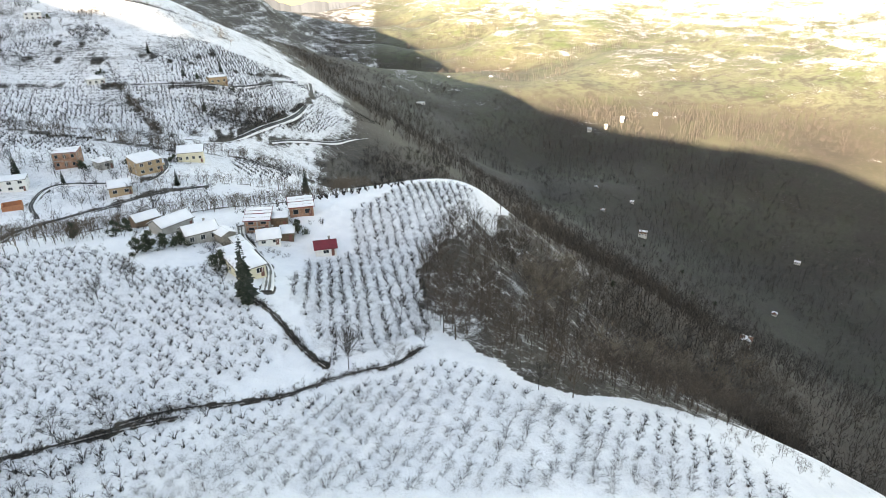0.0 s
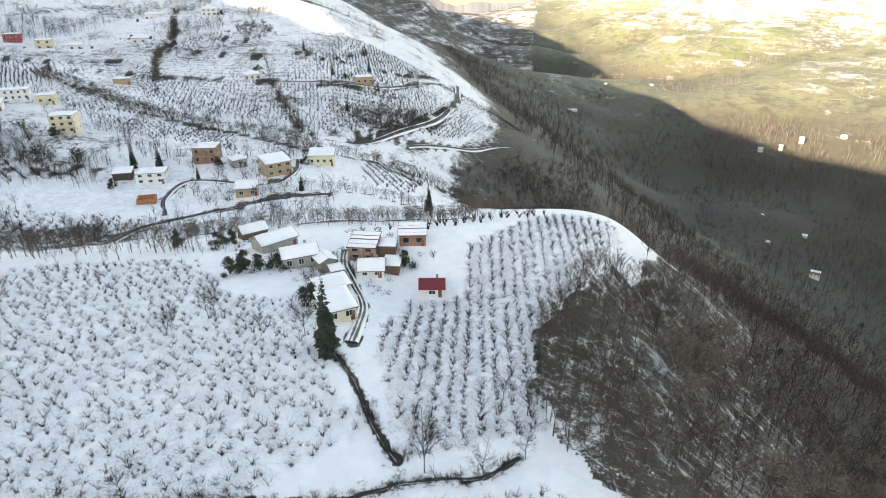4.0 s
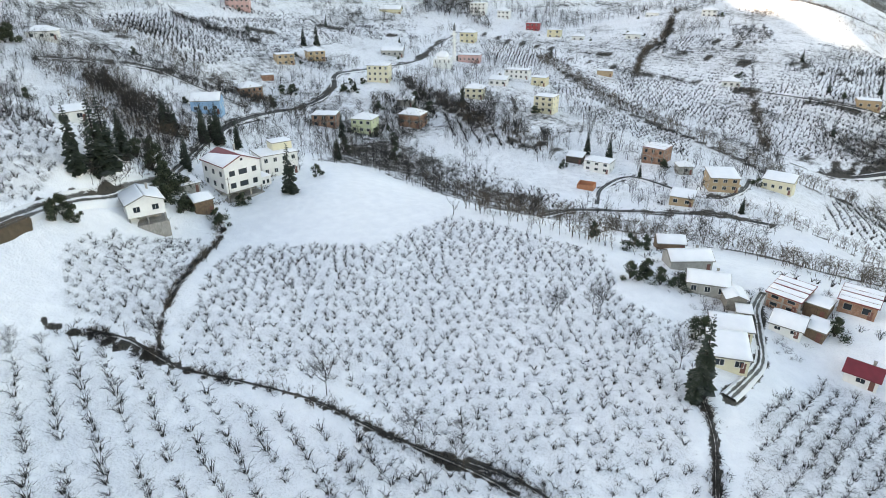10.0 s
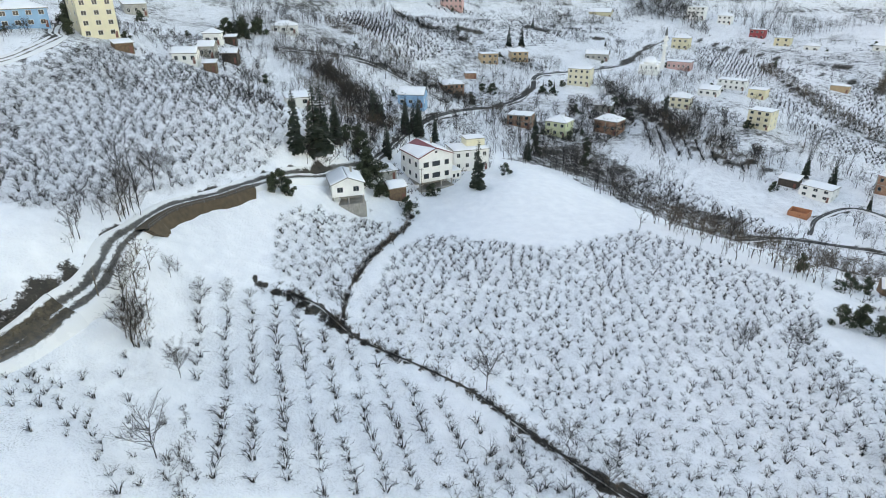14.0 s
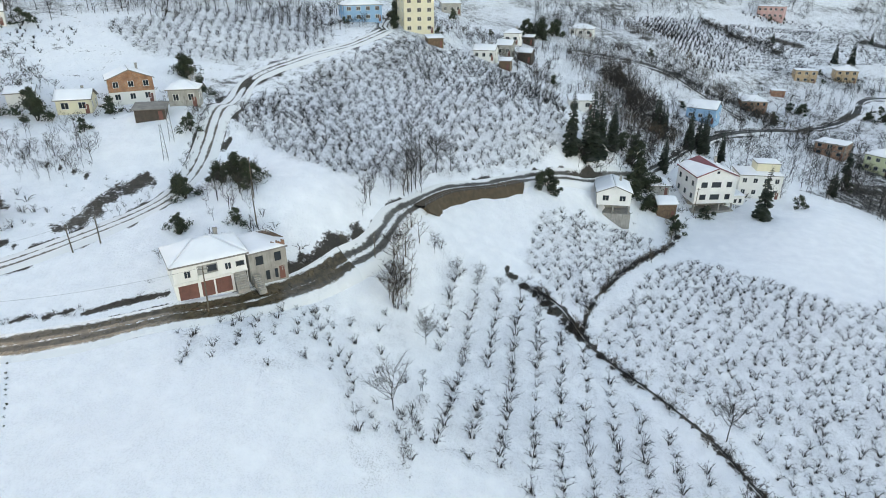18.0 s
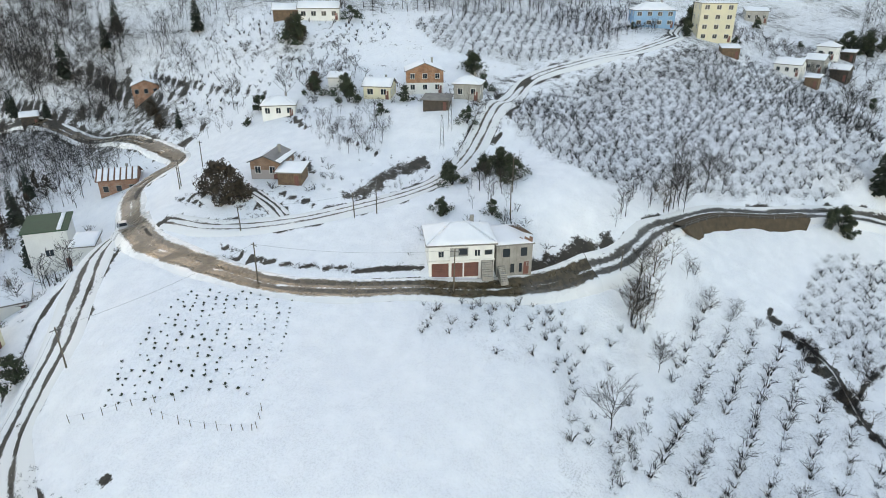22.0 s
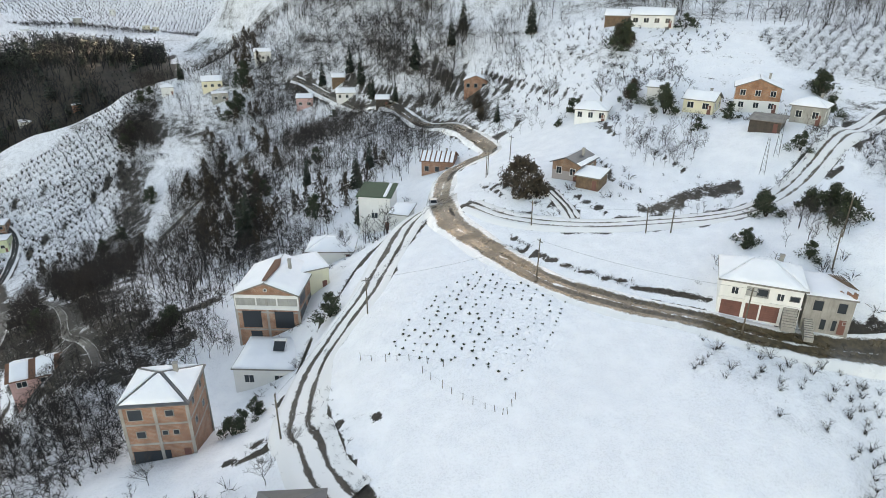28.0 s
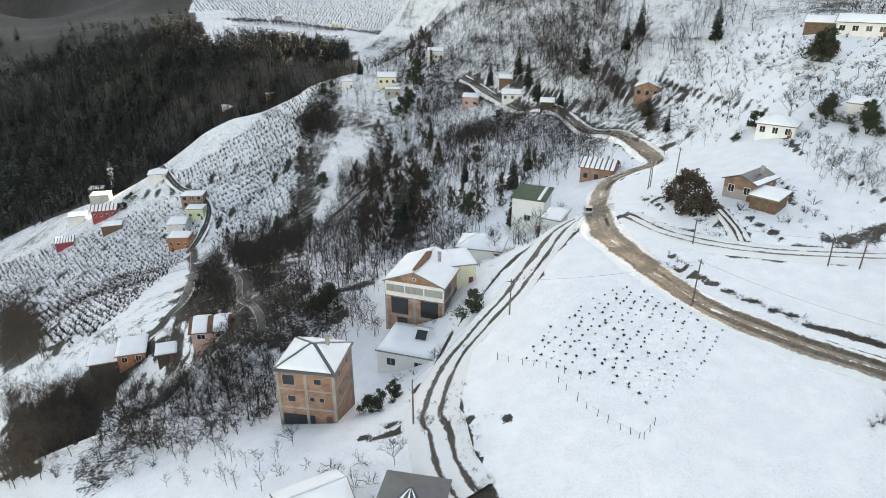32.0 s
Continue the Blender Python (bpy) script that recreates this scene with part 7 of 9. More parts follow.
put_houses((
    ('shed', -78.9, -90.3, 119, 4.6, 4.5, 2.6, 'shed', 'wood', 'snow', 'timber shed with a slab of snow on its roof', {}),
    ('brick_house', -110.6, -191.0, 146, 8, 7, 3.6, 'gablef', 'brick', 'snow', 'lonely brick house high on the snowy hillside', {'win': 3, 'rows': 1}),
    ('house', -154.4, -155.6, 129, 13, 7, 3.4, 'gable', 'white', 'snow', 'long white house high on the hillside', {'win': 4, 'rows': 1}),
    ('shed', -148.4, -164.8, 132, 8, 6, 3, 'gable', 'wood', 'snow', 'brown shed among reddish bushes', {}),
    ('brick_house', -74.0, -147.1, 142, 8.6, 7, 4.29, 'gable', 'brick', 'redsnow', 'brick roadside house with snow stripes on its roof', {'base': 50.27, 'win': 3, 'rows': 1}),
    ('house', -50.4, -133.6, 144, 7.75, 7, 8.25, 'shed', 'white', 'green', 'tall white house with a green metal roof', {'floors': 3, 'base': 44.17, 'win': 1, 'rows': 1}),
))
put_houses((
    ('house', -51.8, -121.8, 137, 4, 5, 3.6, 'shed', 'white', 'snow', 'white annex with a snowy lean-to roof', {}),
    ('brick_house', -17.5, -97.9, 150, 10.56, 11, 9.86, 'gablef', 'brickframe', 'snow', 'unfinished three-storey brick house with concrete frame and gable', {'gallery': 1, 'floors': 3, 'base': 42.24}),
    ('house', -13.4, -86.0, 151, 9.4, 8.8, 3.8, 'flat', 'white', 'snow', 'white flat-roofed house with a solar water heater', {'floors': 1, 'panel': 1, 'base': 41.6, 'win': 2, 'rows': 1}),
    ('brick_house', 2.4, -73.0, 159, 7.76, 7.5, 8.92, 'hip', 'brick', 'ridge', 'unfinished brick house, snow between dark roof ridges', {'floors': 3, 'base': 44.01, 'win': 3, 'rows': 2}),
    ('house', -32.6, -114.0, 154, 9, 7, 2.6, 'hip', 'white', 'snow', 'low house with a broad snow-covered roof', {}),
    ('shed', 3.0, -48.7, 197, 6.5, 6, 2.6, 'gable', 'greywash', 'snow', 'low outbuilding with a smooth snow roof', {}),
))
put_houses((
    ('shed', -6.5, -45.1, 157, 6, 6, 2.8, 'hip', 'greywash', 'grey', 'low outbuilding with a dark grey metal roof', {}),
    ('house', 22.4, -111.5, 178, 7, 6, 2.4, 'gable', 'pink', 'brownsnow', 'pink house with a brown roof below the road', {'win': 2, 'rows': 1}),
    ('house', -24.2, -100.8, 182, 5, 7, 4.5, 'flat', 'cream', 'snow', 'cream annex with a flat snowy roof beside the lane', {}),
    ('house', -75.0, -289.4, 160, 7.5, 6, 5, 'shed', 'pink', 'snow', 'pale pink house above the wooded ravine', {'floors': 2, 'win': 2, 'rows': 1}),
    ('cottage', -88.4, -266.6, 158, 9.5, 6, 3.2, 'gable', 'white', 'snow', 'white cottage along the ravine road', {'win': 3, 'rows': 1}),
    ('shed', -90.7, -285.0, 158, 6, 5, 4, 'gable', 'wood', 'snow', 'brown shed above the ravine road', {}),
))
put_houses((
    ('shed', -89.6, -227.6, 155, 5, 4.5, 3, 'gable', 'dark', 'snow', 'dark shed beside conifers', {}),
    ('house', -69.4, -347.5, 169, 8.5, 7, 5.5, 'shed', 'white', 'snow', 'white house at the ravine head', {'floors': 2, 'win': 3, 'rows': 1}),
    ('house', -41.8, -346.2, 173, 10, 8, 4.5, 'gable', 'cream', 'snow', 'cream house with a wide snowy roof', {'win': 3, 'rows': 1}),
    ('house', -43.0, -332.3, 173, 8, 7, 4.5, 'flat', 'greywash', 'snow', 'grey house stepped down the ravine side', {'win': 2, 'rows': 1}),
    ('cottage', -20.5, -356.0, 177, 6, 6, 4, 'hip', 'white', 'snow', 'white cottage among conifers on the ridge', {}),
    ('brick_house', 33.0, -535.3, 184, 6.5, 6, 5, 'flat', 'brick', 'snow', 'small brick house on the orchard ridge', {}),
))
put_houses((
    ('cottage', 68.4, -542.6, 187, 9, 6, 3, 'shed', 'white', 'snow', 'low cottage on the orchard ridge', {}),
    ('house', 61.7, -271.7, 173, 9, 8, 5.5, 'flat', 'orange', 'snow', 'bright orange house beside the lower lane', {'floors': 2, 'win': 3, 'rows': 1}),
    ('house', 65.3, -288.4, 173, 8, 7, 4, 'shed', 'white', 'snow', 'white-roofed house beside the lower lane', {}),
    ('house', 57.7, -294.8, 171, 8, 7, 5.5, 'flat', 'palegreen', 'snow', 'lime green house beside the lower lane', {'floors': 2, 'win': 2, 'rows': 1}),
    ('brick_house', 59.9, -305.8, 173, 10, 8, 6, 'flat', 'brick', 'snow', 'brick house at the bend of the lower lane', {'floors': 2, 'win': 3, 'rows': 2}),
    ('house', 83.0, -341.4, 184, 9, 8, 4, 'hip', 'white', 'snow', 'white house on the minaret spur', {}),
))
put_houses((
    ('house', 121.6, -366.5, 183, 10, 8, 5, 'flat', 'greywash', 'snow', 'grey house below the minaret', {}),
    ('house', 143.2, -427.5, 185, 9, 8, 5, 'flat', 'wood', 'snow', 'brown house below the minaret', {}),
    ('house', 108.2, -328.6, 182, 12, 8, 4.5, 'gable', 'crimson', 'redsnow', 'dark red house below the minaret', {'win': 4, 'rows': 1}),
    ('house', 127.7, -342.9, 191, 9, 7, 4.5, 'flat', 'white', 'snow', 'white house on the lower spur', {}),
    ('shed', 100.0, -308.0, 188, 9, 7, 3.5, 'flat', 'wood', 'snow', 'brown shed on the lower spur', {}),
    ('shed', 125.2, -313.9, 192, 8, 6, 3, 'shed', 'crimson', 'redsnow', 'red shed on the lower slope', {}),
))
put_houses((
    ('house', 46.1, -136.6, 185, 6, 6, 3.2, 'shed', 'orange', 'snow', 'orange block house with a snow-covered roof', {'win': 2, 'rows': 1}),
    ('shed', 52.6, -137.6, 187, 6.5, 6, 3.4, 'shed', 'dark', 'snow', 'dark shed with a thick snow roof', {}),
    ('shed', 37.2, -131.1, 186, 4, 3.5, 2.4, 'shed', 'dark', 'snow', 'little dark shed with a snow roof', {}),
    ('house', 246.5, 665.9, 340, 10.1, 6.0, 5.2, 'flat', 'brickwhite', 'redsnow', 'lone house on the far valley slope', {'floors': 2, 'win': 3, 'rows': 2}),
    ('house', 210.6, 775.7, 345, 7.9, 6.0, 4.5, 'hip', 'brickwhite', 'redsnow', 'lone house on the far valley slope', {'floors': 2, 'win': 3, 'rows': 2}),
    ('house', 189.8, 293.2, 327, 6.5, 6.0, 4.5, 'hip', 'greywash', 'redsnow', 'lone house on the far valley slope', {'floors': 2, 'win': 3, 'rows': 2}),
))
put_houses((
    ('house', 439.4, 651.7, 326, 7.2, 6.0, 4.5, 'flat', 'white', 'redsnow', 'lone house on the far valley slope', {'floors': 2, 'win': 3, 'rows': 2}),
    ('house', 206.9, 715.4, 344, 6.5, 6.0, 4.5, 'hip', 'greywash', 'redsnow', 'lone house on the far valley slope', {'floors': 2, 'win': 3, 'rows': 2}),
    ('house', 255.7, 752.6, 341, 5.8, 6.0, 4.5, 'flat', 'white', 'redsnow', 'lone house on the far valley slope', {'floors': 2, 'win': 3, 'rows': 2}),
    ('house', 351.9, 530.4, 326, 5.0, 6.0, 4.5, 'hip', 'white', 'redsnow', 'lone house on the far valley slope', {'floors': 2, 'win': 3, 'rows': 2}),
    ('house', -47.0, 1248.5, 2, 8.6, 6.0, 4.5, 'flat', 'white', 'snow', 'lone house on the far valley slope', {'floors': 2, 'win': 3, 'rows': 2}),
    ('house', 96.5, 1265.1, 356, 6.5, 6.0, 4.5, 'hip', 'greywash', 'snow', 'lone house on the far valley slope', {'floors': 2, 'win': 3, 'rows': 2}),
))
put_houses((
    ('house', 9.9, 1244.4, 360, 5.8, 6.0, 4.5, 'flat', 'greywash', 'snow', 'lone house on the far valley slope', {'floors': 2, 'win': 3, 'rows': 2}),
    ('house', 361.3, 1015.3, 340, 7.9, 6.0, 4.5, 'hip', 'white', 'snow', 'lone house on the far valley slope', {'floors': 2, 'win': 3, 'rows': 2}),
    ('house', 305.6, 1015.4, 343, 6.5, 6.0, 4.5, 'hip', 'white', 'snow', 'lone house on the far valley slope', {'floors': 2, 'win': 3, 'rows': 2}),
    ('house', 244.6, 988.9, 346, 7.2, 6.0, 4.5, 'flat', 'white', 'snow', 'lone house on the far valley slope', {'floors': 2, 'win': 3, 'rows': 2}),
    ('house', 273.2, 994.1, 345, 5.8, 6.0, 4.5, 'flat', 'greywash', 'snow', 'lone house on the far valley slope', {'floors': 2, 'win': 3, 'rows': 2}),
    ('house', 81.6, 1030.8, 355, 7.2, 6.0, 4.5, 'flat', 'greywash', 'snow', 'lone house on the far valley slope', {'floors': 2, 'win': 3, 'rows': 2}),
))
put_houses((
    ('house', -59.3, 1084.7, 3, 6.5, 6.0, 4.5, 'hip', 'white', 'snow', 'lone house on the far valley slope', {'floors': 2, 'win': 3, 'rows': 2}),
    ('house', -39.6, 982.9, 2, 15.8, 6.0, 5.2, 'flat', 'white', 'snow', 'lone house on the far valley slope', {'floors': 2, 'win': 3, 'rows': 2}),
))

put_houses((
    ('house', 124.8, -1005.4, 180, 12, 7, 4.5, 'hip', 'tan', 'snow', 'small snow-roofed house on the far terraced hillside', {'win': 2, 'rows': 1}),
    ('house', -41.3, -927.2, 180, 9, 7, 4.5, 'gable', 'cream', 'snow', 'small snow-roofed house on the far terraced hillside', {'win': 2, 'rows': 1}),
    ('house', -51.8, -921.9, 180, 8, 7, 4.5, 'flat', 'cream', 'snow', 'small snow-roofed house on the far terraced hillside', {'win': 2, 'rows': 1}),
    ('house', 35.1, -942.2, 180, 10, 7, 4.5, 'hip', 'greywash', 'snow', 'small snow-roofed house on the far terraced hillside', {'win': 2, 'rows': 1}),
    ('house', 91.0, -911.1, 180, 9, 7, 4.5, 'gable', 'white', 'snow', 'small snow-roofed house on the far terraced hillside', {'win': 2, 'rows': 1}),
    ('house', -6.1, -992.9, 180, 8, 7, 4.5, 'flat', 'white', 'snow', 'small snow-roofed house on the far terraced hillside', {'win': 2, 'rows': 1}),
))


def bark(name, a, b, scale=2.0):
    m, nt, p = mat(name, 0.9)
    v = where(nt)
    rnd = nt.nodes.new("ShaderNodeNewGeometry").outputs["Random Per Island"]
    col = mixed(nt, grain(nt, v, scale, 4), a, b)
    nt.links.new(mixed(nt, sums(nt, "MULTIPLY", rnd, 0.6), col, tuple(c * 0.45 for c in a)), p.inputs["Base Color"])
    return m


def needles(name, a, b, white):
    m, nt, p = mat(name, 0.75)
    v = where(nt)
    geo = nt.nodes.new("ShaderNodeNewGeometry")
    col = mixed(nt, geo.outputs["Random Per Island"], a, b)
    sep = nt.nodes.new("ShaderNodeSeparateXYZ")
    nt.links.new(geo.outputs["Normal"], sep.inputs[0])
    up = sums(nt, "MULTIPLY_ADD", sums(nt, "ABSOLUTE", sep.outputs[2]), 1.6, -1.0, clamp=True)
    lump = sums(nt, "MULTIPLY_ADD", grain(nt, v, 0.9, 3), 4.0, -2.0, clamp=True)
    nt.links.new(mixed(nt, sums(nt, "MULTIPLY", sums(nt, "MULTIPLY", up, lump), white), col, (0.8, 0.82, 0.85)), p.inputs["Base Color"])
    return m


TWIG = bark("hazel_twigs", (0.030, 0.023, 0.019), (0.016, 0.012, 0.010))
WOOD_TWIG = bark("woodland_twigs", (0.150, 0.112, 0.080), (0.075, 0.057, 0.043))
TRUNK = bark("grey_bark", (0.044, 0.034, 0.028), (0.024, 0.019, 0.016))
ROW_TWIG = bark("brown_hazel_twigs", (0.052, 0.040, 0.033), (0.026, 0.020, 0.017))
RAVINE_TWIG = bark("ravine_twigs", (0.046, 0.034, 0.028), (0.024, 0.018, 0.015))
HANGER_TWIG = bark("tan_twigs", (0.118, 0.090, 0.070), (0.054, 0.042, 0.034))
VALLEY_TWIG = bark("valley_twigs", (0.098, 0.080, 0.070), (0.052, 0.043, 0.038))
FIR_GREEN = needles("fir_needles", (0.013, 0.022, 0.013), (0.026, 0.037, 0.020), 0.22)
LEAF_GREEN = needles("laurel_leaves", (0.018, 0.027, 0.012), (0.040, 0.050, 0.022), 0.22)
LEAF_BROWN = needles("withered_leaves", (0.030, 0.021, 0.013), (0.058, 0.040, 0.024), 0.05)
CABBAGE_GREEN = needles("kale_leaves", (0.022, 0.030, 0.018), (0.045, 0.055, 0.030), 0.0)
rng = np.random.default_rng(7)


def mesh_of(name, verts, faces, material):
    """A mesh from arrays of corners and of faces with the same number of sides."""
    me = bpy.data.meshes.new(name)
    k = faces.shape[1]
    me.vertices.add(len(verts))
    me.vertices.foreach_set("co", verts.astype(np.float32).ravel())
    me.loops.add(faces.size)
    me.loops.foreach_set("vertex_index", faces.astype(np.int32).ravel())
    me.polygons.add(len(faces))
    me.polygons.foreach_set("loop_start", np.arange(0, faces.size, k, dtype=np.int32))
    me.update(calc_edges=True)
    me.materials.append(material)
    return me


def tubes(p0, p1, r0, r1):
    """Three-sided tapering twigs."""
    d = p1 - p0
    d = d / (np.linalg.norm(d, axis=1)[:, None] + 1e-9)
    ref = np.where(np.abs(d[:, 2:3]) > 0.9, np.array([[1.0, 0, 0]]), np.array([[0, 0, 1.0]]))
    a = np.cross(d, ref)
    a /= np.linalg.norm(a, axis=1)[:, None] + 1e-9
    b = np.cross(d, a)
    out = []
    for p, r in ((p0, r0), (p1, r1)):
        for k in range(3):
            t = 2 * math.pi * k / 3
            out.append(p + (a * math.cos(t) + b * math.sin(t)) * np.asarray(r).reshape(-1, 1))
    v = np.stack(out, 1).reshape(-1, 3)
    base = np.arange(len(p0))[:, None] * 6
    f = np.concatenate([base + np.array([[k, (k + 1) % 3, 3 + (k + 1) % 3, 3 + k]]) for k in range(3)], 0)
    return v, f


def ribbons(p0, p1, r0, r1):
    """Twigs for farther plants: one tapering four-cornered blade each."""
    d = p1 - p0
    a = np.cross(d, np.random.default_rng(len(p0)).normal(0, 1, d.shape))
    a /= np.linalg.norm(a, axis=1)[:, None] + 1e-9
    w0, w1 = np.asarray(r0).reshape(-1, 1) * 1.15, np.asarray(r1).reshape(-1, 1) * 1.15
    v = np.stack([p0 - a * w0, p0 + a * w0, p1 + a * w1, p1 - a * w1], 1).reshape(-1, 3)
    return v, np.arange(len(p0))[:, None] * 4 + np.array([[0, 1, 2, 3]])


def shrub_form(seed, stems=15, thick=0.033, twigs=4, limbs=tubes):
    """A many-stemmed bare shrub about 2.3 m high: curved stems with side twigs."""
    g = np.random.default_rng(seed)
    a, b, ra, rb = [], [], [], []
    for s in range(stems):
        t = g.uniform(0, 2 * math.pi)
        lean = g.uniform(0.3, 1.5)
        top = g.uniform(1.75, 2.1) - lean * 0.75
        base = np.array([math.cos(t), math.sin(t), 0]) * g.uniform(0.05, 0.28)
        way = np.array([math.cos(t), math.sin(t), 0])
        mid = base + way * lean * 0.45 + np.array([0, 0, top * 0.55]) + g.normal(0, 0.06, 3)
        end = base + way * lean * 1.35 + np.array([0, 0, top]) + g.normal(0, 0.10, 3)
        a += [base - np.array([0, 0, 0.3]), mid]
        b += [mid, end]
        ra += [thick, thick * 0.72]
        rb += [thick * 0.72, thick * 0.28]
        for q in range(twigs):
            k = g.uniform(0.1, 0.8)
            st = mid * (1 - k) + end * k
            a.append(st)
            b.append(st + np.array([g.normal(0, 0.38), g.normal(0, 0.38), g.uniform(0.1, 0.6)]))
            ra.append(thick * 0.5)
            rb.append(thick * 0.2)
    return limbs(np.array(a), np.array(b), np.array(ra), np.array(rb))


def stool_form(seed, stubs=7, stems=9, thick=0.030, twigs=2, limbs=tubes):
    """A coppiced hazel: a tight dark stool of short stubs under a loose vase of slender rods."""
    g = np.random.default_rng(seed)
    a, b, ra, rb = [], [], [], []
    for s in range(stubs):
        t, out = g.uniform(0, 2 * math.pi), g.uniform(0.05, 0.30)
        way = np.array([math.cos(t), math.sin(t), 0])
        a.append(way * out - np.array([0, 0, 0.25]))
        b.append(way * (out + g.uniform(0.05, 0.3)) + np.array([0, 0, g.uniform(0.3, 0.65)]))
        ra.append(thick * 1.9)
        rb.append(thick * 1.1)
    for s in range(stems):
        t, lean, top = g.uniform(0, 2 * math.pi), g.uniform(0.3, 1.4), g.uniform(1.3, 2.2)
        way = np.array([math.cos(t), math.sin(t), 0])
        base = way * g.uniform(0.05, 0.25)
        mid = base + way * lean * 0.4 + np.array([0, 0, top * 0.5]) + g.normal(0, 0.05, 3)
        end = base + way * lean * 1.25 + np.array([0, 0, top * (1.05 - lean * 0.3)]) + g.normal(0, 0.1, 3)
        a += [base, mid]
        b += [mid, end]
        ra += [thick, thick * 0.75]
        rb += [thick * 0.75, thick * 0.3]
        for q in range(twigs):
            st = mid + (end - mid) * g.uniform(0.05, 0.75)
            a.append(st)
            b.append(st + np.array([g.normal(0, 0.3), g.normal(0, 0.3), g.uniform(0.1, 0.5)]))
            ra.append(thick * 0.6)
            rb.append(thick * 0.25)
    return limbs(np.array(a), np.array(b), np.array(ra), np.array(rb))


def tree_form(seed, h=8.0, boughs=11, twigs=5, thick=1.0, spread=0.34, fine=1.0, limbs=tubes):
    """A bare broad-leaved tree of height h: a tapering trunk, boughs and fine twigs."""
    g = np.random.default_rng(seed)
    a, b, ra, rb = [], [], [], []

    def limb(p, q, r, s):
        a.append(p), b.append(q), ra.append(r), rb.append(s)

    pts = [np.array([0, 0, -0.5])]
    for i in range(1, 6):
        pts.append(np.array([g.normal(0, 0.02 * h), g.normal(0, 0.02 * h), h * 0.93 * i / 5]))
    r = 0.016 * h * thick
    for i in range(5):
        limb(pts[i], pts[i + 1], r * (1 - i / 5.6), r * (1 - (i + 1) / 5.6))
    for i in range(boughs):
        k = g.uniform(0.22, 0.92)
        j = min(int(k * 5), 4)
        st = pts[j] + (pts[j + 1] - pts[j]) * (k * 5 - j)
        t = g.uniform(0, 2 * math.pi)
        ln = h * spread * (1.15 - k * 0.7) * g.uniform(0.7, 1.25)
        way = np.array([math.cos(t), math.sin(t), g.uniform(0.5, 1.3)])
        mid = st + way * ln * 0.5
        end = mid + (way + np.array([0, 0, g.uniform(0.1, 0.7)])) * ln * 0.45 + g.normal(0, 0.03 * h, 3)
        limb(st, mid, r * 0.42, r * 0.27)
        limb(mid, end, r * 0.27, r * 0.12)
        for q in range(twigs):
            k2 = g.uniform(0.15, 1.0)
            s2 = mid + (end - mid) * k2
            w2 = np.array([g.normal(0, 0.6), g.normal(0, 0.6), g.uniform(0.2, 0.9)]) * ln * 0.42
            limb(s2, s2 + w2, r * 0.14 * fine, r * 0.05 * fine)
            if q % 2 == 0:
                limb(s2 + w2 * 0.5, s2 + w2 * 0.5 + np.array([g.normal(0, 0.5), g.normal(0, 0.5), g.uniform(0.2, 0.8)]) * ln * 0.28, r * 0.10 * fine, r * 0.04 * fine)
    return limbs(np.array(a), np.array(b), np.array(ra), np.array(rb))


def fir_form(seed, h=10.0, dense=1.0):
    """A conifer: tiers of drooping, ragged boughs."""
    g = np.random.default_rng(seed)
    v, f = [], []
    z = h * 0.06
    while z < h * 0.985:
        k = z / h
        rad = h * 0.17 * (1 - k) ** 0.9 + 0.12
        n = int((7 + 9 * (1 - k)) * dense)
        for i in range(n):
            t = g.uniform(0, 2 * math.pi)
            ln = rad * g.uniform(0.65, 1.2)
            w = ln * g.uniform(0.24, 0.42) / dense ** 0.6
            c, s = math.cos(t), math.sin(t)
            dr = ln * g.uniform(0.12, 0.5)
            p = [(0.05 * c, 0.05 * s, z), (c * ln * 0.6 - s * w, s * ln * 0.6 + c * w, z - dr * 0.55), (c * ln, s * ln, z - dr * 0.85), (c * ln * 0.6 + s * w, s * ln * 0.6 - c * w, z - dr * 0.75)]
            q = len(v)
            v += p
            f.append((q, q + 1, q + 2, q + 3))
            p = [(c * ln * 0.2, s * ln * 0.2, z + 0.02), (c * ln * 0.75 - s * w * 0.3, s * ln * 0.75 + c * w * 0.3, z - dr * 1.3), (c * ln * 0.92, s * ln * 0.92, z - dr * 0.8), (c * ln * 0.5 + s * w * 0.2, s * ln * 0.5 - c * w * 0.2, z - dr * 0.2)]
            q = len(v)
            v += p
            f.append((q, q + 1, q + 2, q + 3))
        z += h * (0.035 if dense == 1.0 else 0.11)
    return np.array(v), np.array(f)


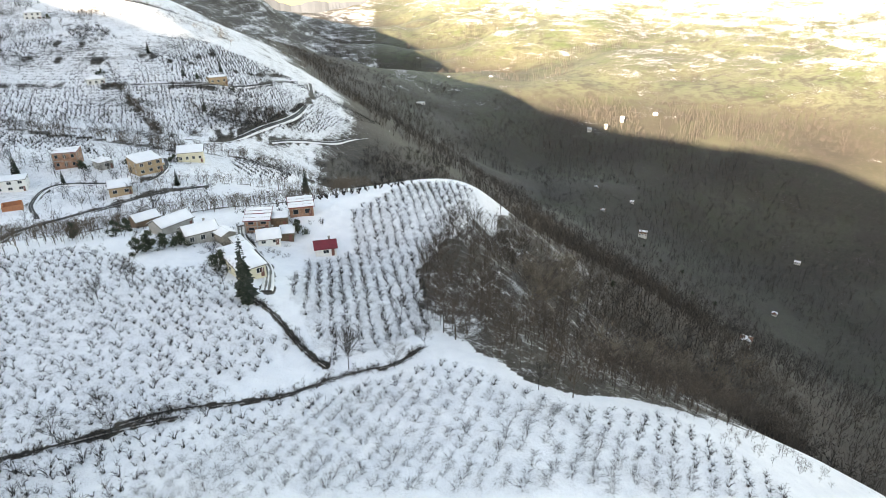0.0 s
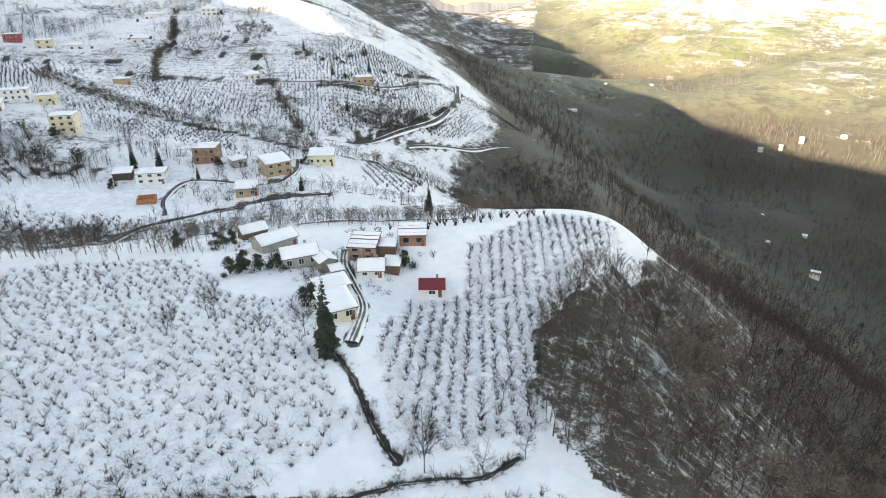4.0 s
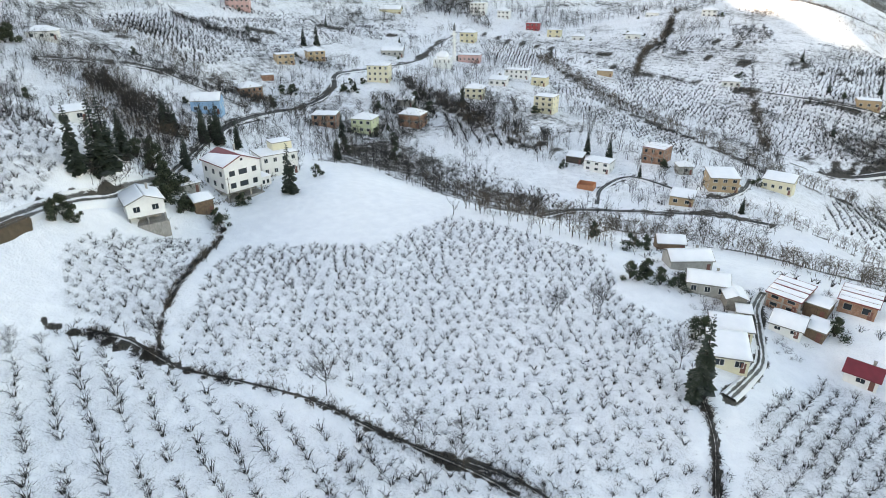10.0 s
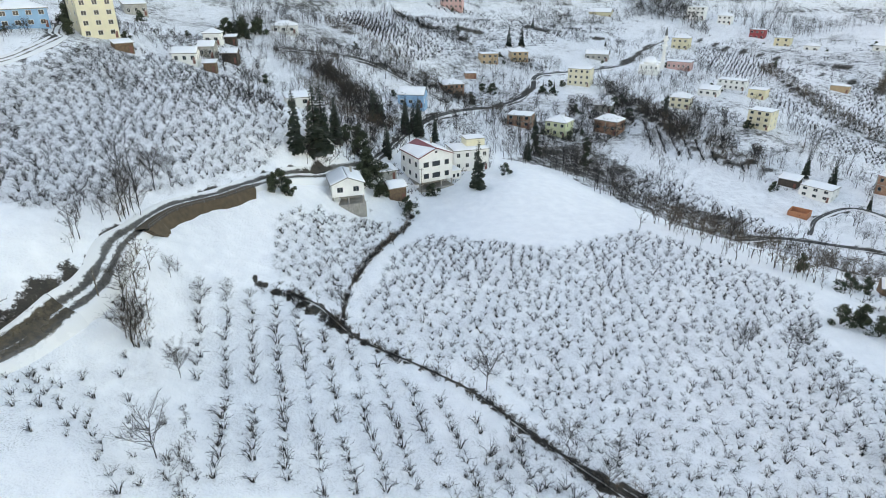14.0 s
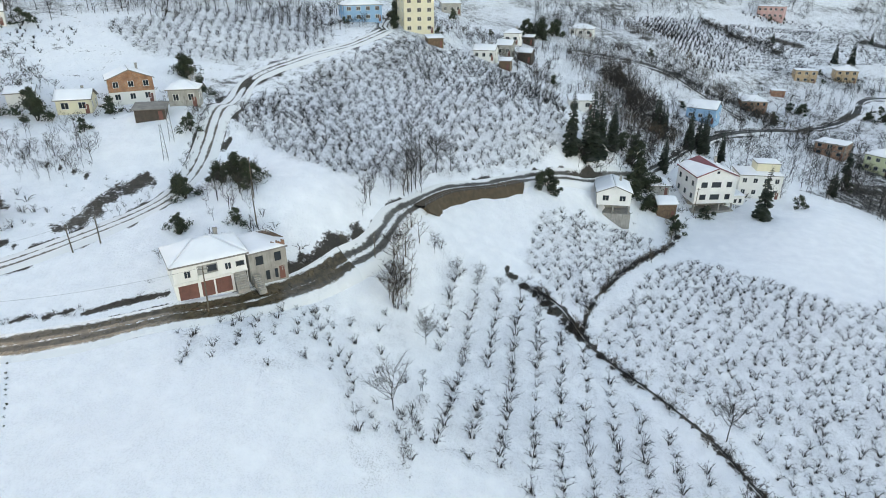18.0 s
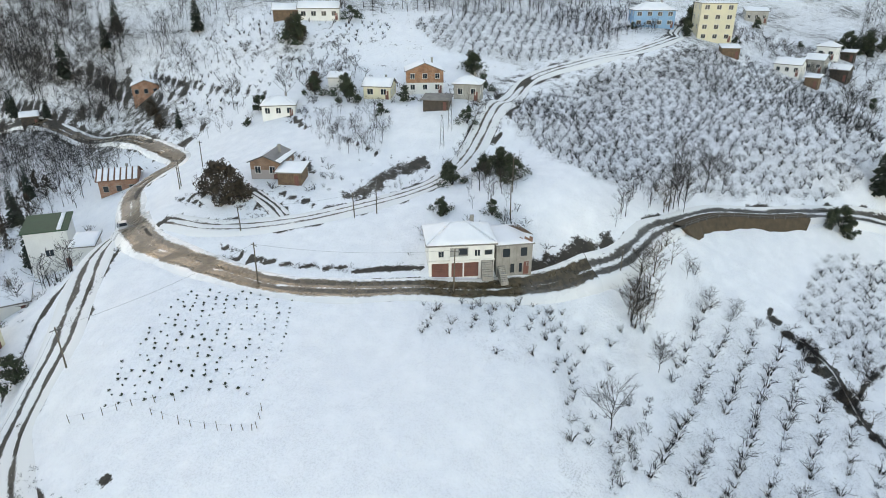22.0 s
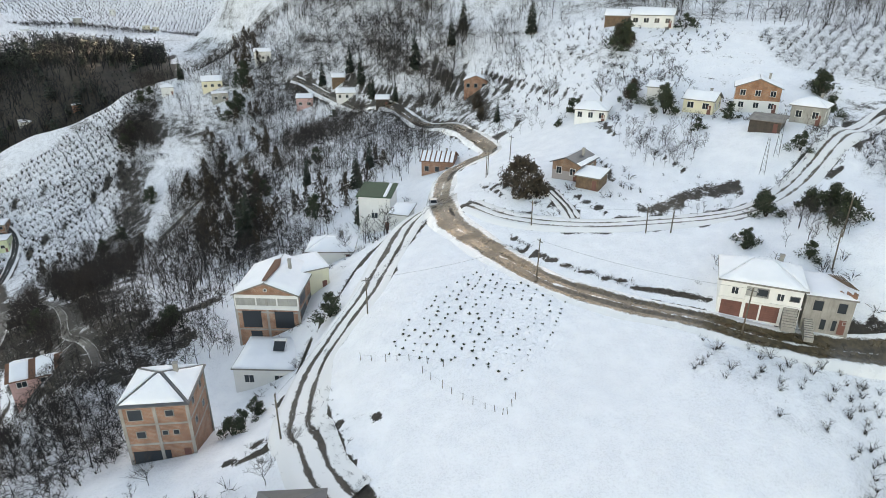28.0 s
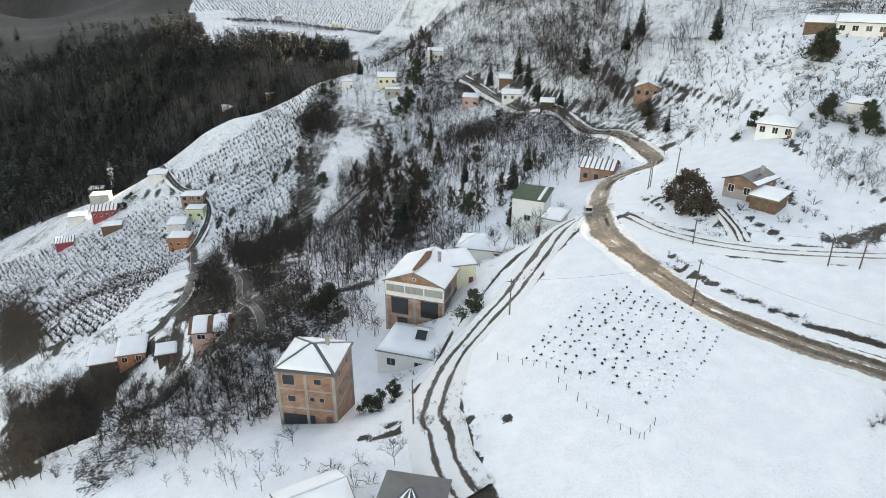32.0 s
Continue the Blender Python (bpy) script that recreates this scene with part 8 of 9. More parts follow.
def leafy_form(seed, h=4.0, n=1900, leaf=0.040):
    """An evergreen bush: several leafy clumps with gaps, made of small leaves."""
    g = np.random.default_rng(seed)
    k = 13
    up = np.linspace(0.06, 0.84, k) + g.normal(0, 0.05, k)
    out = 0.46 * (1.05 - up) * g.uniform(0.2, 1.35, k)
    t = g.uniform(0, 6.28, k)
    c = np.stack([np.cos(t) * out, np.sin(t) * out, up], 1) * h
    s = (0.25 - 0.14 * up) * g.uniform(0.55, 1.3, k) * h
    i = g.integers(0, k, n)
    d = g.normal(0, 1, (n, 3))
    d /= np.linalg.norm(d, axis=1)[:, None]
    p = c[i] + d * s[i][:, None] * g.uniform(0.3, 1.25, (n, 1)) ** 0.8
    p[:, 2] = np.maximum(p[:, 2], 0.02 * h)
    u = g.normal(0, 1, (n, 3))
    u /= np.linalg.norm(u, axis=1)[:, None]
    w = np.cross(u, d)
    size = h * leaf * g.uniform(0.6, 1.4, (n, 1))
    v = np.stack([p - u * size, p - w * size * 0.55, p + u * size, p + w * size * 0.55], 1).reshape(-1, 3)
    return v, np.arange(n)[:, None] * 4 + np.array([[0, 1, 2, 3]])


def strewn(name, forms, places, material, label, category):
    """Many plants joined into one mesh: rows of x, y, z, turn and size."""
    vs, fs, at = [], [], 0
    which = rng.integers(0, len(forms), len(places))
    for k, (v, f) in enumerate(forms):
        q = places[which == k]
        if not len(q):
            continue
        c, s = np.cos(q[:, 3])[:, None], np.sin(q[:, 3])[:, None]
        sc = q[:, 4][:, None]
        x = (v[None, :, 0] * c - v[None, :, 1] * s) * sc + q[:, 0][:, None]
        y = (v[None, :, 0] * s + v[None, :, 1] * c) * sc + q[:, 1][:, None]
        z = v[None, :, 2] * sc + q[:, 2][:, None]
        vs.append(np.stack([x, y, z], -1).reshape(-1, 3))
        fs.append((f[None] + (np.arange(len(q)) * len(v))[:, None, None]).reshape(-1, f.shape[1]) + at)
        at += len(v) * len(q)
    if vs:
        tagged(new(name, mesh_of(name, np.concatenate(vs), np.concatenate(fs), material)), label, category, kind="stuff")


def keep_clear(x, y, more=1.0):
    k = np.ones(len(x), bool)
    for wide, pts in ROADS.values():
        near = (x > min(q[0] for q in pts) - 9) & (x < max(q[0] for q in pts) + 9) & (y > min(q[1] for q in pts) - 9) & (y < max(q[1] for q in pts) + 9) & k
        if near.any():
            k[near] &= off_line(x[near], y[near], along(pts, 5)) > wide / 2 + more
    for ob in list(scene.objects):
        if ob.type == "EMPTY" and ob.parent is None:
            k &= np.hypot(x - ob.location.x, y - ob.location.y) > 5.0 + more
    return k


def in_rows(poly, across, along_, turn, jitter):
    p = np.array(poly)
    c = p.mean(0)
    r = np.hypot(*(p - c).T).max() + across
    u, w = np.meshgrid(np.arange(-r, r, along_), np.arange(-r, r, across))
    u, w = u.ravel(), w.ravel()
    u = u + rng.uniform(-1, 1, len(u)) * jitter
    w = w + rng.uniform(-1, 1, len(w)) * jitter * 0.7
    a = radians(turn)
    x, y = c[0] + u * math.cos(a) - w * math.sin(a), c[1] + u * math.sin(a) + w * math.cos(a)
    k = inside(x, y, poly)
    return x[k], y[k]


def rows_of(x, y, size, low=0.7, high=1.25, sink=0.05):
    n = len(x)
    return np.stack([x, y, heights(x, y) - sink, rng.uniform(0, 6.28, n), size * rng.uniform(low, high, n)], 1)


# ---------- hazel orchards ----------
SHRUBS = [shrub_form(40 + k, 20, 0.018, 6) for k in range(8)]
rest, broad, arched = [], [], []
for nm, poly, across, along_, turn, jitter, size in ORCHARDS:
    x, y = in_rows(poly, across, along_, turn, jitter)
    gap = rng.uniform(0, 1, len(x)) > 0.06
    k = keep_clear(x, y) & gap & (np.hypot(x, y) > 3)
    q = rows_of(x[k], y[k], size)
    (broad if nm == "rows" else arched if nm in ("slope", "upper") else rest).append(q)
fans = np.concatenate(broad)
every = np.concatenate(rest)
every = np.concatenate([fans[np.hypot(fans[:, 0], fans[:, 1]) < 100], every])
order = np.argsort(np.hypot(every[:, 0], every[:, 1]))
shrub_meshes = [mesh_of("hazel_shrub", v, f, ROW_TWIG) for v, f in SHRUBS]
for i, q in enumerate(every[order[:280]]):
    ob = new("hazel_shrub", shrub_meshes[i % 8])
    ob.matrix_world = pose(q[0], q[1], q[2], 0, 0, math.degrees(q[3])) @ Matrix.Diagonal((q[4], q[4], q[4], 1))
    tagged(ob, "bare many-stemmed hazel shrub standing in snow", "shrub", group="hazel shrubs of the orchards")
strewn("hazel_orchard", [stool_form(40 + k, 6, 12, 0.032, 3, ribbons) for k in range(8)], every[order[280:]], TWIG, "rows of bare hazel shrubs in the snow", "orchard")
strewn("hazel_row", [shrub_form(60 + k, 20, 0.021, 6, ribbons) for k in range(6)], fans[np.hypot(fans[:, 0], fans[:, 1]) >= 100], ROW_TWIG, "broad bare hazel shrubs standing in straight rows", "orchard")
strewn("hazel_slope", [stool_form(80 + k, 4, 18, 0.021, 4, ribbons) for k in range(8)], np.concatenate(arched), TWIG, "arching bare hazel shrubs covering the slope", "orchard")
FAR_SHRUBS = [stool_form(70 + k, 4, 8, 0.075, 1, ribbons) for k in range(5)]
far_rows = []
for nm, poly, across, along_, turn, jitter, size in FAR_ORCHARDS:
    x, y = in_rows(poly, across, along_, turn, jitter)
    k = keep_clear(x, y) & (rng.uniform(0, 1, len(x)) > 0.08)
    far_rows.append(rows_of(x[k], y[k], size))
strewn("far_hazel_orchard", FAR_SHRUBS, np.concatenate(far_rows), TWIG, "distant rows of bare hazel shrubs on snowy terraces", "orchard")


# ---------- woods and hedges ----------
def scatter(poly, n):
    p = np.array(poly)
    x, y = rng.uniform(p[:, 0].min(), p[:, 0].max(), n * 8), rng.uniform(p[:, 1].min(), p[:, 1].max(), n * 8)
    k = np.nonzero(inside(x, y, poly))[0][:n]
    return x[k], y[k]


WOOD_TREES = [tree_form(100 + k, 1.0, 12, 5, 0.8, 0.36, 2.3, ribbons) for k in range(7)]
stand, shade = [], []
for nm, poly, n, tall in TREE_STANDS:
    x, y = scatter(poly, n)
    k = keep_clear(x, y, 1.5)
    (stand if nm.startswith(("hanger", "lower", "band")) else shade).append(rows_of(x[k], y[k], tall, 0.55, 1.3, 0.02 * tall))
strewn("bare_wood", WOOD_TREES, np.concatenate(stand), HANGER_TWIG, "leafless brown woodland on steep slopes", "woodland")
strewn("ravine_wood", WOOD_TREES, np.concatenate(shade), RAVINE_TWIG, "dark leafless trees standing in snow", "woodland")
big = []
for poly, n, tall in BIG_TREES:
    x, y = scatter(poly, n)
    big.append(rows_of(x, y, tall, 0.6, 1.25))
strewn("tall_bare_trees", [tree_form(160 + k, 1.0, 20, 9, 1.0, 0.42, 2.6, ribbons) for k in range(5)], np.concatenate(big), bark("pale_tan_twigs", (0.26, 0.21, 0.165), (0.15, 0.12, 0.095)), "pale tan crowns of tall leafless trees", "woodland")
hedge = []
for pts, wide, tall in HEDGES:
    ln = along(pts, 1.1)
    reps = max(1, int(wide / 2.4))
    ln = np.repeat(ln, reps, 0)
    x, y = ln[:, 0] + rng.normal(0, wide * 0.4, len(ln)), ln[:, 1] + rng.normal(0, wide * 0.4, len(ln))
    k = keep_clear(x, y, 0.5) & (rng.uniform(0, 1, len(x)) > 0.2)
    hedge.append(rows_of(x[k], y[k], tall, 0.45, 1.3))
strewn("bare_hedge", [tree_form(140 + k, 1.0, 8, 4, 1.3, 0.48, 3.0, ribbons) for k in range(5)], np.concatenate(hedge), WOOD_TWIG, "bare brown hedges along brooks and field edges", "hedge")
dark_hedge = []
for pts, wide, tall in DARK_HEDGES:
    ln = np.repeat(along(pts, 1.1), max(1, int(wide / 1.8)), 0)
    x, y = ln[:, 0] + rng.normal(0, wide * 0.34, len(ln)), ln[:, 1] + rng.normal(0, wide * 0.34, len(ln))
    k = rough(x / 9, y / 9, 61) > 0.22
    dark_hedge.append(rows_of(x[k], y[k], tall, 0.4, 1.4))
for poly, n, tall in SCRUBS:
    x, y = scatter(poly, n)
    dark_hedge.append(rows_of(x, y, tall, 0.4, 1.3))
strewn("terrace_hedge", [tree_form(146 + k, 1.0, 12, 3, 1.5, 0.5, 3.6, ribbons) for k in range(4)], np.concatenate(dark_hedge), TRUNK, "dark bare hedges along terrace walls and lanes", "hedge")
brush = []
for i, (pts, wide) in enumerate(BANKS[:14] + BANKS[34:46]):
    ln = along(pts, 0.16 if i < 6 else 0.3)
    ln = ln[rough(ln[:, 0] / 4, ln[:, 1] / 4, 62) > 0.34]
    x, y = ln[:, 0] + rng.normal(0, wide * 0.42, len(ln)), ln[:, 1] + rng.normal(0, wide * 0.42, len(ln))
    brush.append(rows_of(x, y, 0.42 if i < 6 else 0.2, 0.3, 1.7))
strewn("bank_brush", [shrub_form(90 + k, 8, 0.06, 2, ribbons) for k in range(4)], np.concatenate(brush), TRUNK, "dark dead brush along a brook", "brush")

bare_meshes = [mesh_of("bare_tree", *tree_form(200 + k, 1.0, 26, 9, 0.8, 0.40, 1.5), TRUNK) for k in range(6)]
tall_meshes = [mesh_of("poplar", *tree_form(220 + k, 1.0, 17, 6, 0.5, 0.20), TRUNK) for k in range(3)]
for i, (x, y, h) in enumerate(BARE_TREES):
    tall = h >= 12
    ob = new("poplar" if tall else "bare_tree", (tall_meshes if tall else bare_meshes)[i % (3 if tall else 6)])
    ob.matrix_world = pose(x, y, height(x, y) - 0.05, 0, 0, i * 77) @ Matrix.Diagonal((h, h, h, 1))
    tagged(ob, "tall slender bare poplar beside the road" if tall else "leafless tree with fine spreading twigs in snow", "tree", group="bare trees")
fir_meshes = [mesh_of("crown", *fir_form(300 + k, 10.0), FIR_GREEN) for k in range(4)]
bm = bmesh.new()
beam(bm, (0, 0, -0.8), (0, 0, 9.2), 0.22, 0.03, 7)
stem = bpy.data.meshes.new("trunk")
bm.to_mesh(stem)
bm.free()
stem.materials.append(TRUNK)
for i, (x, y, h) in enumerate(FIRS):
    top = new("fir_tree")
    s = h / 10 * 1.25
    top.matrix_world = pose(x, y, height(x, y) - 0.1, 0, 0, i * 53)
    for name, me in (("trunk", stem), ("crown", fir_meshes[i % 4])):
        share(name, me, top, Matrix.Diagonal((s, s, s, 1)))
    tagged(top, "dark green fir tree with drooping boughs", "tree", group="fir trees")
leaf_meshes = [mesh_of("foliage", *leafy_form(330 + k, 1.0), LEAF_GREEN) for k in range(5)]
far_leaf_meshes = [mesh_of("foliage", *leafy_form(350 + k, 1.0, 650, 0.07), LEAF_GREEN) for k in range(5)]
bm = bmesh.new()
for k in range(5):
    beam(bm, (0, 0, -0.1), (0.16 * math.cos(k * 1.3), 0.16 * math.sin(k * 1.3), 0.55), 0.018, 0.008, 5)
stems = bpy.data.meshes.new("stem")
bm.to_mesh(stems)
bm.free()
stems.materials.append(TRUNK)
brown_meshes = [mesh_of("foliage", *leafy_form(345 + k, 1.0, 2200, 0.040), LEAF_BROWN) for k in range(2)]
for i, (x, y, h) in enumerate(BROWN_BUSHES):
    top = new("withered_bush")
    top.matrix_world = pose(x, y, height(x, y) - 0.05, 0, 0, i * 61)
    for name, me in (("stem", stems), ("foliage", brown_meshes[i % 2])):
        share(name, me, top, Matrix.Diagonal((h * 1.05, h * 1.05, h, 1)))
    tagged(top, "large withered bush with rusty brown leaves", "bush", group="withered bushes")
for i, (x, y, h) in enumerate(EVERGREENS):
    top = new("evergreen_bush")
    top.matrix_world = pose(x, y, height(x, y) - 0.05, 0, 0, i * 61)
    wide = 1.15
    for name, me in (("stem", stems), ("foliage", leaf_meshes[i % 5])):
        share(name, me, top, Matrix.Diagonal((h * wide, h * wide, h, 1)))
    tagged(top, "dense dark evergreen bush with leathery leaves", "bush", group="evergreen bushes")

# ---------- dead brush round the yards ----------
yard = []
for ob in list(scene.objects):
    if ob.type == "EMPTY" and ob.parent is None and ob.name.split(".")[0] in ("house", "cottage", "villa", "farmhouse", "brick_house", "apartment_house", "shed", "barn", "outbuilding") and math.hypot(ob.location.x, ob.location.y) < 420:
        n = 16
        a, d = rng.uniform(0, 6.28, n), rng.uniform(5.5, 10.0, n)
        a = a[0] + (a - a[0]) * 0.55
        x, y = ob.location.x + np.cos(a) * d, ob.location.y + np.sin(a) * d
        ok = np.ones(n, bool)
        for wide, pts in ROADS.values():
            ok &= off_line(x, y, along(pts, 5)) > wide / 2 + 0.6
        yard.append(rows_of(x[ok], y[ok], 0.62, 0.35, 1.5))
strewn("yard_brush", [shrub_form(96 + k, 9, 0.05, 2, ribbons) for k in range(4)], np.concatenate(yard), TRUNK, "dark dead brush round the yards of houses", "brush")

# ---------- ivy-clad trees in the ravine ----------
IVY_TREES = []
for k in range(5):
    v, f = leafy_form(420 + k, 1.0, 620, 0.050)
    IVY_TREES.append((v * np.array([[0.62, 0.62, 1.0]]), f))
ivy = []
for poly, n, tall in (
        ([(-32.4, -323.5), (-58.4, -315.4), (-44.3, -215.2), (-30.4, -158.7), (-13.5, -131.0), (-3.6, -126.8)], 46, 8.0),
        ([(-32.8, -173.3), (-56.9, -173.3), (-84.1, -189.0), (-43.5, -139.2), (-34.5, -153.4)], 14, 7.0),
        ([(-67.1, -325.8), (-41.6, -323.6), (-60, -400), (-80, -430)], 16, 9.0),
        ([(-13.9, -266.4), (-28.7, -262.5), (-37.8, -205.9), (-27.9, -141.1), (-14.7, -150.7)], 26, 8.5),
        ([(41.0, -259.0), (24.1, -264.1), (1.9, -232.8), (5.2, -160.8), (20.1, -142.2), (36.9, -213.5)], 34, 6.5)):
    x, y = scatter(poly, n)
    ivy.append(rows_of(x, y, tall, 0.6, 1.25, 0.2))
strewn("ivy_clad_tree", IVY_TREES, np.concatenate(ivy), LEAF_BROWN, "dark brown ivy-clad trees in the ravine", "woodland")

# ---------- dark bushes beside the farther houses ----------
def beside_houses():
    spots = [ob.location.copy() for ob in scene.objects if ob.type == "EMPTY" and ob.parent is None and ob.name.split(".")[0] in ("house", "cottage", "apartment_house", "villa", "farmhouse")]
    xs, ys, hs = [], [], []
    for p in spots:
        if 150 < math.hypot(p.x, p.y) < 640:
            for q in range(int(rng.integers(0, 3))):
                a, d = rng.uniform(0, 6.28), rng.uniform(8.0, 13)
                xs.append(p.x + math.cos(a) * d), ys.append(p.y + math.sin(a) * d), hs.append(rng.uniform(2.0, 4.5))
    xs, ys, hs = np.array(xs), np.array(ys), np.array(hs)
    k = keep_clear(xs, ys, 1.5)
    return list(zip(xs[k], ys[k], hs[k]))


for i, (x, y, h) in enumerate(beside_houses()):
    top = new("evergreen_bush")
    top.matrix_world = pose(x, y, height(x, y) - 0.05, 0, 0, i * 61)
    for name, me in (("stem", stems), ("foliage", far_leaf_meshes[i % 5])):
        share(name, me, top, Matrix.Diagonal((h * 1.3, h * 1.3, h, 1)))
    tagged(top, "dark evergreen bush beside a village house", "bush", group="village bushes")

# ---------- conifer forest and far woods ----------
FAR_FIRS = [(v, f) for v, f in (fir_form(360 + k, 1.0, 0.45) for k in range(3))]
FAR_CROWNS = [tree_form(380 + k, 1.0, 7, 2, 1.6, 0.46, 4.0, ribbons) for k in range(4)]
MID_CROWNS = [tree_form(386 + k, 1.0, 9, 2, 1.0, 0.42, 2.6, ribbons) for k in range(5)]
SLIM_CROWNS = [tree_form(390 + k, 1.0, 6, 1, 1.8, 0.46, 5.0, ribbons) for k in range(4)]


def polar_scatter(n, a0, a1, r0, r1, test):
    a, r = np.radians(rng.uniform(a0, a1, n)), np.sqrt(rng.uniform(r0 ** 2, r1 ** 2, n))
    x, y = -np.sin(a) * r, np.cos(a) * r
    z = heights(x, y)
    k = test(x, y, z, np.degrees(a), r)
    for plot in FAR_ORCHARDS:
        k &= ~inside(x, y, plot[1])
    return x[k], y[k]


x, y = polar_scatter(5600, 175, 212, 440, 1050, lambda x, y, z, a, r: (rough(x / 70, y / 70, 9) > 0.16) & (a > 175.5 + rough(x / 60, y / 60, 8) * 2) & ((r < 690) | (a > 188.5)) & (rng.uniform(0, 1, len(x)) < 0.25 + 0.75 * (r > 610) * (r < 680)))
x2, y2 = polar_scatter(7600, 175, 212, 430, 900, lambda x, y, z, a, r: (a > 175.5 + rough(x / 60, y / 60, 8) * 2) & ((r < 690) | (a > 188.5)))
# near-black twig colour carries the far hillside's shade and haze
strewn("hillside_wood", SLIM_CROWNS, rows_of(x2, y2, 13, 0.6, 1.3), bark("far_shade_twigs", (0.024, 0.023, 0.023), (0.013, 0.013, 0.013)), "bare woodland on the far hillside, its shade put into near-black twigs", "forest")
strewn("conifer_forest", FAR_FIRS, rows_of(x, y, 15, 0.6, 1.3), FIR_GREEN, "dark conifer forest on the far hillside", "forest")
x, y = polar_scatter(23000, -56, 16, 130, 1150, lambda x, y, z, a, r: (z < -15 - 20 * (a > -8)) & (rough(x / 60, y / 60, 11) > 0.25) & keep_clear(x, y, 2))
strewn("valley_wood", SLIM_CROWNS, rows_of(x, y, 7.5, 0.5, 1.3), VALLEY_TWIG, "bare brown woods down the valley sides", "forest")
x, y = polar_scatter(20000, -42, 12, 950, 2300, lambda x, y, z, a, r: rough(x / 45, y / 45, 17) + 0.5 * rough(x / 150, y / 150, 18) > 0.74)
strewn("far_slope_wood", SLIM_CROWNS[:2], rows_of(x, y, 8, 0.5, 1.3), VALLEY_TWIG, "bare woods and thickets on the sunny far slope", "forest")
x, y = polar_scatter(4200, 8, 36, 420, 1500, lambda x, y, z, a, r: (rough(x / 50, y / 50, 12) > 0.6) & keep_clear(x, y, 3))
strewn("spur_wood", FAR_CROWNS, rows_of(x, y, 6, 0.5, 1.3), WOOD_TWIG, "scattered bare thickets on the terraced spur", "forest")
x, y = polar_scatter(17000, 26, 92, 195, 650, lambda x, y, z, a, r: (rough(x / 28, y / 28, 13) > 0.46) & keep_clear(x, y, 2))
strewn("village_thicket", MID_CROWNS, rows_of(x, y, 5.4, 0.5, 1.3), TRUNK, "bare thickets between village plots", "thicket")
x, y = polar_scatter(10500, 108, 176, 165, 420, lambda x, y, z, a, r: (rough(x / 22, y / 22, 14) > 0.53) & (r > 195 + 30 * (a < 150)) & keep_clear(x, y, 2))
strewn("hill_thicket", MID_CROWNS, rows_of(x, y, 5.5, 0.4, 1.4), RAVINE_TWIG, "reddish brown bare thickets on the snowy hill", "thicket")
x, y = polar_scatter(6000, 152, 178, 120, 420, lambda x, y, z, a, r: (rough(x / 34, y / 34, 15) > 0.5) & keep_clear(x, y, 2))
strewn("ravine_thicket", MID_CROWNS, rows_of(x, y, 5.0, 0.4, 1.4), RAVINE_TWIG, "bare thickets along the ravine and spur", "thicket")


# ---------- small things by the road ----------
def kale_mesh(seed):
    """A kale rosette: leaves spread from one stalk."""
    g = np.random.default_rng(seed)
    v, f = [(0, 0, -0.1)], []
    for i in range(13):
        a, e = i * 2.4, g.uniform(0.2, 1.25)
        ln, w = g.uniform(0.26, 0.46), g.uniform(0.09, 0.16)
        c, s = math.cos(a), math.sin(a)
        r, z = ln * math.cos(e), ln * math.sin(e) + 0.08
        q = len(v)
        v += [(c * r * 0.6 - s * w, s * r * 0.6 + c * w, z * 0.75), (c * r, s * r, z), (c * r * 0.6 + s * w, s * r * 0.6 - c * w, z * 0.7)]
        f.append((0, q, q + 1, q + 2))
    return mesh_of("kale_plant", np.array(v, float), np.array(f), CABBAGE_GREEN)


kale = [kale_mesh(410 + k) for k in range(3)]
x, y = in_rows(CABBAGE_BED, 1.45, 1.2, 42, 0.45)
for i in range(len(x)):
    if rng.uniform() < 0.2:
        continue
    ob = new("kale_plant", kale[i % 3])
    s = rng.uniform(0.5, 0.85)
    ob.matrix_world = pose(x[i], y[i], height(x[i], y[i]) - 0.05, 0, 0, i * 47) @ Matrix.Diagonal((s, s, s, 1))
    tagged(ob, "dark kale plant poking out of smooth snow", "vegetable", group="kale plants in the snowy bed")


def sweep(bm, pts, r, sides=4):
    """One continuous thin tube along points."""
    prev = None
    for i, p in enumerate(pts):
        way = (pts[min(i + 1, len(pts) - 1)] - pts[max(i - 1, 0)]).normalized()
        q = way.to_track_quat("Z", "Y")
        row = [bm.verts.new(p + q @ Vector((r * math.cos(6.2832 * k / sides), r * math.sin(6.2832 * k / sides), 0))) for k in range(sides)]
        if prev:
            for k in range(sides):
                bm.faces.new((prev[k], prev[(k + 1) % sides], row[(k + 1) % sides], row[k]))
        prev = row


def fence(pts, gap, label):
    top = new("fence")
    ln = along(pts, gap)
    top.matrix_world = pose(ln[0][0], ln[0][1], height(*ln[0]))
    heads = []
    for i, (px, py) in enumerate(ln):
        bm = bmesh.new()
        z = height(px, py)
        lx, ly = rng.normal(0, 0.06, 2)
        beam(bm, (px, py, z - 0.3), (px + lx, py + ly, z + 0.95 + rng.uniform(-0.1, 0.15)), 0.045, 0.035, 6)
        bmesh.ops.transform(bm, matrix=top.matrix_world.inverted(), verts=bm.verts)
        part("post", bm, POLE, top)
        heads.append(Vector((px + lx, py + ly, z + 0.75)))
    bm = bmesh.new()
    sweep(bm, heads, 0.007)
    bmesh.ops.transform(bm, matrix=top.matrix_world.inverted(), verts=bm.verts)
    part("wire", bm, IRON, top)
    tagged(top, label, "fence")


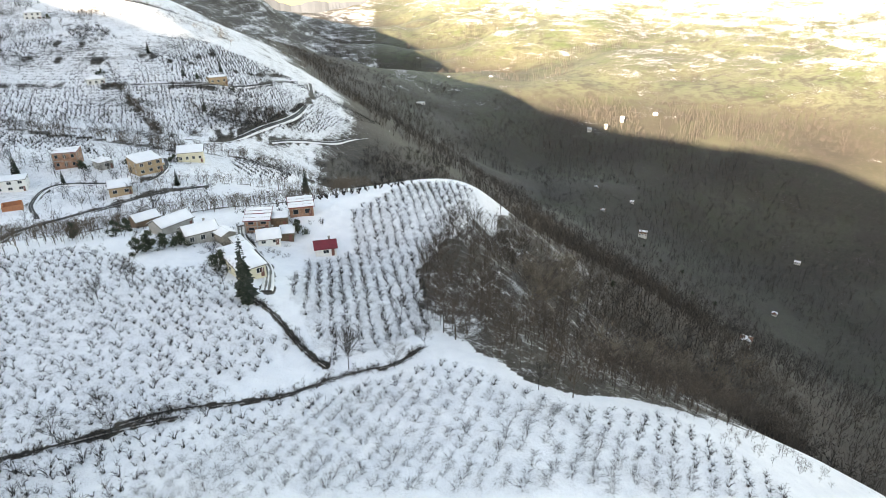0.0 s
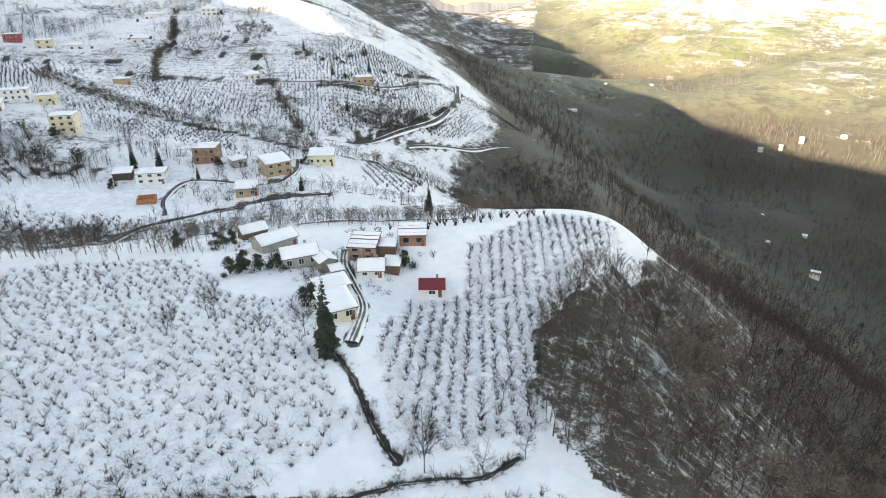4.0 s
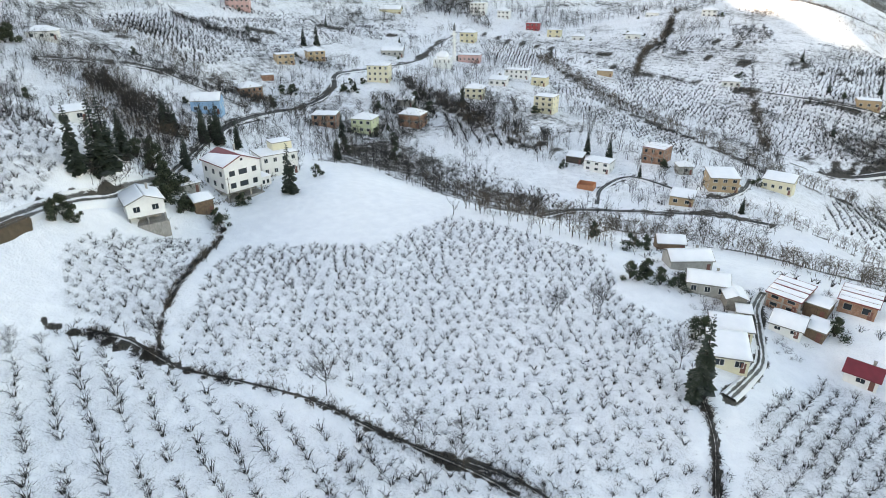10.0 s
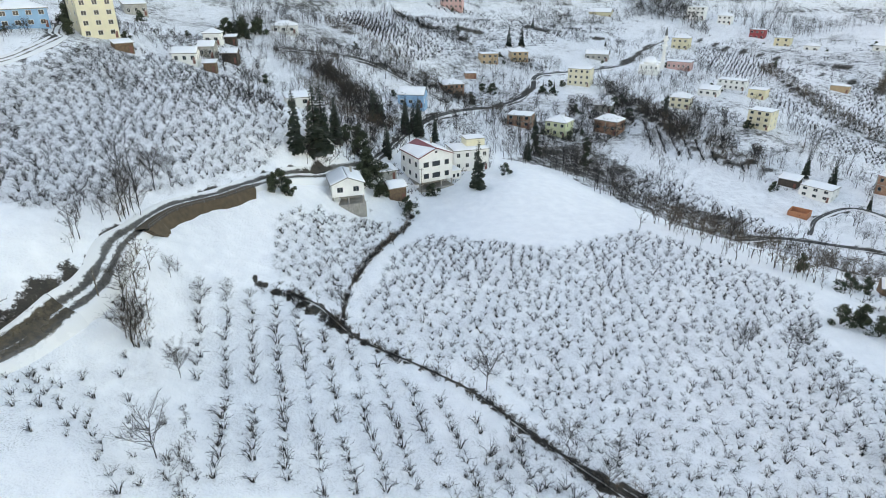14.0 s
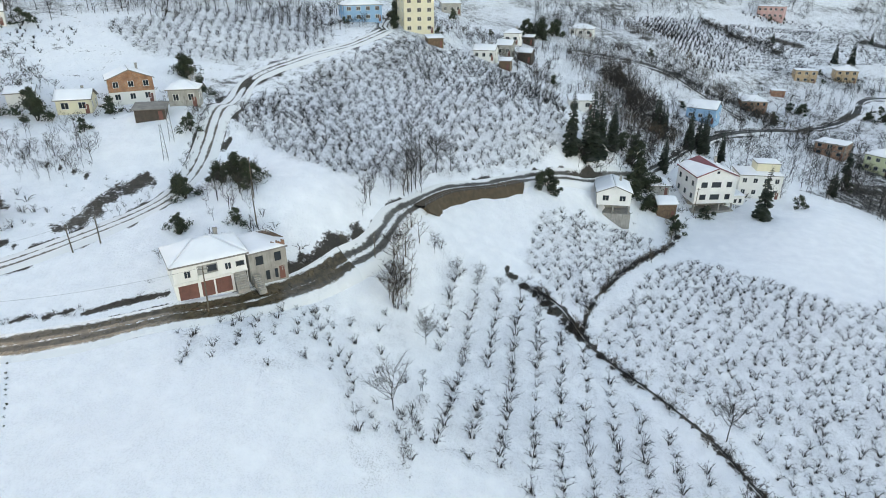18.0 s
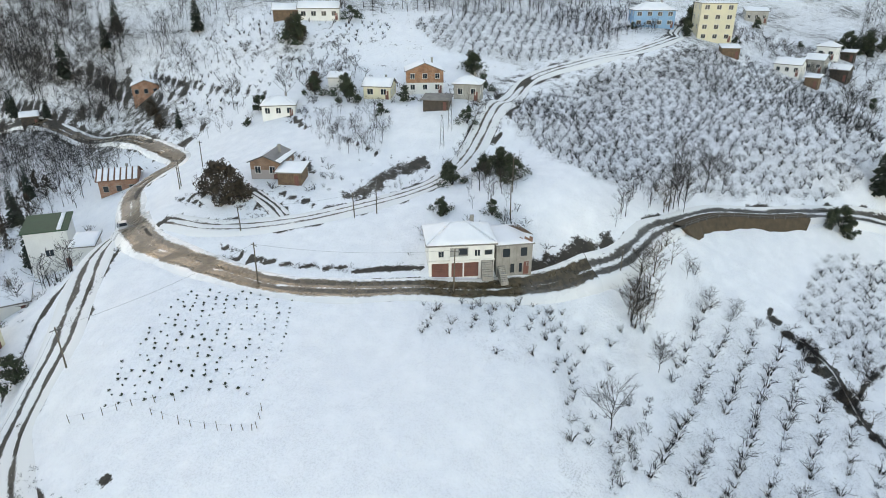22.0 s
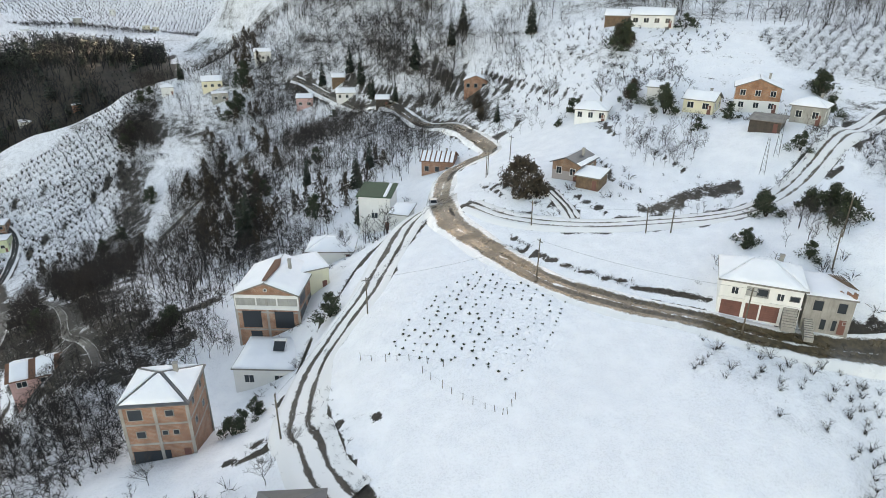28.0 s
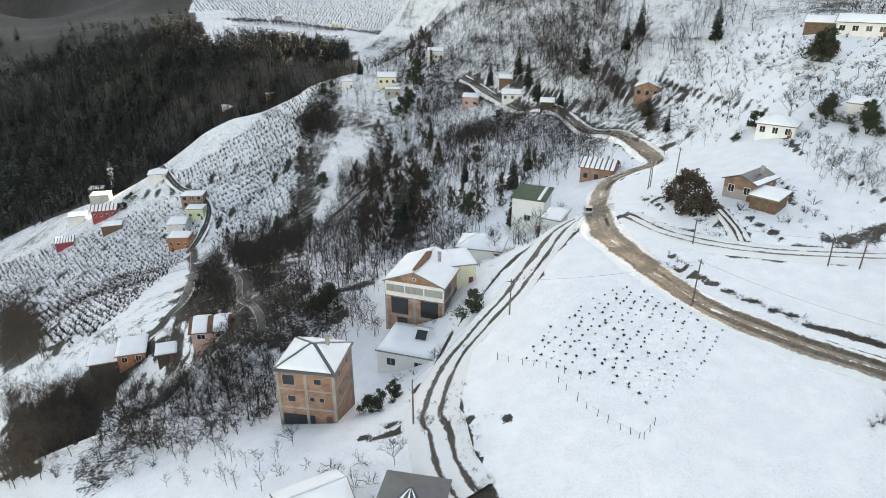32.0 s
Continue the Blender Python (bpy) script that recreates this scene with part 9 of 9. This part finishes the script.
fence(FENCE_LINE, 1.5, "sagging wire fence on thin wooden posts in snow")
fence(FENCE_LINE_TWO, 1.6, "low wire fence along the edge of the kale bed")


def utility_pole(x, y, h):
    top = new("utility_pole")
    top.matrix_world = pose(x, y, height(x, y), rng.uniform(-1.5, 1.5), rng.uniform(-1.5, 1.5), rng.uniform(0, 180))
    bm = bmesh.new()
    beam(bm, (0, 0, -0.6), (0, 0, h), 0.12, 0.08, 8)
    part("pole", bm, POLE, top)
    bm = bmesh.new()
    box(bm, -0.7, 0.7, -0.05, 0.05, h - 0.45, h - 0.35)
    arm = part("crossarm", bm, IRON, top)
    for s in (-0.6, 0, 0.6):
        bm = bmesh.new()
        beam(bm, (s, 0, h - 0.35), (s, 0, h - 0.18), 0.04, 0.03, 6)
        part("insulator", bm, FRAME, arm)
    tagged(top, "weathered wooden utility pole with a short crossarm", "pole", group="utility poles")
    return Vector((x, y, height(x, y) + h - 0.2))


heads = [utility_pole(*q) for q in POLES]


def cable(a, b):
    bm = bmesh.new()
    n = 12
    pts = [a.lerp(b, i / n) - Vector((0, 0, (a - b).length * 0.03 * 4 * (i / n) * (1 - i / n))) for i in range(n + 1)]
    sweep(bm, pts, 0.014)
    me = bpy.data.meshes.new("overhead_cable")
    bm.to_mesh(me)
    bm.free()
    me.materials.append(IRON)
    tagged(new("overhead_cable", me), "thin sagging overhead cable between utility poles", "cable", group="overhead cables")


for i, j in ((2, 1), (1, 0), (0, 6), (3, 4), (4, 5)):
    cable(heads[i], heads[j])


def pylon(x, y, h):
    top = new("lattice_pylon")
    top.matrix_world = pose(x, y, height(x, y), 0, 0, 30)
    for sx, sy in ((-1, -1), (1, -1), (1, 1), (-1, 1)):
        bm = bmesh.new()
        beam(bm, (sx * 0.45, sy * 0.45, -0.3), (sx * 0.16, sy * 0.16, h), 0.04, 0.03, 4)
        part("leg", bm, IRON, top)
    for k in range(7):
        z0, z1 = h * k / 7, h * (k + 1) / 7
        r0, r1 = 0.45 - 0.29 * k / 7, 0.45 - 0.29 * (k + 1) / 7
        bm = bmesh.new()
        for s in (-1, 1):
            beam(bm, (-r0, s * r0, z0), (r1, s * r1, z1), 0.018, sides=3)
            beam(bm, (s * r0, r0, z0), (s * r1, -r1, z1), 0.018, sides=3)
        part("brace", bm, IRON, top)
    tagged(top, "slim grey lattice pylon on the snowy slope", "pylon", group="lattice pylons")


for q in PYLONS:
    pylon(*q)


def car(x, y, turn):
    paint = plain("silver_paint", (0.50, 0.51, 0.52), (0.42, 0.43, 0.44), 0.6, 0.35, 0.3, bump=0.05)
    rubber = plain("tyre_rubber", (0.025, 0.025, 0.025), (0.015, 0.015, 0.015), 4, 0.85)
    top = new("car")
    top.matrix_world = pose(x, y, height(x, y) + 0.28, 0, 0, turn)
    bm = bmesh.new()
    prof = ((-2.05, 0.35), (-2.0, 0.85), (-1.2, 0.95), (-0.55, 1.45), (0.95, 1.48), (1.75, 0.98), (2.05, 0.9), (2.08, 0.35))
    a = [bm.verts.new((u, -0.84 + (0.12 if w > 1.2 else 0), w)) for u, w in prof]
    b = [bm.verts.new((u, 0.84 - (0.12 if w > 1.2 else 0), w)) for u, w in prof]
    bm.faces.new(a)
    bm.faces.new(b[::-1])
    for i in range(len(prof)):
        j = (i + 1) % len(prof)
        bm.faces.new((a[j], a[i], b[i], b[j]))
    bmesh.ops.recalc_face_normals(bm, faces=bm.faces)
    bmesh.ops.bevel(bm, geom=bm.edges[:], offset=0.06, segments=2, affect="EDGES")
    body = part("body", bm, paint, top)
    for nm, q in (("windscreen", ((-1.17, 1.02), (-0.60, 1.42))), ("rear_window", ((1.70, 1.03), (1.0, 1.44)))):
        bm = bmesh.new()
        (u0, w0), (u1, w1) = q
        s = 0.02 if nm == "rear_window" else -0.02
        vs = [bm.verts.new(c) for c in ((u0 + s, -0.68, w0 + 0.02), (u0 + s, 0.68, w0 + 0.02), (u1 + s, 0.6, w1 + 0.02), (u1 + s, -0.6, w1 + 0.02))]
        bm.faces.new(vs)
        bmesh.ops.solidify(bm, geom=bm.faces[:], thickness=0.02)
        part(nm, bm, GLASS_AND_SHADE, body)
    for s in (-1, 1):
        bm = bmesh.new()
        vs = [bm.verts.new(c) for c in ((-0.95, s * 0.855, 1.0), (1.4, s * 0.855, 1.0), (0.85, s * 0.755, 1.38), (-0.5, s * 0.755, 1.38))]
        bm.faces.new(vs)
        bmesh.ops.solidify(bm, geom=bm.faces[:], thickness=0.02)
        part("side_window", bm, GLASS_AND_SHADE, body)
        for u in (-1.3, 1.3):
            bm = bmesh.new()
            beam(bm, (u, s * 0.68, 0.3), (u, s * 0.88, 0.3), 0.31, sides=14)
            wheel = part("wheel", bm, rubber, top)
            bm = bmesh.new()
            beam(bm, (u, s * 0.87, 0.3), (u, s * 0.895, 0.3), 0.19, sides=10)
            part("rim", bm, IRON, wheel)
        bm = bmesh.new()
        box(bm, 2.05, 2.11, s * 0.62 - 0.14, s * 0.62 + 0.14, 0.72, 0.86)
        part("tail_lamp", bm, ROOF["red"], top)
        bm = bmesh.new()
        box(bm, -2.09, -2.03, s * 0.6 - 0.17, s * 0.6 + 0.17, 0.62, 0.76)
        part("headlight", bm, FRAME, top)
    bm = bmesh.new()
    box(bm, 2.07, 2.12, -0.26, 0.26, 0.5, 0.62)
    part("number_plate", bm, FRAME, top)
    tagged(top, "small silver car parked on the muddy junction", "car")


car(*CAR_AT, 248)


def bank_wall():
    """The earth-faced retaining wall under the bend, with its railing."""
    ln = along(BANK_WALL, 1.2)
    up = along(ROADS["bend_road"][1], 1.0)
    earth = plain("damp_earth_face", (0.105, 0.075, 0.048), (0.060, 0.045, 0.030), 0.9, 0.95, bump=0.9)
    bm = bmesh.new()
    prev = None
    crest = []
    for i, q in enumerate(ln):
        near = up[np.argmin(np.hypot(*(up - q).T))]
        way = (q - near) / (np.linalg.norm(q - near) + 1e-6)
        edge = near + way * 2.7
        z1 = height(*near) + 0.28
        z0 = height(*(near + way * 7.2)) - 0.4
        fade = min(1, i / 4.0, (len(ln) - 1 - i) / 4.0)
        foot = near + way * (2.75 + (2.65 + 0.5 * math.sin(i * 0.9)) * fade)
        z0 = z1 - max(z1 - z0, 2.6) * (0.06 + 0.94 * fade)
        mid = (edge + foot) / 2
        row = [bm.verts.new((edge[0], edge[1], z1)), bm.verts.new((mid[0] + rng.normal(0, 0.15), mid[1] + rng.normal(0, 0.15), z1 * 0.45 + z0 * 0.55)), bm.verts.new((foot[0], foot[1], z0)), bm.verts.new((near[0], near[1], z0 - 0.5)), bm.verts.new((near[0], near[1], z1))]
        crest.append(Vector((edge[0], edge[1], z1)))
        if prev:
            for k in range(5):
                bm.faces.new((prev[k], row[k], row[(k + 1) % 5], prev[(k + 1) % 5]))
        prev = row
    bmesh.ops.recalc_face_normals(bm, faces=bm.faces)
    me = bpy.data.meshes.new("retaining_bank")
    bm.to_mesh(me)
    bm.free()
    me.materials.append(earth)
    tagged(new("retaining_bank", me), "bare brown earth face holding up the road bend", "bank", kind="structure")
    top = new("railing")
    top.matrix_world = Matrix.Translation(crest[0])
    for p in crest[::2]:
        bm = bmesh.new()
        beam(bm, p - crest[0] - Vector((0, 0, 0.3)), p - crest[0] + Vector((0, 0, 0.9)), 0.05, sides=6)
        part("post", bm, IRON, top)
    for up_ in (0.45, 0.88):
        bm = bmesh.new()
        sweep(bm, [p - crest[0] + Vector((0, 0, up_)) for p in crest], 0.035)
        part("rail", bm, IRON, top)
    tagged(top, "low grey iron railing round the road bend", "railing")


bank_wall()


def minaret(x, y, h, r, label):
    top = new("minaret")
    top.matrix_world = pose(x, y, height(x, y))
    bm = bmesh.new()
    beam(bm, (0, 0, -2), (0, 0, h * 0.28), r * 1.35, r * 1.2, 12)
    part("base", bm, WALL["white"], top)
    bm = bmesh.new()
    beam(bm, (0, 0, h * 0.28), (0, 0, h * 0.80), r, r * 0.85, 16)
    part("shaft", bm, WALL["white"], top)
    for k in (0.56, 0.70):
        bm = bmesh.new()
        beam(bm, (0, 0, h * k - 0.5), (0, 0, h * k), r * 0.9, r * 1.7, 16)
        beam(bm, (0, 0, h * k), (0, 0, h * k + 0.8), r * 1.7, r * 1.7, 16)
        part("balcony", bm, WALL["white"], top)
    bm = bmesh.new()
    beam(bm, (0, 0, h * 0.80), (0, 0, h), r * 1.0, 0.05, 16)
    part("cone", bm, ROOF["grey"], top)
    tagged(top, label, "minaret")


def mosque(x, y, turn):
    top = new("mosque")
    top.matrix_world = pose(x, y, height(x, y), 0, 0, turn)
    bm = bmesh.new()
    box(bm, -6, 6, -6, 6, -3, 6.5)
    part("wall", bm, WALL["white"], top)
    bm = bmesh.new()
    box(bm, -6, 6, -8.6, -6.01, -3, 3.4)
    part("porch", bm, WALL["white"], top)
    bm = bmesh.new()
    beam(bm, (0, 0, 6.5), (0, 0, 7.6), 4.4, 4.2, 20)
    part("drum", bm, WALL["white"], top)
    bm = bmesh.new()
    bmesh.ops.create_uvsphere(bm, u_segments=24, v_segments=12, radius=4.1)
    bmesh.ops.delete(bm, geom=[v for v in bm.verts if v.co.z < -0.2], context="VERTS")
    for v in bm.verts:
        v.co.z = v.co.z * 0.85 + 7.6
    for f in bm.faces:
        f.smooth = True
    part("dome", bm, SNOW, top, "snow-covered dome")
    for sx in (-4.6, 4.6):
        for sy in (-4.6, 4.6):
            bm = bmesh.new()
            bmesh.ops.create_uvsphere(bm, u_segments=12, v_segments=8, radius=1.2)
            bmesh.ops.translate(bm, vec=(sx, sy, 6.5), verts=bm.verts)
            part("small_dome", bm, SNOW, top)
    for i in range(4):
        for z in (1.0, 3.8):
            window(top, -4.5 + 3 * i, -6.012, z + (0 if z > 2 else 0), 0, 0.9, 1.8) if z > 2 else None
            window(top, -6.012, -4.5 + 3 * i, z, -90, 0.9, 1.8)
            window(top, 6.012, -4.5 + 3 * i, z, 90, 0.9, 1.8)
    tagged(top, "white village mosque with a snow-covered central dome", "mosque")


mosque(*MOSQUE_AT, 50)
minaret(*MINARET_AT, 27, 1.15, "slender white minaret with two balconies beside the mosque")
minaret(*LOWER_MINARET_AT, 21, 1.2, "white minaret above the lower spur houses")
